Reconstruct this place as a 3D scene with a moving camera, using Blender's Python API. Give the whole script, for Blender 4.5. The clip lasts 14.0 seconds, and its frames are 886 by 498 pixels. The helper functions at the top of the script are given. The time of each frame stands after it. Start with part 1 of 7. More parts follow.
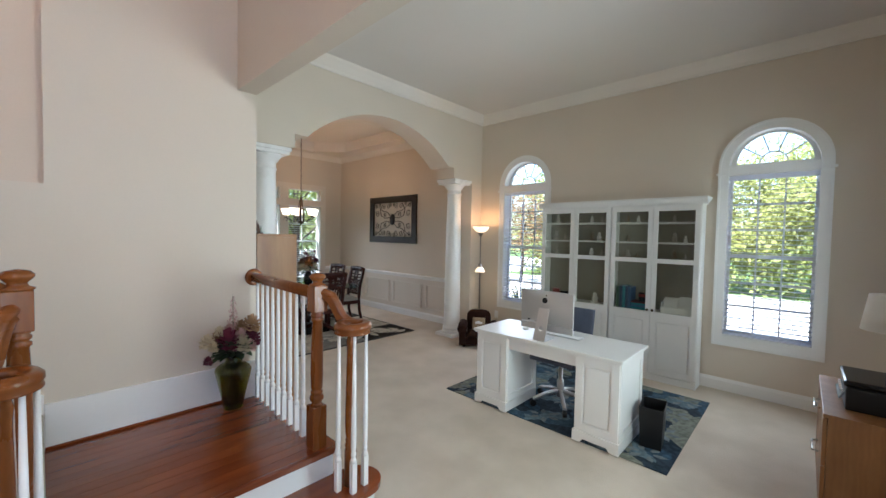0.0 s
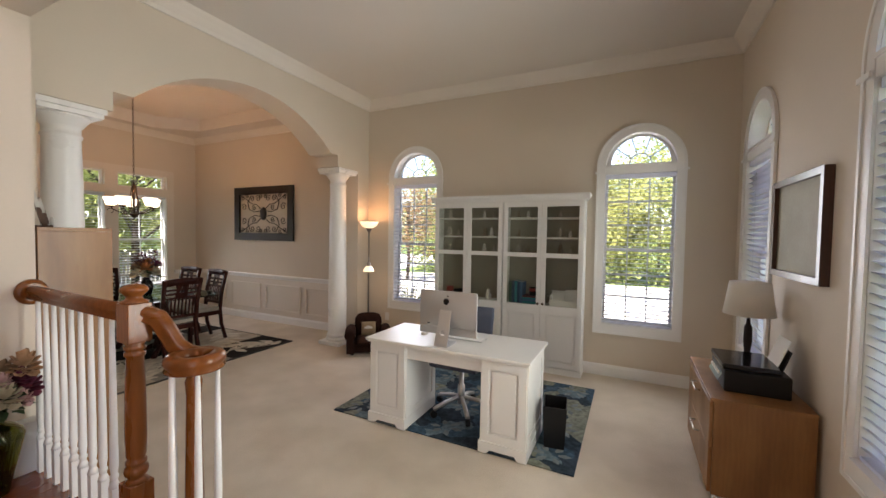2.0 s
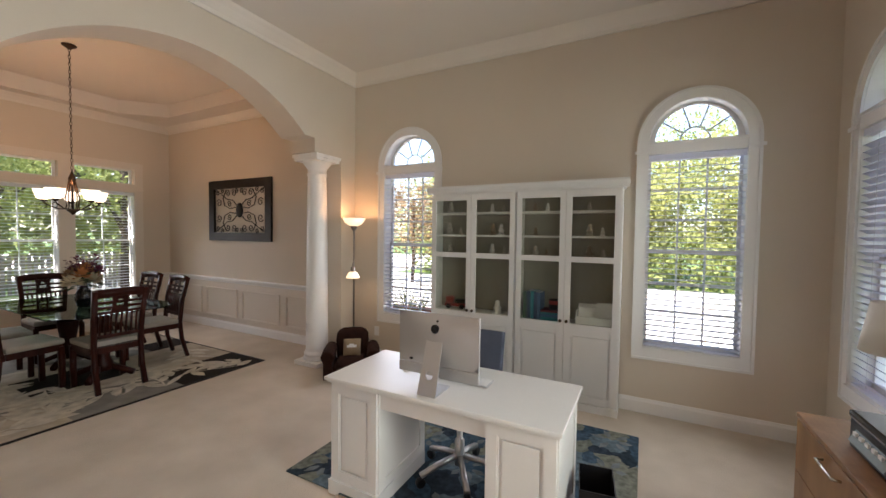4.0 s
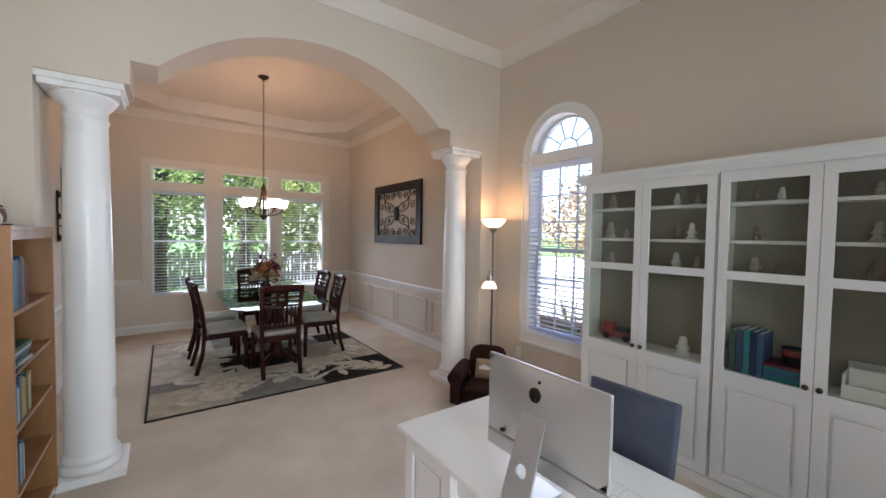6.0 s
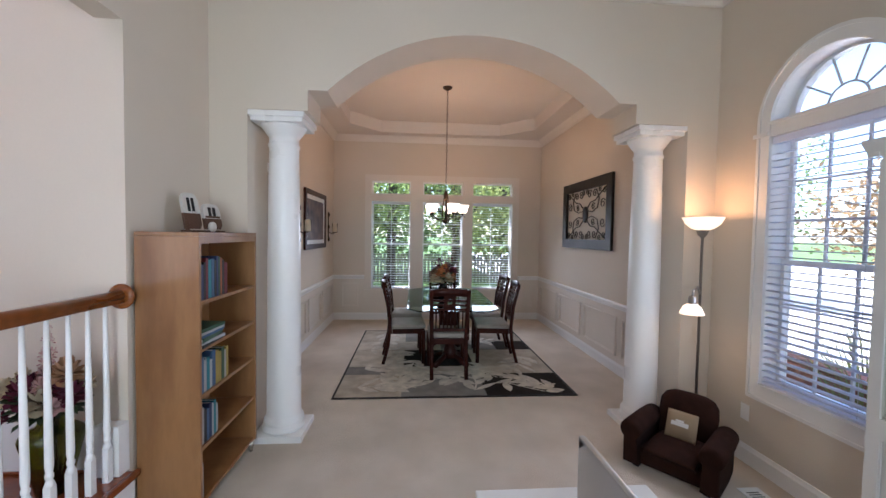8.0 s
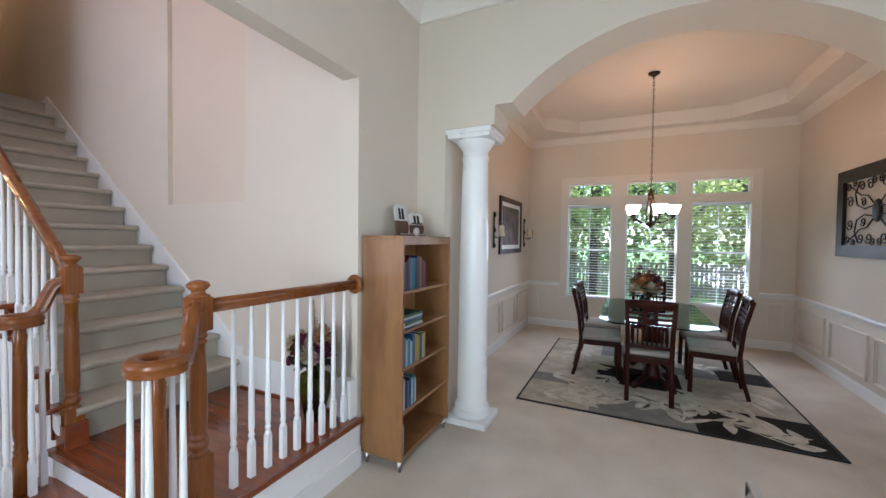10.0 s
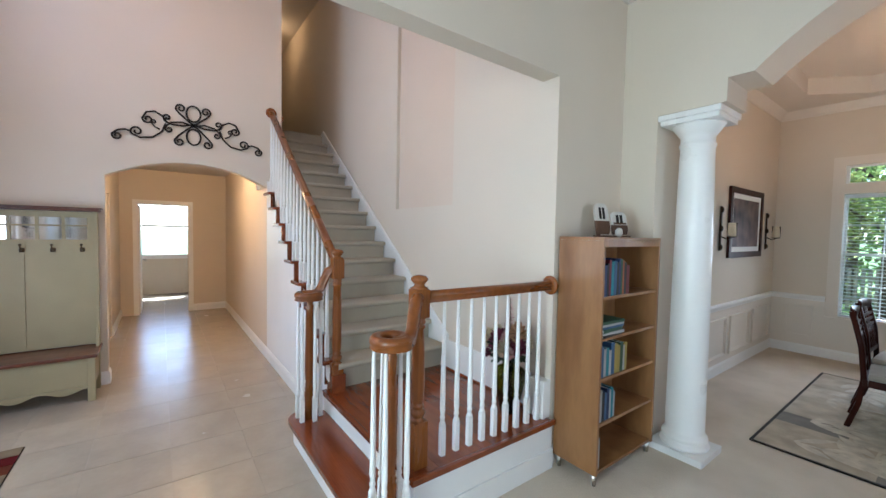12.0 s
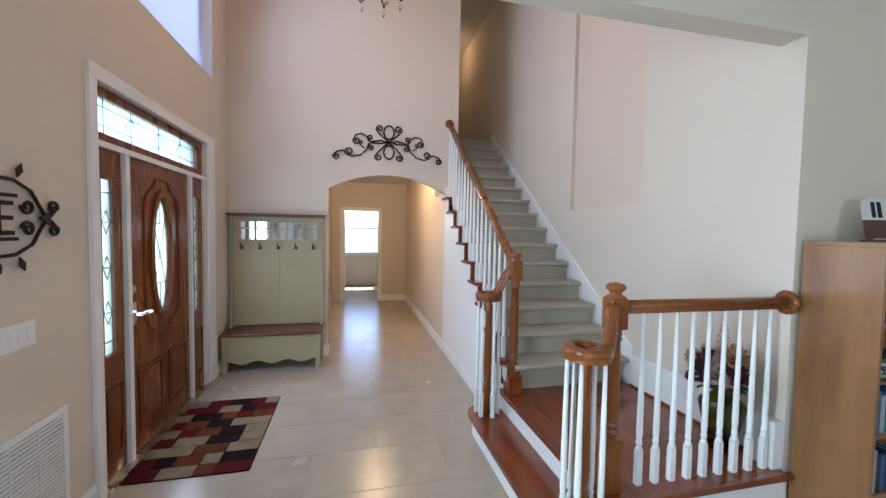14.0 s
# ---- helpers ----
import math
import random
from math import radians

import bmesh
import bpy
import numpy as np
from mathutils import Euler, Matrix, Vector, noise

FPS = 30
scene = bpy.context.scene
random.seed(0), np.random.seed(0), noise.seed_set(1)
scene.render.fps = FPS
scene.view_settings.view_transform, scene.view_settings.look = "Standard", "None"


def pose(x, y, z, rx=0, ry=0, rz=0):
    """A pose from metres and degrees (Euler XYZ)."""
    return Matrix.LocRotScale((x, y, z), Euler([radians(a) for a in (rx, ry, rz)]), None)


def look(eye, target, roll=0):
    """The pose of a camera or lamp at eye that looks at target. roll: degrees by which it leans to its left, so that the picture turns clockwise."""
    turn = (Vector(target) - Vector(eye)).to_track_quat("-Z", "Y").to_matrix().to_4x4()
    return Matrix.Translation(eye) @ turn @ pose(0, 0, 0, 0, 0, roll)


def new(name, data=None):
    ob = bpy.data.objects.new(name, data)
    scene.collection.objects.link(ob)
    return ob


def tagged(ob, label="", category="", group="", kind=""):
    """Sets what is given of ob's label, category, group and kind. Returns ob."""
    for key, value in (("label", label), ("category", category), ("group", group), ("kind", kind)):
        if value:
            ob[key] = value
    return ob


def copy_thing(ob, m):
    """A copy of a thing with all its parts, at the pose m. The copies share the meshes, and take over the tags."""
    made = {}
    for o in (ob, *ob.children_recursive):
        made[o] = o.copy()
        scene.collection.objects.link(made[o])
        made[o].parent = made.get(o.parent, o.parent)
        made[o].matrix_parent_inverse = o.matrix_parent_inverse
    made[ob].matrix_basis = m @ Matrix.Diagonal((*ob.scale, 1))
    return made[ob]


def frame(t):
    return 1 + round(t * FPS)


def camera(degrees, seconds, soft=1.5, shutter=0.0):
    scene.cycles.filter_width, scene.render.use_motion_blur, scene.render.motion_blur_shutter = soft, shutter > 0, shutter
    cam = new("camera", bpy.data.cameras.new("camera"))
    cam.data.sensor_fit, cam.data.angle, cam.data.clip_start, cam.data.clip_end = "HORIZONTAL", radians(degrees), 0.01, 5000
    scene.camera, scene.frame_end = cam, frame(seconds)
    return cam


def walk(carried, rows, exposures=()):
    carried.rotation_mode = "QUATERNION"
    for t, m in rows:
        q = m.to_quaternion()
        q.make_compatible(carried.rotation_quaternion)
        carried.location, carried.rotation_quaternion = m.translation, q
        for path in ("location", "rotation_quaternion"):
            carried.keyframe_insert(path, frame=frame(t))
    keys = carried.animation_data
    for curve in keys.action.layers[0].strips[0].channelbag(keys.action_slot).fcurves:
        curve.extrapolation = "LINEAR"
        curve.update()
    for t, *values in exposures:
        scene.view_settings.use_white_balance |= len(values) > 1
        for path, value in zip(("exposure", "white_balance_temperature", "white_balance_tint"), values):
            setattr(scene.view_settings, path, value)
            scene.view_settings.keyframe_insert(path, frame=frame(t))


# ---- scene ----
cam = camera(98.3, 14.0, soft=1.5)
PATH = [
    (0, (0.256, 0.301, 1.601), (-1.119, 1.753, 1.53), 1.1),
    (0.5, (0.19, 0.301, 1.581), (-0.886, 1.985, 1.515), 1.0),
    (1, (0.088, 0.308, 1.578), (-0.802, 2.098, 1.509), 0.9),
    (1.5, (-0.005, 0.43, 1.578), (-0.885, 2.224, 1.506), 0.9),
    (2, (-0.077, 0.617, 1.576), (-0.959, 2.411, 1.503), 0.9),
    (2.2, (-0.116, 0.687, 1.581), (-0.998, 2.48, 1.501), 0.7),
    (4.3, (-0.42, 1.648, 1.554), (-1.372, 3.405, 1.485), 0.8),
    (4.5, (-0.447, 1.739, 1.537), (-1.457, 3.464, 1.479), 1.0),
    (5, (-0.479, 1.933, 1.56), (-1.667, 3.542, 1.5), 1.1),
    (5.5, (-0.49, 2.117, 1.574), (-1.918, 3.516, 1.507), 1.1),
    (6, (-0.544, 2.327, 1.573), (-2.163, 3.5, 1.501), 0.9),
    (6.5, (-0.59, 2.532, 1.584), (-2.335, 3.507, 1.508), 0.8),
    (7, (-0.61, 2.716, 1.596), (-2.477, 3.431, 1.52), 0.7),
    (7.5, (-0.69, 2.855, 1.591), (-2.643, 3.279, 1.519), 0.8),
    (8, (-0.765, 2.94, 1.591), (-2.758, 3.092, 1.518), 0.9),
    (8.5, (-0.792, 3.003, 1.59), (-2.785, 2.851, 1.517), 1.0),
    (8.7, (-0.772, 2.99, 1.587), (-2.751, 2.712, 1.514), 1.0),
    (10.8, (-0.741, 3.182, 1.56), (-2.373, 2.028, 1.493), 1.0),
    (11, (-0.739, 3.162, 1.579), (-2.312, 1.93, 1.501), 1.1),
    (11.5, (-0.721, 3.13, 1.583), (-2.107, 1.69, 1.506), 1.1),
    (12, (-0.704, 3.105, 1.595), (-1.889, 1.497, 1.509), 1.1),
    (12.5, (-0.661, 3.068, 1.601), (-1.66, 1.338, 1.51), 1.1),
    (13, (-0.625, 3.038, 1.607), (-1.433, 1.211, 1.511), 1.0),
    (13.5, (-0.589, 3.019, 1.602), (-1.217, 1.123, 1.506), 1.0),
    (14, (-0.556, 3.013, 1.606), (-1.018, 1.07, 1.509), 1.0),
]
walk(cam, [(t, look(eye, target, roll)) for t, eye, target, roll in PATH],
     exposures=[(0.0, 2.10, 5550, 9), (0.6, 2.03, 6000, 13), (1.5, 1.98, 6450, 17), (2.2, 1.98, 6600, 18), (4.3, 1.98, 6250, 17), (5.0, 1.98, 5850, 16), (6.5, 2.28, 5600, 17), (7.5, 2.10, 5450, 18), (8.5, 2.20, 5450, 18), (11.0, 2.40, 5250, 8), (12.5, 2.37, 5220, 7), (14.0, 2.34, 5100, 7)])

# ---- world, sun, daylight at the windows ----
SUN_EL, SUN_AZ = radians(58), radians(200)
world = bpy.data.worlds.new("sky")
scene.world = world
world.use_nodes = True
wn = world.node_tree
sky = wn.nodes.new("ShaderNodeTexSky")
sky.sky_type, sky.sun_disc = "NISHITA", False
sky.sun_elevation, sky.sun_rotation = SUN_EL, SUN_AZ
wn.links.new(sky.outputs[0], wn.nodes["Background"].inputs[0])
wn.nodes["Background"].inputs[1].default_value = 0.15
sun = new("sun", bpy.data.lights.new("sun", "SUN"))
sun.data.energy, sun.data.angle, sun.data.color = 5.0, radians(0.5), (1.0, 0.95, 0.86)
sun_dir = Vector((math.sin(SUN_AZ) * math.cos(SUN_EL), math.cos(SUN_AZ) * math.cos(SUN_EL), math.sin(SUN_EL)))
sun.matrix_world = look((0, 0, 30), Vector((0, 0, 30)) - sun_dir)


def daylight(x, y, z, towards, w, h, watts, color=(0.90, 0.94, 1.0), spread=180):
    """The sky's light through one window opening."""
    lamp = new("window_daylight", bpy.data.lights.new("window_daylight", "AREA"))
    lamp.data.shape, lamp.data.size, lamp.data.size_y = "RECTANGLE", w, h
    lamp.data.energy, lamp.data.color, lamp.data.spread = watts, color, radians(spread)
    lamp.matrix_world = look((x, y, z), (x + towards[0], y + towards[1], z + towards[2]))
    return lamp


def glow(name, x, y, z, watts, color, radius=0.03):
    lamp = new(name, bpy.data.lights.new(name, "POINT"))
    lamp.data.energy, lamp.data.color, lamp.data.shadow_soft_size = watts, color, radius
    lamp.location = (x, y, z)
    return lamp


# plan: the rooms' faces
XE, YN, XA, XA2, XW, YS, YSB = 0.86, 5.33, -3.66, -4.04, -7.926, 1.465, 1.33
XS, YF, ZO, ZD, ZT, ZF = -2.85, -1.965, 3.53, 3.38, 3.58, 5.4
XST, YH, XHL, XHR = -1.75, -5.65, -0.26, -1.75
LAND, RISE, RUN, NRISE = 0.34, 0.1825, 0.242, 15
LIFT = 0.04                  # how much taller the first carpeted riser is
ZUP = LAND + LIFT + RISE * NRISE

GREENISH = (0.92, 1.0, 0.90)
for wx in (-2.845, -0.015):
    daylight(wx, YN - 0.15, 1.6, (0, -1, -0.22), 0.66, 1.3, 2.3, spread=150)
for wy, watts in ((4.65, 2.6), (2.60, 7.0)):
    daylight(XE - 0.08, wy, 1.5, (-1, -0.14, 0), 0.66, 1.9, watts, GREENISH, 130)
for wy in (2.51, 3.47, 4.41):
    daylight(XW + 0.17, wy, 1.6, (1, 0, -0.5), 0.70, 0.8, 1.15, spread=105)
daylight(XE + 0.05, -0.41, 3.9, (-1, 0, -0.35), 1.9, 1.5, 8.4, (0.84, 0.89, 1.0), 140)
# added fill lamp before the door leaf, wider than the glass it stands for
daylight(XE + 0.0, -0.41, 1.2, (-1, 0, 0), 1.0, 1.1, 4.4, (0.92, 0.95, 1.0))
daylight(-0.75, -8.15, 1.6, (0, 1, 0), 1.3, 1.3, 0.9)

# ---- materials ----
def material(name, color, rough=0.5, metal=0.0, vary=0.06, scale=6.0, fine=60.0, bump=0.05, depth=0.003, color2=None,
             stretch=(1, 1, 1), coat=0.0, piece=0.0, spec=0.5):
    """A surface with stains at one scale and grain at a finer one; piece: how much pieces differ."""
    m = bpy.data.materials.new(name)
    m.use_nodes = True
    t = m.node_tree
    b = t.nodes["Principled BSDF"]
    N, L = t.nodes.new, t.links.new
    co = N("ShaderNodeTexCoord")
    mp = N("ShaderNodeMapping")
    mp.inputs["Scale"].default_value = stretch
    L(co.outputs["Object"], mp.inputs[0])
    big, small = N("ShaderNodeTexNoise"), N("ShaderNodeTexNoise")
    for n, s in ((big, scale), (small, fine)):
        n.inputs["Scale"].default_value, n.inputs["Detail"].default_value = s, 5
        L(mp.outputs[0], n.inputs["Vector"])
    mix = N("ShaderNodeMixRGB")
    c2 = color2 or [c * (1 - 2.2 * vary) for c in color]
    mix.inputs[1].default_value, mix.inputs[2].default_value = (*color, 1), (*c2, 1)
    ramp = N("ShaderNodeMapRange")
    ramp.inputs[1].default_value, ramp.inputs[2].default_value = 0.35, 0.68
    L(big.outputs[0], ramp.inputs[0])
    L(ramp.outputs[0], mix.inputs[0])
    mul = N("ShaderNodeMixRGB")
    mul.blend_type, mul.inputs[0].default_value = "MULTIPLY", 1.0
    fr = N("ShaderNodeMapRange")
    fr.inputs[3].default_value, fr.inputs[4].default_value = 1 - 1.5 * vary, 1 + 1.5 * vary
    L(small.outputs[0], fr.inputs[0])
    L(mix.outputs[0], mul.inputs[1])
    L(fr.outputs[0], mul.inputs[2])
    out = mul.outputs[0]
    if piece:
        info, pr, pm = N("ShaderNodeObjectInfo"), N("ShaderNodeMapRange"), N("ShaderNodeMixRGB")
        shift = N("ShaderNodeMath")
        shift.operation, shift.inputs[1].default_value = "MULTIPLY", 37.0
        L(info.outputs["Random"], shift.inputs[0])
        L(shift.outputs[0], mp.inputs["Location"])
        pr.inputs[3].default_value, pr.inputs[4].default_value = 1 - piece, 1 + piece
        pm.blend_type, pm.inputs[0].default_value = "MULTIPLY", 1.0
        L(info.outputs["Random"], pr.inputs[0])
        L(out, pm.inputs[1])
        L(pr.outputs[0], pm.inputs[2])
        out = pm.outputs[0]
    L(out, b.inputs["Base Color"])
    rr = N("ShaderNodeMapRange")
    rr.inputs[3].default_value, rr.inputs[4].default_value = max(rough - 0.08, 0.02), min(rough + 0.08, 1)
    L(big.outputs[0], rr.inputs[0])
    L(rr.outputs[0], b.inputs["Roughness"])
    b.inputs["Metallic"].default_value = metal
    b.inputs["Coat Weight"].default_value = coat
    b.inputs["Coat Roughness"].default_value = 0.12
    b.inputs["Specular IOR Level"].default_value = spec
    if bump:
        bp = N("ShaderNodeBump")
        bp.inputs["Strength"].default_value, bp.inputs["Distance"].default_value = bump, depth
        L(small.outputs[0], bp.inputs["Height"])
        L(bp.outputs[0], b.inputs["Normal"])
    return m


def wood(name, light, dark, rough=0.35, coat=0.3, stretch=(1, 1, 8), scale=2.2, bump=0.06, piece=0.0, grain=0.16):
    """Grain along the axis whose stretch is smallest."""
    m = material(name, light, rough, 0, 0.05, scale, 26, bump, 0.001, dark, stretch, coat, piece)
    t = m.node_tree
    wave = t.nodes.new("ShaderNodeTexWave")
    wave.inputs["Scale"].default_value, wave.inputs["Distortion"].default_value = 5, 7
    wave.inputs["Detail"].default_value, wave.inputs["Detail Scale"].default_value = 4, 1.5
    mp = next(n for n in t.nodes if n.type == "MAPPING")
    t.links.new(mp.outputs[0], wave.inputs["Vector"])
    mul = next(n for n in t.nodes if n.type == "MIX_RGB" and n.blend_type == "MULTIPLY")
    extra = t.nodes.new("ShaderNodeMixRGB")
    extra.blend_type, extra.inputs[0].default_value = "MULTIPLY", grain
    t.links.new(mul.inputs[1].links[0].from_socket, extra.inputs[1])
    t.links.new(wave.outputs[0], extra.inputs[2])
    t.links.new(extra.outputs[0], mul.inputs[1])
    return m


def shining(name, color, strength):
    m = bpy.data.materials.new(name)
    m.use_nodes = True
    b = m.node_tree.nodes["Principled BSDF"]
    b.inputs["Base Color"].default_value = (0.9, 0.85, 0.75, 1)
    b.inputs["Emission Color"].default_value, b.inputs["Emission Strength"].default_value = (*color, 1), strength
    return m


def glass(name, tint=(1, 1, 1), rough=0.0, ior=1.45):
    m = bpy.data.materials.new(name)
    m.use_nodes = True
    b = m.node_tree.nodes["Principled BSDF"]
    b.inputs["Base Color"].default_value = (*tint, 1)
    b.inputs["Transmission Weight"].default_value, b.inputs["Roughness"].default_value = 1.0, rough
    b.inputs["IOR"].default_value = ior
    return m


def translucent(name, front, back, share=0.45, vary=0.25, scale=2.0):
    """Thin stuff that lets light through: leaves, sheer cloth."""
    m = bpy.data.materials.new(name)
    m.use_nodes = True
    t = m.node_tree
    N, L = t.nodes.new, t.links.new
    t.nodes.remove(t.nodes["Principled BSDF"])
    d, k, mix, co, nz, mr = N("ShaderNodeBsdfDiffuse"), N("ShaderNodeBsdfTranslucent"), N("ShaderNodeMixShader"), N("ShaderNodeTexCoord"), N("ShaderNodeTexNoise"), N("ShaderNodeMapRange")
    nz.inputs["Scale"].default_value, nz.inputs["Detail"].default_value = scale, 4
    L(co.outputs["Object"], nz.inputs["Vector"])
    mr.inputs[1].default_value, mr.inputs[2].default_value, mr.inputs[3].default_value, mr.inputs[4].default_value = 0.3, 0.7, 1 - vary, 1 + vary
    L(nz.outputs[0], mr.inputs[0])
    for node, c in ((d, front), (k, back)):
        mul = N("ShaderNodeMixRGB")
        mul.blend_type, mul.inputs[0].default_value, mul.inputs[1].default_value = "MULTIPLY", 1, (*c, 1)
        L(mr.outputs[0], mul.inputs[2])
        L(mul.outputs[0], node.inputs[0])
    mix.inputs[0].default_value = share
    L(d.outputs[0], mix.inputs[1])
    L(k.outputs[0], mix.inputs[2])
    L(mix.outputs[0], t.nodes["Material Output"].inputs[0])
    return m


WALL = material("painted_plaster_beige", (0.66, 0.58, 0.48), 0.75, 0, 0.015, 1.2, 90, 0.06, 0.002)
NICHEP = material("recess_plaster_pink_beige", (0.66, 0.545, 0.44), 0.75, 0, 0.02, 1.2, 90, 0.06, 0.002)
CEIL = material("ceiling_paint_white", (0.70, 0.655, 0.60), 0.85, 0, 0.012, 1.0, 120, 0.08, 0.002)
TRIM = material("white_trim_paint", (0.82, 0.81, 0.79), 0.35, 0, 0.012, 3, 40, 0.02, 0.001)
WAINS = material("cream_wainscot_and_shaded_casing", (0.72, 0.655, 0.575), 0.4, 0, 0.012, 3, 40, 0.02, 0.001)
CROWNP = material("cream_crown_paint", (0.74, 0.69, 0.62), 0.4, 0, 0.012, 3, 40, 0.02, 0.001)
CARPET = material("cream_carpet", (0.73, 0.64, 0.53), 0.97, 0, 0.06, 2.3, 260, 0.9, 0.008, (0.62, 0.535, 0.43), spec=0.1)
STAIRCARPET = material("grey_beige_stair_carpet", (0.44, 0.395, 0.315), 0.97, 0, 0.05, 3, 240, 0.7, 0.005, spec=0.1)
TILE = material("beige_porcelain_tile", (0.43, 0.365, 0.285), 0.24, 0, 0.04, 3.5, 30, 0.02, 0.001, (0.37, 0.315, 0.25), piece=0.03)
GROUT = material("sand_grout", (0.36, 0.305, 0.24), 0.9, 0, 0.05)
OAK = wood("honey_oak_varnish", (0.25, 0.080, 0.015), (0.16, 0.045, 0.008), 0.28, 0.22, (3, 3, 0.7))
OAKX = wood("honey_oak_varnish_rail", (0.25, 0.080, 0.015), (0.16, 0.045, 0.008), 0.28, 0.22, (1, 1, 3))
for varnished in (OAK, OAKX):
    varnished.node_tree.nodes["Principled BSDF"].inputs["Specular IOR Level"].default_value = 0.35
REDOAK = wood("red_brown_hardwood", (0.25, 0.058, 0.015), (0.16, 0.034, 0.009), 0.18, 0.35, (5, 0.7, 5), piece=0.10)
GLASS = glass("window_glass", (1, 1, 1), 0.0, 1.1)
GRASS = material("lawn", (0.10, 0.17, 0.04), 0.95, 0, 0.15, 0.4, 30, 0.5, 0.02, (0.06, 0.11, 0.025))
CONCRETE = material("pale_concrete_drive", (0.66, 0.64, 0.60), 0.9, 0, 0.05, 0.8, 30, 0.2, 0.004)
BRICKM = material("red_brick", (0.33, 0.14, 0.09), 0.9, 0, 0.1, 5, 60, 0.3, 0.004, (0.23, 0.09, 0.06), piece=0.2)
MORTAR = material("mortar", (0.45, 0.42, 0.38), 0.95, 0, 0.06)

# ---- mesh helpers ----
def box(bm, x0, y0, z0, x1, y1, z1, bevel=0.0):
    vs = [bm.verts.new((x, y, z)) for x in (x0, x1) for y in (y0, y1) for z in (z0, z1)]
    fs = [bm.faces.new([vs[i] for i in q]) for q in ((0, 1, 3, 2), (4, 6, 7, 5), (0, 4, 5, 1), (2, 3, 7, 6), (0, 2, 6, 4), (1, 5, 7, 3))]
    if bevel:
        es = list({e for f in fs for e in f.edges})
        bmesh.ops.bevel(bm, geom=es, offset=bevel, segments=2, profile=0.6, affect="EDGES", clamp_overlap=True)


def lathe(bm, profile, n=20, at=(0, 0, 0), cap=True):
    rings = []
    for r, z in profile:
        rings.append([bm.verts.new((at[0] + r * math.cos(2 * math.pi * i / n), at[1] + r * math.sin(2 * math.pi * i / n), at[2] + z)) for i in range(n)])
    for a, b in zip(rings, rings[1:]):
        for i in range(n):
            f = bm.faces.new((a[i], a[(i + 1) % n], b[(i + 1) % n], b[i]))
            f.smooth = True
    if cap:
        bm.faces.new(rings[0][::-1])
        bm.faces.new(rings[-1])


def sweep(bm, pts, section, closed=False, up=(0, 0, 1), cap=True):
    """A section (list of (side, height)) carried along pts, kept upright."""
    pts = [Vector(p) for p in pts]
    n, k = len(pts), len(section)
    rings = []
    for i, p in enumerate(pts):
        a = pts[i - 1] if (i or closed) else p
        b = pts[(i + 1) % n] if (i < n - 1 or closed) else p
        d = (b - a).normalized()
        side = d.cross(Vector(up))
        if side.length < 1e-4:
            side = Vector((1, 0, 0))
        side.normalize()
        top = side.cross(d).normalized()
        rings.append([bm.verts.new(p + side * s + top * h) for s, h in section])
    for i in range(n if closed else n - 1):
        a, b = rings[i], rings[(i + 1) % n]
        for j in range(k):
            f = bm.faces.new((a[j], a[(j + 1) % k], b[(j + 1) % k], b[j]))
            f.smooth = True
    if cap and not closed:
        bm.faces.new(rings[0][::-1])
        bm.faces.new(rings[-1])


def ring(r, n=8, ry=None):
    return [(r * math.cos(2 * math.pi * i / n), (ry or r) * math.sin(2 * math.pi * i / n)) for i in range(n)]


def sheet(bm, outline, holes, place, thick):
    """A slab with holes: outline and holes are loops of (u, v); place(u, v, w) gives the point; thick along w."""
    def loop(pts, w):
        vs = [bm.verts.new(place(u, v, w)) for u, v in pts]
        return vs, [bm.edges.new((vs[i], vs[(i + 1) % len(vs)])) for i in range(len(vs))]
    loops = [outline, *holes]
    sides = []
    for w in (0.0, thick):
        made = [loop(p, w) for p in loops]
        bmesh.ops.triangle_fill(bm, use_beauty=True, edges=[e for _, es in made for e in es])
        sides.append([vs for vs, _ in made])
    for a, b in zip(*sides):
        for i in range(len(a)):
            j = (i + 1) % len(a)
            bm.faces.new((a[i], a[j], b[j], b[i]))
    bmesh.ops.recalc_face_normals(bm, faces=bm.faces[:])


def mesh_of(name, bm, mat):
    bmesh.ops.recalc_face_normals(bm, faces=bm.faces[:])
    me = bpy.data.meshes.new(name)
    bm.to_mesh(me)
    bm.free()
    me.materials.append(mat)
    return me


def part(name, bm, mat, parent=None, label="", at=None):
    ob = new(name, mesh_of(name, bm, mat))
    if parent is not None:
        ob.parent = parent
    if at is not None:
        ob.matrix_local = at
    if label:
        tagged(ob, label)
    return ob


def piece(name, me, parent, m):
    ob = new(name, me)
    ob.parent = parent
    ob.matrix_local = m
    return ob


def made(fn, *args, **kw):
    bm = bmesh.new()
    fn(bm, *args, **kw)
    return bm


def boxes(*many, bevel=0.0):
    bm = bmesh.new()
    for b in many:
        box(bm, *b, bevel=bevel)
    return bm


def thing(name, label, category, x=0, y=0, z=0, rz=0, group="", kind=""):
    ob = new(name)
    ob.empty_display_size = 0.1
    ob.matrix_world = pose(x, y, z, 0, 0, rz)
    return tagged(ob, label, category, group, kind)


def structure(name, bm, mat, label, category):
    return tagged(part(name, bm, mat), label, category, "", "structure")


def arc(cx, cz, r, a0, a1, n, rz=None):
    return [(cx + r * math.cos(radians(a0 + (a1 - a0) * i / n)), cz + (rz or r) * math.sin(radians(a0 + (a1 - a0) * i / n))) for i in range(n + 1)]


def rect(u0, v0, u1, v1):
    return [(u0, v0), (u1, v0), (u1, v1), (u0, v1)]

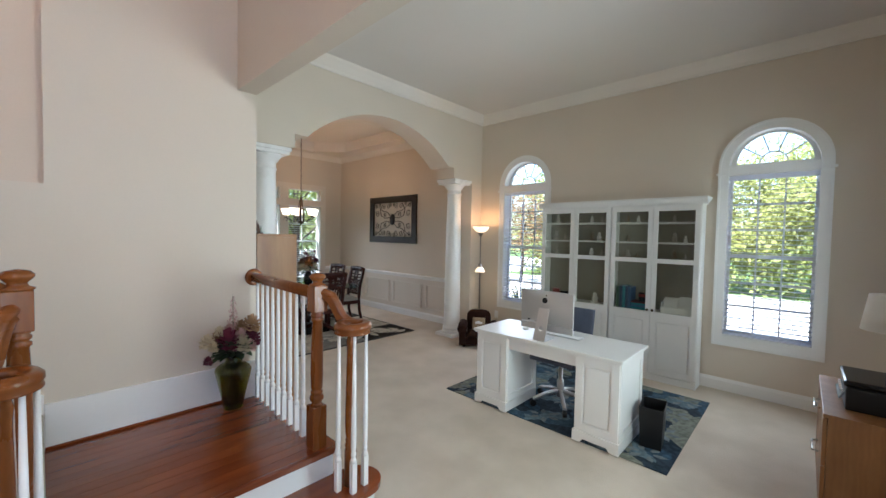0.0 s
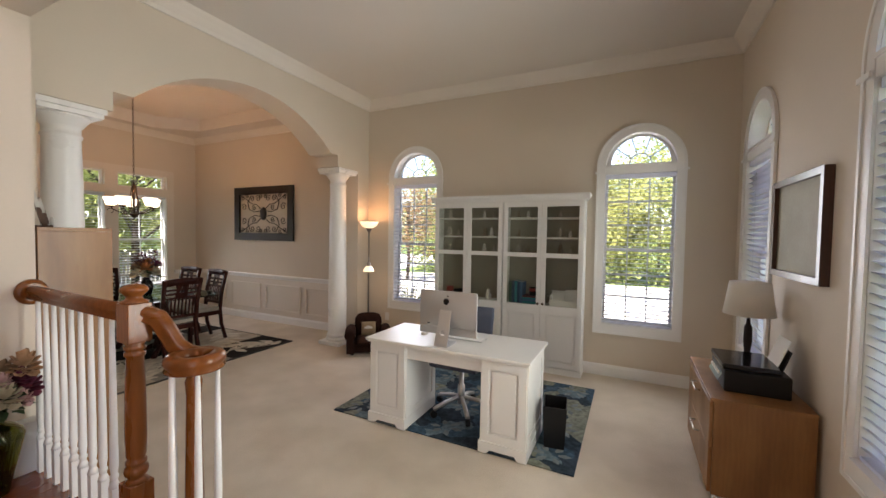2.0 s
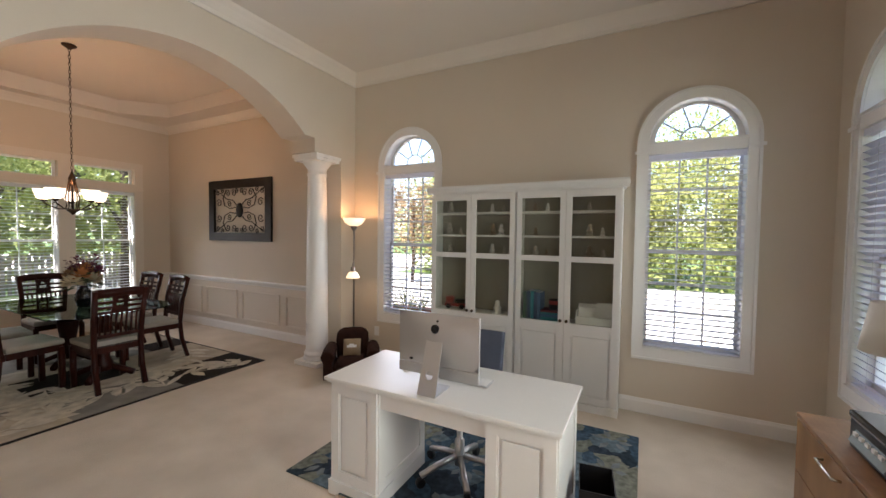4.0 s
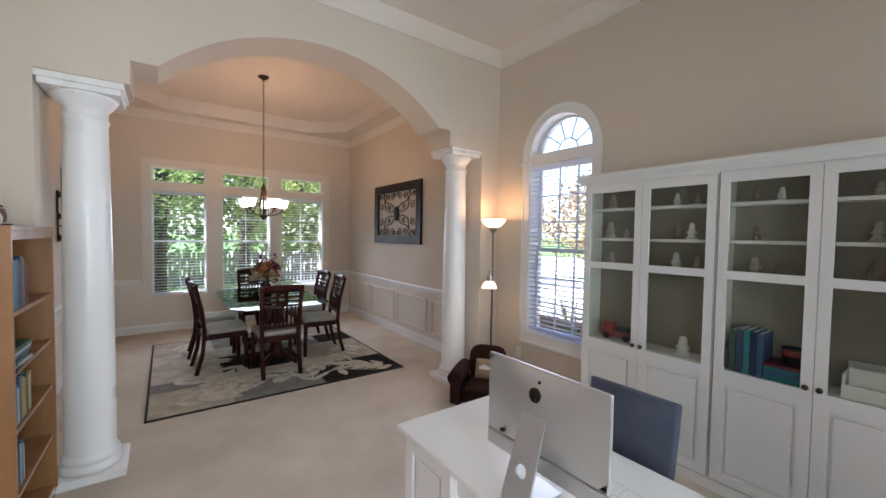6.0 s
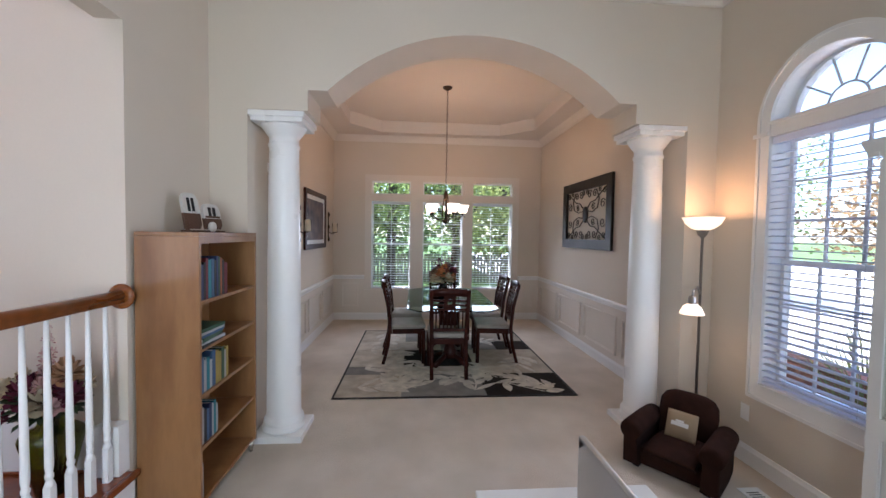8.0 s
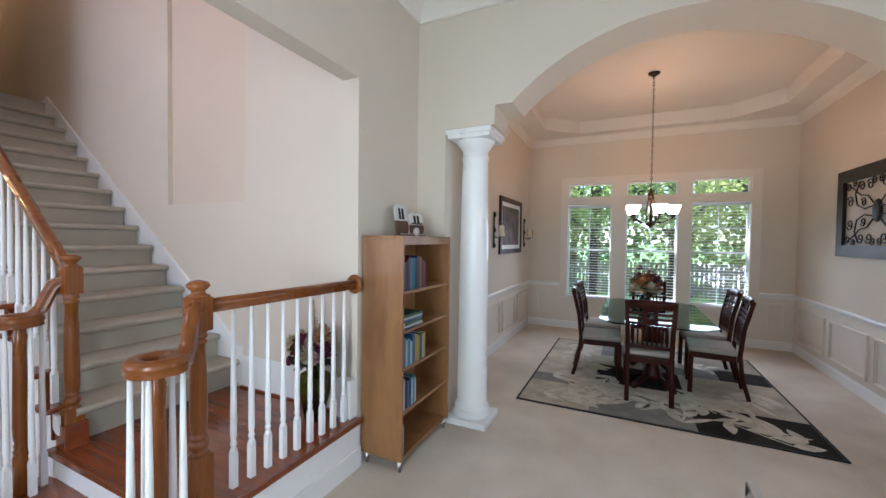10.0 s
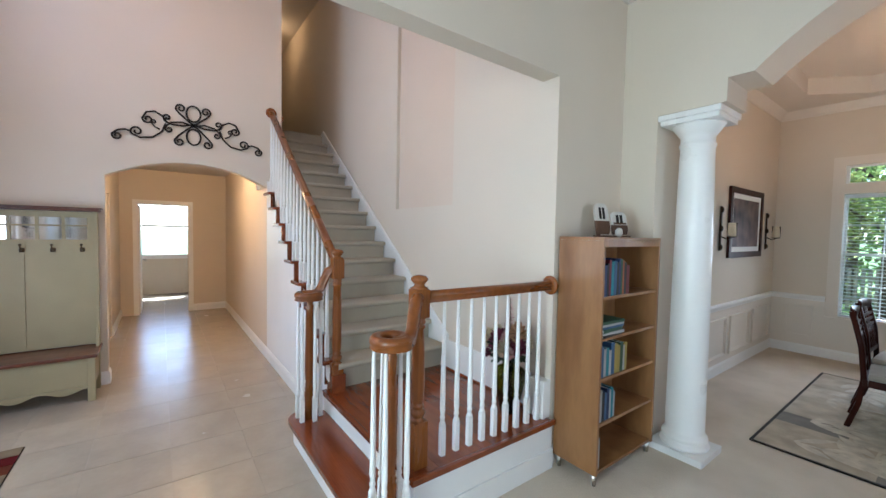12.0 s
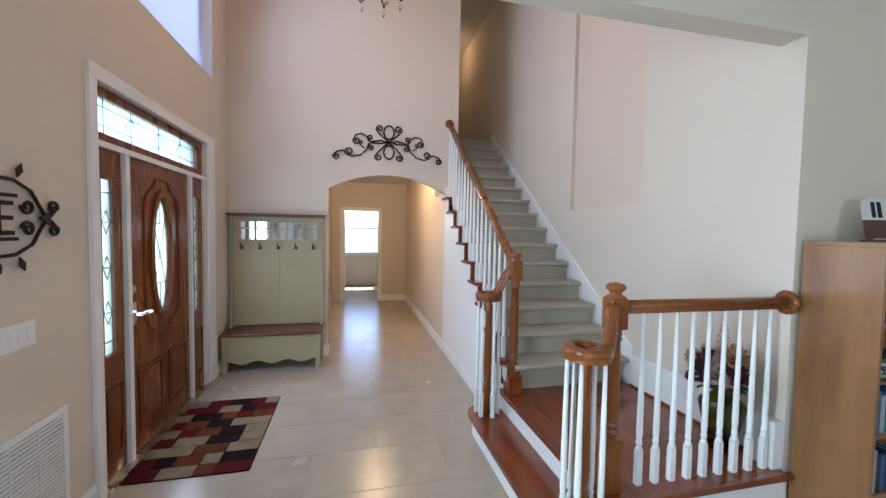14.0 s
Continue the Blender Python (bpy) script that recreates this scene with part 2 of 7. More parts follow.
# ---- the large structure ----
AW, AH = 0.36, 0.36          # half width and arch radius of an arched window's opening
ARCH_Z0, ARCH_Z1 = 0.585, 2.38
WIN_N = (-2.845, -0.015)
WIN_E = (4.65, 2.60)


def arched(u):
    return [(u - AW, ARCH_Z0), (u + AW, ARCH_Z0), *arc(u, ARCH_Z1, AH, 0, 180, 20)]


def wall(name, label, outline, holes, place, thick, mat=None):
    bm = bmesh.new()
    sheet(bm, outline, holes, place, thick)
    return structure(name, bm, mat or WALL, label, "wall")


wall("wall_north", "beige plaster north wall with two arched windows", rect(XW - 0.2, -0.1, XE + 0.2, 5.6),
     [arched(u) for u in WIN_N], lambda u, v, w: (u, YN + w, v), 0.2)
wall("wall_east", "beige plaster front wall with entrance door and arched windows", rect(-8.6, -0.1, YN, 5.6),
     [rect(-1.27, -0.05, 0.43, 2.42), rect(-1.48, 3.12, 0.66, 4.75), *[arched(u) for u in WIN_E]],
     lambda u, v, w: (XE + w, u, v), 0.2)
DWIN = ((2.145, 2.883), (3.089, 3.86), (4.022, 4.803))
wall("wall_west", "beige dining room wall with three windows", rect(YS, -0.1, YN, 5.6),
     [h for a, b in DWIN for h in (rect(a, 0.57, b, 2.21), rect(a, 2.32, b, 2.58))], lambda u, v, w: (XW - w, u, v), 0.2)
OPEN = [(1.73, -0.05), (5.08, -0.05), (5.08, 2.48), (4.654, 2.48), (4.654, 2.63), (4.515, 2.63),
        *[(3.405 + 1.58 * math.sin(a), 1.505 + 1.58 * math.cos(a)) for a in [radians(44.6 - 89.2 * i / 28) for i in range(1, 28)]],
        (2.295, 2.63), (2.156, 2.63), (2.156, 2.48), (1.73, 2.48)]
wall("wall_arch", "beige plaster wall with a wide arched opening to the dining room", rect(YS, -0.1, YN, 3.9), [OPEN],
     lambda u, v, w: (XA - w, u, v), XA - XA2)
wall("wall_south_dining", "beige plaster dining room wall beside a doorway", rect(XW - 0.2, -0.1, XA2, 3.9), [rect(-5.0, -0.05, -4.1, 2.2)],
     lambda u, v, w: (u, YS - w, v), 0.13)
wall("wall_stair_north", "beige plaster wall piece beside the stair opening", rect(XA2, -0.1, XS, 5.6), [],
     lambda u, v, w: (u, YS - w, v), YS - YSB)
wall("wall_beam", "beige plaster header over the wide opening to the foyer", rect(XS, 2.65, XE, 5.6), [],
     lambda u, v, w: (u, YS - w, v), YS - YSB)
NICHE = rect(-0.72, 1.85, 0.325, 4.3)
wall("wall_stair", "pale plaster wall along the stairs with a shallow recess", rect(-8.6, -0.1, YSB, 5.6), [NICHE],
     lambda u, v, w: (XS - w, u, v), 0.04)
wall("wall_stair_back", "warm pink-beige plaster back of the recess", rect(-8.6, -0.1, YSB, 5.6), [], lambda u, v, w: (XS - 0.04 - w, u, v), 0.1, NICHEP)
ARCHF = [(XHR, -0.05), (XHL, -0.05), (XHL, 2.10), *[(-1.005 + 1.49 * math.sin(a), 0.811 + 1.49 * math.cos(a)) for a in [radians(30 - 60 * i / 20) for i in range(1, 20)]], (XHR, 2.10)]
wall("wall_foyer_south", "beige two-storey foyer wall with an arched hallway opening", rect(-1.92, -0.1, XE, 5.6), [ARCHF],
     lambda u, v, w: (u, YF - w, v), 0.14)
wall("wall_stairwell", "plaster wall beside the upper stairs", rect(-8.6, -0.1, YF - 0.14, 5.6), [], lambda u, v, w: (XHR - w, u, v), 0.17)
wall("wall_hall_left", "beige hallway wall", rect(YH, -0.1, YF - 0.14, 2.7), [rect(-4.1, -0.05, -3.25, 2.05)], lambda u, v, w: (-0.12 + w, u, v), 0.12)
wall("wall_hall_end", "beige wall at the end of the hallway", rect(XHR, -0.1, -0.12, 2.7), [rect(-1.12, -0.05, -0.38, 2.0)],
     lambda u, v, w: (u, YH - w, v), 0.12)
wall("wall_far_room", "pale wall of the far room with a window", rect(-2.6, -0.1, 0.9, 2.7), [rect(-1.45, 0.92, -0.05, 2.3)],
     lambda u, v, w: (u, -8.2 - w, v), 0.12)
wall("wall_upper_end", "beige wall at the head of the stairs with a door", rect(XS, 3.04, -1.92, 5.6), [rect(-2.75, 3.05, -2.05, 5.05)],
     lambda u, v, w: (u, -6.0 - w, v), 0.12)
wall("wall_upper_room", "beige wall beyond the upstairs door", rect(XS, 3.04, -1.92, 5.6), [], lambda u, v, w: (u, -8.3 - w, v), 0.1)
wall("wall_south", "plain outer wall", rect(XW - 0.2, -0.1, XE, 5.6), [rect(-1.6, 0.7, 0.1, 2.5)], lambda u, v, w: (u, -8.6 - w, v), 0.2)
wall("wall_pantry_back", "beige wall of the room behind the dining room", rect(XW, -0.1, XS - 0.2, 2.7), [], lambda u, v, w: (u, -1.2 - w, v), 0.1)

# ceilings
structure("ceiling_office", boxes((XA, YS, ZO, XE, YN, ZO + 0.12)), CEIL, "white smooth office ceiling", "ceiling")
TRAY = [(-7.62, 2.36), (-7.14, 1.88), (-4.86, 1.88), (-4.38, 2.36), (-4.38, 4.46), (-4.86, 4.94), (-7.14, 4.94), (-7.62, 4.46)]
bm = bmesh.new()
sheet(bm, rect(XW, YS, XA2, YN), [TRAY], lambda u, v, w: (u, v, ZD + w), ZT - ZD)
box(bm, XW, YS, ZT + 0.001, XA2, YN, ZT + 0.1)
structure("ceiling_dining", bm, CEIL, "white tray ceiling of the dining room", "ceiling")
structure("ceiling_foyer", boxes((XS - 0.2, -8.6, ZF, XE, YSB, ZF + 0.1)), CEIL, "white two-storey foyer ceiling", "ceiling")
structure("ceiling_hall", boxes((XHR, -8.6, 2.62, XE, YF - 0.14, 2.72)), CEIL, "white hallway ceiling", "ceiling")
structure("ceiling_pantry", boxes((XW, -1.2, 2.62, XS - 0.2, YSB, 2.72)), CEIL, "white ceiling of the back room", "ceiling")
structure("roof", boxes((XW - 0.4, -8.9, 5.6, XE + 0.4, YN + 0.4, 5.75)), MORTAR, "plain flat roof slab", "roof")

# floors
TILE_EDGE = 1.40
floor = structure("floor", boxes((XW, TILE_EDGE, -0.12, XE, YN, 0.0)), CARPET, "cream cut-pile carpet", "floor")
structure("floor_back_room", boxes((XW, -8.6, -0.12, XS, TILE_EDGE, -0.004)), GROUT, "sand coloured floor", "floor")
tiles = structure("floor_foyer", boxes((XS, -8.6, -0.12, XE, TILE_EDGE, -0.0015)), GROUT, "beige porcelain tile floor with pale joints", "floor")
structure("floor_upper", boxes((XS, -8.6, ZUP - 0.14, -1.92, 0.245 - 14 * RUN, ZUP)), STAIRCARPET, "carpeted upstairs landing", "floor")

# crown mouldings and baseboards
CROWN = [(0, 0), (0.02, 0), (0.03, 0.03), (0.075, 0.085), (0.10, 0.11), (0.115, 0.13), (0, 0.13)]


def run(bm, x0, y0, x1, y1, z, profile, nx, ny):
    """A moulding along a wall: profile (out, up), out along (nx, ny)."""
    a = [bm.verts.new((x0 + nx * o, y0 + ny * o, z + u)) for o, u in profile]
    b = [bm.verts.new((x1 + nx * o, y1 + ny * o, z + u)) for o, u in profile]
    k = len(profile)
    for j in range(k):
        bm.faces.new((a[j], a[(j + 1) % k], b[(j + 1) % k], b[j]))
    bm.faces.new(a[::-1])
    bm.faces.new(b)


def moulding(name, profile, z, runs, label, category):
    bm = bmesh.new()
    for r in runs:
        run(bm, r[0], r[1], r[2], r[3], z, profile, r[4], r[5])
    return structure(name, bm, CROWNP if "crown" in name else TRIM, label, category)


moulding("trim_crown_office", CROWN, ZO - 0.13, [(XA, YN, XE, YN, 0, -1), (XA, YS, XA, YN, 1, 0), (XE, YS, XE, YN, -1, 0), (XA, YS, XE, YS, 0, 1)],
         "white crown moulding round the office", "crown moulding")
moulding("trim_crown_dining", [(o * 0.8, u * 0.8) for o, u in CROWN], ZD - 0.104, [(XW, YN, XA2, YN, 0, -1), (XW, YS, XW, YN, 1, 0), (XW, YS, XA2, YS, 0, 1), (XA2, YS, XA2, YN, -1, 0)],
         "white crown moulding round the dining room", "crown moulding")
BASE = [(0, 0), (0.016, 0), (0.016, 0.10), (0.010, 0.115), (0.006, 0.13), (0, 0.13)]
moulding("baseboard_office", BASE, 0, [(XA, YN, XE, YN, 0, -1), (XA, 5.08, XA, YN, 1, 0), (XE, 0.51, XE, YN, -1, 0), (XA, YS, XS, YS, 0, 1), (XA, YS, XA, 1.73, 1, 0)],
         "white baseboard of the office", "baseboard")
moulding("baseboard_dining", BASE, 0, [(XW, YN, XA2, YN, 0, -1), (XW, YS, XW, YN, 1, 0), (XW, YS, -5.08, YS, 0, 1), (XA2, 5.08, XA2, YN, -1, 0)],
         "white baseboard of the dining room", "baseboard")
moulding("baseboard_foyer", BASE, 0, [(XHL, YF, XE, YF, 0, 1), (-1.92, YF, XHR, YF, 0, 1), (XE, YF, XE, -1.46, -1, 0), (XHR, YH, XHR, YF - 0.14, 1, 0), (XHR, YF - 0.14, XHR, YF, 1, 0), (XHL, YF - 0.14, XHL, YF, -1, 0),
                                  (XHR, YH, -1.2, YH, 0, 1), (-0.12, YH, -0.12, -4.18, -1, 0), (-0.12, -3.17, -0.12, YF - 0.14, -1, 0), (XST, YF, XST, 0.0, 1, 0)],
         "white baseboard of foyer and hallway", "baseboard")

# outside: one ground sheet
structure("ground", boxes((-400, -400, -0.9, 400, 400, -0.45)), GRASS, "lawn reaching to the horizon", "ground")

# ---- windows ----
MUNTIN = material("white_window_bars", (0.72, 0.72, 0.74), 0.4, 0, 0.02)
SLAT = translucent("white_blind_slat", (0.84, 0.84, 0.88), (0.80, 0.82, 0.90), 0.5, 0.015, 4.0)
CORD = material("white_cord", (0.7, 0.7, 0.68), 0.8)
RX_N = lambda u, v, w: (u, YN + w, v)
RX_E = lambda u, v, w: (XE + w, u, v)
RX_W = lambda u, v, w: (XW - w, u, v)


def ubox(bm, place, u0, v0, w0, u1, v1, w1):
    a, b = place(u0, v0, w0), place(u1, v1, w1)
    box(bm, *[min(p, q) for p, q in zip(a, b)], *[max(p, q) for p, q in zip(a, b)])


def arch_loop(u, half, z0, z1, n=22):
    return [(u - half, z0), (u + half, z0), *arc(u, z1, half, 0, 180, n)]


def half_disc(u, r, z, n=22):
    return arc(u, z, r, 0, 180, n)


def blind(place, u, half, z0, z1, w, along, label, tilt=9):
    """A slatted blind hung in a window; along: the turn of its slats."""
    t = thing("window_blind", label, "blind", *place(u, z0, w), group="window blinds")
    rail = boxes((-half, -0.022, z1 - z0 - 0.045, half, 0.022, z1 - z0), bevel=0.004)
    part("headrail", rail, SLAT, t, at=along)
    part("bottom_rail", boxes((-half, -0.024, 0.0, half, 0.024, 0.018), bevel=0.004), SLAT, t, at=along)
    bm = bmesh.new()
    sweep(bm, [(-half, 0, 0), (half, 0, 0)], [(-0.024, -0.0015), (0, 0.0025), (0.024, -0.0015), (0.024, 0.0005), (0, 0.0045), (-0.024, 0.0005)])
    me = mesh_of("slat", bm, SLAT)
    n = int((z1 - z0 - 0.08) / 0.046)
    for i in range(n):
        piece("slat", me, t, along @ pose(0, 0, 0.045 + i * 0.046, tilt, 0, 0))
    for s in (-0.6, 0.6):
        bm = bmesh.new()
        lathe(bm, [(0.0015, 0.01), (0.0015, z1 - z0 - 0.03)], 6, (s * half, 0, 0))
        part("ladder_cord", bm, CORD, t, at=along)
    return t


def arched_window(name, u, place, along, label, tilt=9):
    win = new(name)
    tagged(win, label, "window", "arched windows", "structure")
    bm = bmesh.new()
    sheet(bm, arch_loop(u, 0.432, 0.492, ARCH_Z1), [arch_loop(u, AW - 0.012, ARCH_Z0 + 0.012, ARCH_Z1)], lambda a, b, w: place(a, b, w - 0.016), 0.014)
    sheet(bm, arch_loop(u, 0.438, 0.486, ARCH_Z1), [arch_loop(u, 0.416, 0.508, ARCH_Z1)], lambda a, b, w: place(a, b, w - 0.024), 0.022)
    part("window_casing", bm, TRIM, win)
    bm = bmesh.new()
    sheet(bm, arch_loop(u, AW - 0.001, ARCH_Z0 + 0.001, ARCH_Z1), [arch_loop(u, AW - 0.014, ARCH_Z0 + 0.014, ARCH_Z1)], lambda a, b, w: place(a, b, w - 0.001), 0.19)
    part("window_reveal", bm, TRIM, win)
    bm = bmesh.new()
    ubox(bm, place, u - AW + 0.0145, 2.285, -0.012, u + AW - 0.0145, 2.365, 0.10)
    ubox(bm, place, u - AW + 0.0145, 2.365, -0.022, u + AW - 0.0145, 2.385, 0.10)
    for sd in (-1, 1):
        ubox(bm, place, u + sd * (AW - 0.012), 2.292, -0.034, u + sd * (AW + 0.096), 2.318, -0.0245)
    part("impost", bm, TRIM, win)
    bm = bmesh.new()
    ubox(bm, place, u - AW + 0.0145, ARCH_Z0 + 0.0145, -0.034, u + AW - 0.0145, ARCH_Z0 + 0.022, 0.10)
    part("window_sill", bm, TRIM, win)
    # sashes
    g0, g1 = 0.11, 0.14
    for z0, z1, w in ((ARCH_Z0 + 0.014, 1.46, g0), (1.42, 2.285, g0 + 0.03)):
        bm = bmesh.new()
        sheet(bm, rect(u - AW + 0.013, z0, u + AW - 0.013, z1), [rect(u - AW + 0.038, z0 + 0.04, u + AW - 0.038, z1 - 0.035)], lambda a, b, d, w=w: place(a, b, w + d), 0.028)
        sash = part("sash", bm, TRIM, win)
        bm = bmesh.new()
        for i in (1, 2):
            a = u - AW + 0.05 + (2 * AW - 0.10) * i / 3
            ubox(bm, place, a - 0.007, z0 + 0.04, w + 0.006, a + 0.007, z1 - 0.035, w + 0.022)
        for i in (1, 2):
            b = z0 + 0.045 + (z1 - z0 - 0.085) * i / 3
            ubox(bm, place, u - AW + 0.045, b - 0.007, w + 0.0065, u + AW - 0.045, b + 0.007, w + 0.0215)
        part("muntins", bm, MUNTIN, sash)
        bm = bmesh.new()
        ubox(bm, place, u - AW + 0.04, z0 + 0.03, w + 0.012, u + AW - 0.04, z1 - 0.03, w + 0.016)
        part("pane", bm, GLASS, sash).visible_shadow = False
    # fanlight
    bm = bmesh.new()
    sheet(bm, half_disc(u, AW - 0.013, ARCH_Z1 + 0.001), [half_disc(u, AW - 0.06, ARCH_Z1 + 0.03)], lambda a, b, d: place(a, b, g0 + d), 0.03)
    fan = part("fanlight_frame", bm, TRIM, win)
    bm = bmesh.new()
    for k in (36, 72, 108, 144):
        c, s = math.cos(radians(k)), math.sin(radians(k))
        sweep(bm, [place(u + 0.11 * c, ARCH_Z1 + 0.03 + 0.11 * s, g0 + 0.014), place(u + 0.30 * c, ARCH_Z1 + 0.03 + 0.295 * s, g0 + 0.014)], ring(0.007, 6))
    sweep(bm, [place(a, b, g0 + 0.014) for a, b in arc(u, ARCH_Z1 + 0.03, 0.11, 0, 180, 14)], ring(0.007, 6))
    part("fan_bars", bm, MUNTIN, fan)
    bm = bmesh.new()
    sheet(bm, half_disc(u, AW - 0.05, ARCH_Z1 + 0.02), [], lambda a, b, d: place(a, b, g0 + 0.012 + d), 0.004)
    part("pane", bm, GLASS, fan).visible_shadow = False
    blind(place, u, AW - 0.016, ARCH_Z0 + 0.021, 2.28, 0.027, along, "white slatted blind hanging open in an arched window", tilt)
    return win


for i, u in enumerate(WIN_N):
    arched_window(f"window_{i + 1}", u, RX_N, pose(0, 0, 0), "white arched window with fanlight in the north wall", 4)
for i, u in enumerate(WIN_E):
    arched_window(f"window_{i + 3}", u, RX_E, pose(0, 0, 0, 0, 0, -90), "white arched window with fanlight in the front wall", -30)

trip = new("window_5")
tagged(trip, "white triple dining window with transoms", "window", "", "structure")
bm = bmesh.new()
sheet(bm, rect(2.04, 0.45, 4.91, 2.68), [h for a, b in DWIN for h in (rect(a + 0.01, 0.58, b - 0.01, 2.20), rect(a + 0.01, 2.33, b - 0.01, 2.57))],
      lambda a, b, w: RX_W(a, b, w - 0.022), 0.020)
ubox(bm, RX_W, 2.03, 0.54, -0.05, 4.92, 0.565, -0.023)
ubox(bm, RX_W, 2.03, 2.235, -0.034, 4.92, 2.255, -0.023)
# cream instead of white: the casing's backlit shade is put into its colour
part("window_casing", bm, WAINS, trip)
for a, b in DWIN:
    for z0, z1, w, cols, rows in ((0.571, 1.43, 0.10, 2, 2), (1.39, 2.209, 0.13, 2, 2), (2.321, 2.579, 0.10, 2, 1)):
        bm = bmesh.new()
        sheet(bm, rect(a + 0.001, z0, b - 0.001, z1), [rect(a + 0.035, z0 + 0.03, b - 0.035, z1 - 0.03)], lambda p, q, d, w=w: RX_W(p, q, w + d), 0.028)
        sash = part("sash", bm, TRIM, trip)
        bm = bmesh.new()
        if z1 - z0 > 0.4:
            m = (z0 + z1) / 2
            ubox(bm, RX_W, a + 0.03, m - 0.007, w + 0.0065, b - 0.03, m + 0.007, w + 0.0215)
            ubox(bm, RX_W, (a + b) / 2 - 0.006, z0 + 0.02, w + 0.006, (a + b) / 2 + 0.006, z1 - 0.02, w + 0.022)
            part("muntins", bm, MUNTIN, sash)
            bm = bmesh.new()
        ubox(bm, RX_W, a + 0.03, z0 + 0.02, w + 0.012, b - 0.03, z1 - 0.02, w + 0.016)
        part("pane", bm, GLASS, sash).visible_shadow = False
    bm = bmesh.new()
    sheet(bm, rect(a, 0.57, b, 2.21), [rect(a + 0.012, 0.582, b - 0.012, 2.198)], lambda p, q, d: RX_W(p, q, d - 0.001), 0.19)
    part("window_reveal", bm, TRIM, trip)
    blind(RX_W, (a + b) / 2, (b - a) / 2 - 0.014, 0.586, 2.19, 0.05, pose(0, 0, 0, 0, 0, 90), "white slatted blind hanging open in the dining window", 3)

upper = new("window_6")
tagged(upper, "tall clear foyer window above the entrance door", "window", "", "structure")
bm = bmesh.new()
sheet(bm, rect(-1.479, 3.121, 0.659, 4.749), [rect(-1.43, 3.17, 0.61, 4.70)], lambda a, b, w: RX_E(a, b, 0.12 + w), 0.05)
part("window_frame", bm, TRIM, upper)
bm = bmesh.new()
ubox(bm, RX_E, -1.44, 3.16, 0.14, 0.62, 4.71, 0.144)
part("pane", bm, GLASS, upper).visible_shadow = False
bm = bmesh.new()
sheet(bm, rect(-1.4795, 3.1205, 0.6595, 4.7495), [rect(-1.472, 3.128, 0.652, 4.742)], lambda a, b, w: RX_E(a, b, w - 0.002), 0.12)
part("window_reveal", bm, TRIM, upper)

SHADE = translucent("white_window_shade", (0.70, 0.70, 0.76), (0.62, 0.62, 0.74), 0.5, 0.02)
us = thing("roller_blind", "plain white shade drawn over the tall foyer window", "blind", XE + 0.085, -0.41, 3.14)
part("cloth", boxes((0, -1.055, 0.0, 0.002, 1.055, 1.59)), SHADE, us)
part("hem_bar", boxes((-0.006, -1.055, -0.012, 0.008, 1.055, -0.001), bevel=0.002), TRIM, us)

far_win = new("window_7")
tagged(far_win, "white sash window of the far room", "window", "", "structure")
bm = bmesh.new()
sheet(bm, rect(-1.53, 0.84, 0.03, 2.38), [rect(-1.43, 0.94, -0.07, 1.60), rect(-1.43, 1.64, -0.07, 2.28)], lambda a, b, w: (a, -8.2 + 0.02 - w, b), 0.06)
part("window_frame", bm, TRIM, far_win)
part("pane", boxes((-1.44, -8.23, 0.93, -0.06, -8.226, 2.29)), GLASS, far_win).visible_shadow = False

SHEER = translucent("white_sheer_cloth", (0.8, 0.8, 0.78), (0.8, 0.8, 0.78), 0.5, 0.02)
rb = thing("roller_blind", "white sheer roller blind rolled up above the far window", "blind", -0.75, -8.17, 0.95)
bm = bmesh.new()
sweep(bm, [(-0.70, 0, 1.36), (0.70, 0, 1.36)], ring(0.02, 10))
part("roller", bm, TRIM, rb)
part("cloth", boxes((-0.69, -0.002, 1.25, 0.69, -0.001, 1.345)), SHEER, rb)
part("hem_bar", boxes((-0.69, -0.008, 1.22, 0.69, 0.004, 1.25)), TRIM, rb)

# ---- entrance door ----
DOORWOOD = wood("red_brown_stained_door", (0.23, 0.066, 0.013), (0.13, 0.032, 0.007), 0.28, 0.08, (3, 3, 0.6))
DOORWOOD.node_tree.nodes["Principled BSDF"].inputs["Specular IOR Level"].default_value = 0.22
LEADED = glass("frosted_leaded_glass", (0.97, 1.0, 0.95), 0.5, 1.2)
CAME = material("lead_came", (0.25, 0.24, 0.2), 0.4, 0.8, 0.05)
NICKEL = material("satin_nickel", (0.62, 0.60, 0.56), 0.28, 1.0, 0.03)
door = new("door_1")
tagged(door, "red-brown stained wooden entrance door with oval leaded glass", "door", "", "structure")
D = RX_E
bm = bmesh.new()
ubox(bm, D, -1.45, 0, -0.022, -1.275, 2.42, -0.001)
ubox(bm, D, 0.435, 0, -0.022, 0.505, 2.42, -0.001)
ubox(bm, D, -1.45, 2.421, -0.024, 0.505, 2.50, -0.001)
for a, b in ((-1.268, -1.245), (-0.94, -0.895), (0.07, 0.115), (0.405, 0.428)):
    ubox(bm, D, a, 0, 0.005, b, 2.06, 0.14)
ubox(bm, D, -1.268, 2.06, 0.004, 0.428, 2.095, 0.14)
part("door_frame", bm, TRIM, door, "white painted door frame and casing")
bm = bmesh.new()
ubox(bm, D, -1.268, 0.0, -0.03, 0.428, 0.02, 0.14)
part("threshold", bm, NICKEL, door)


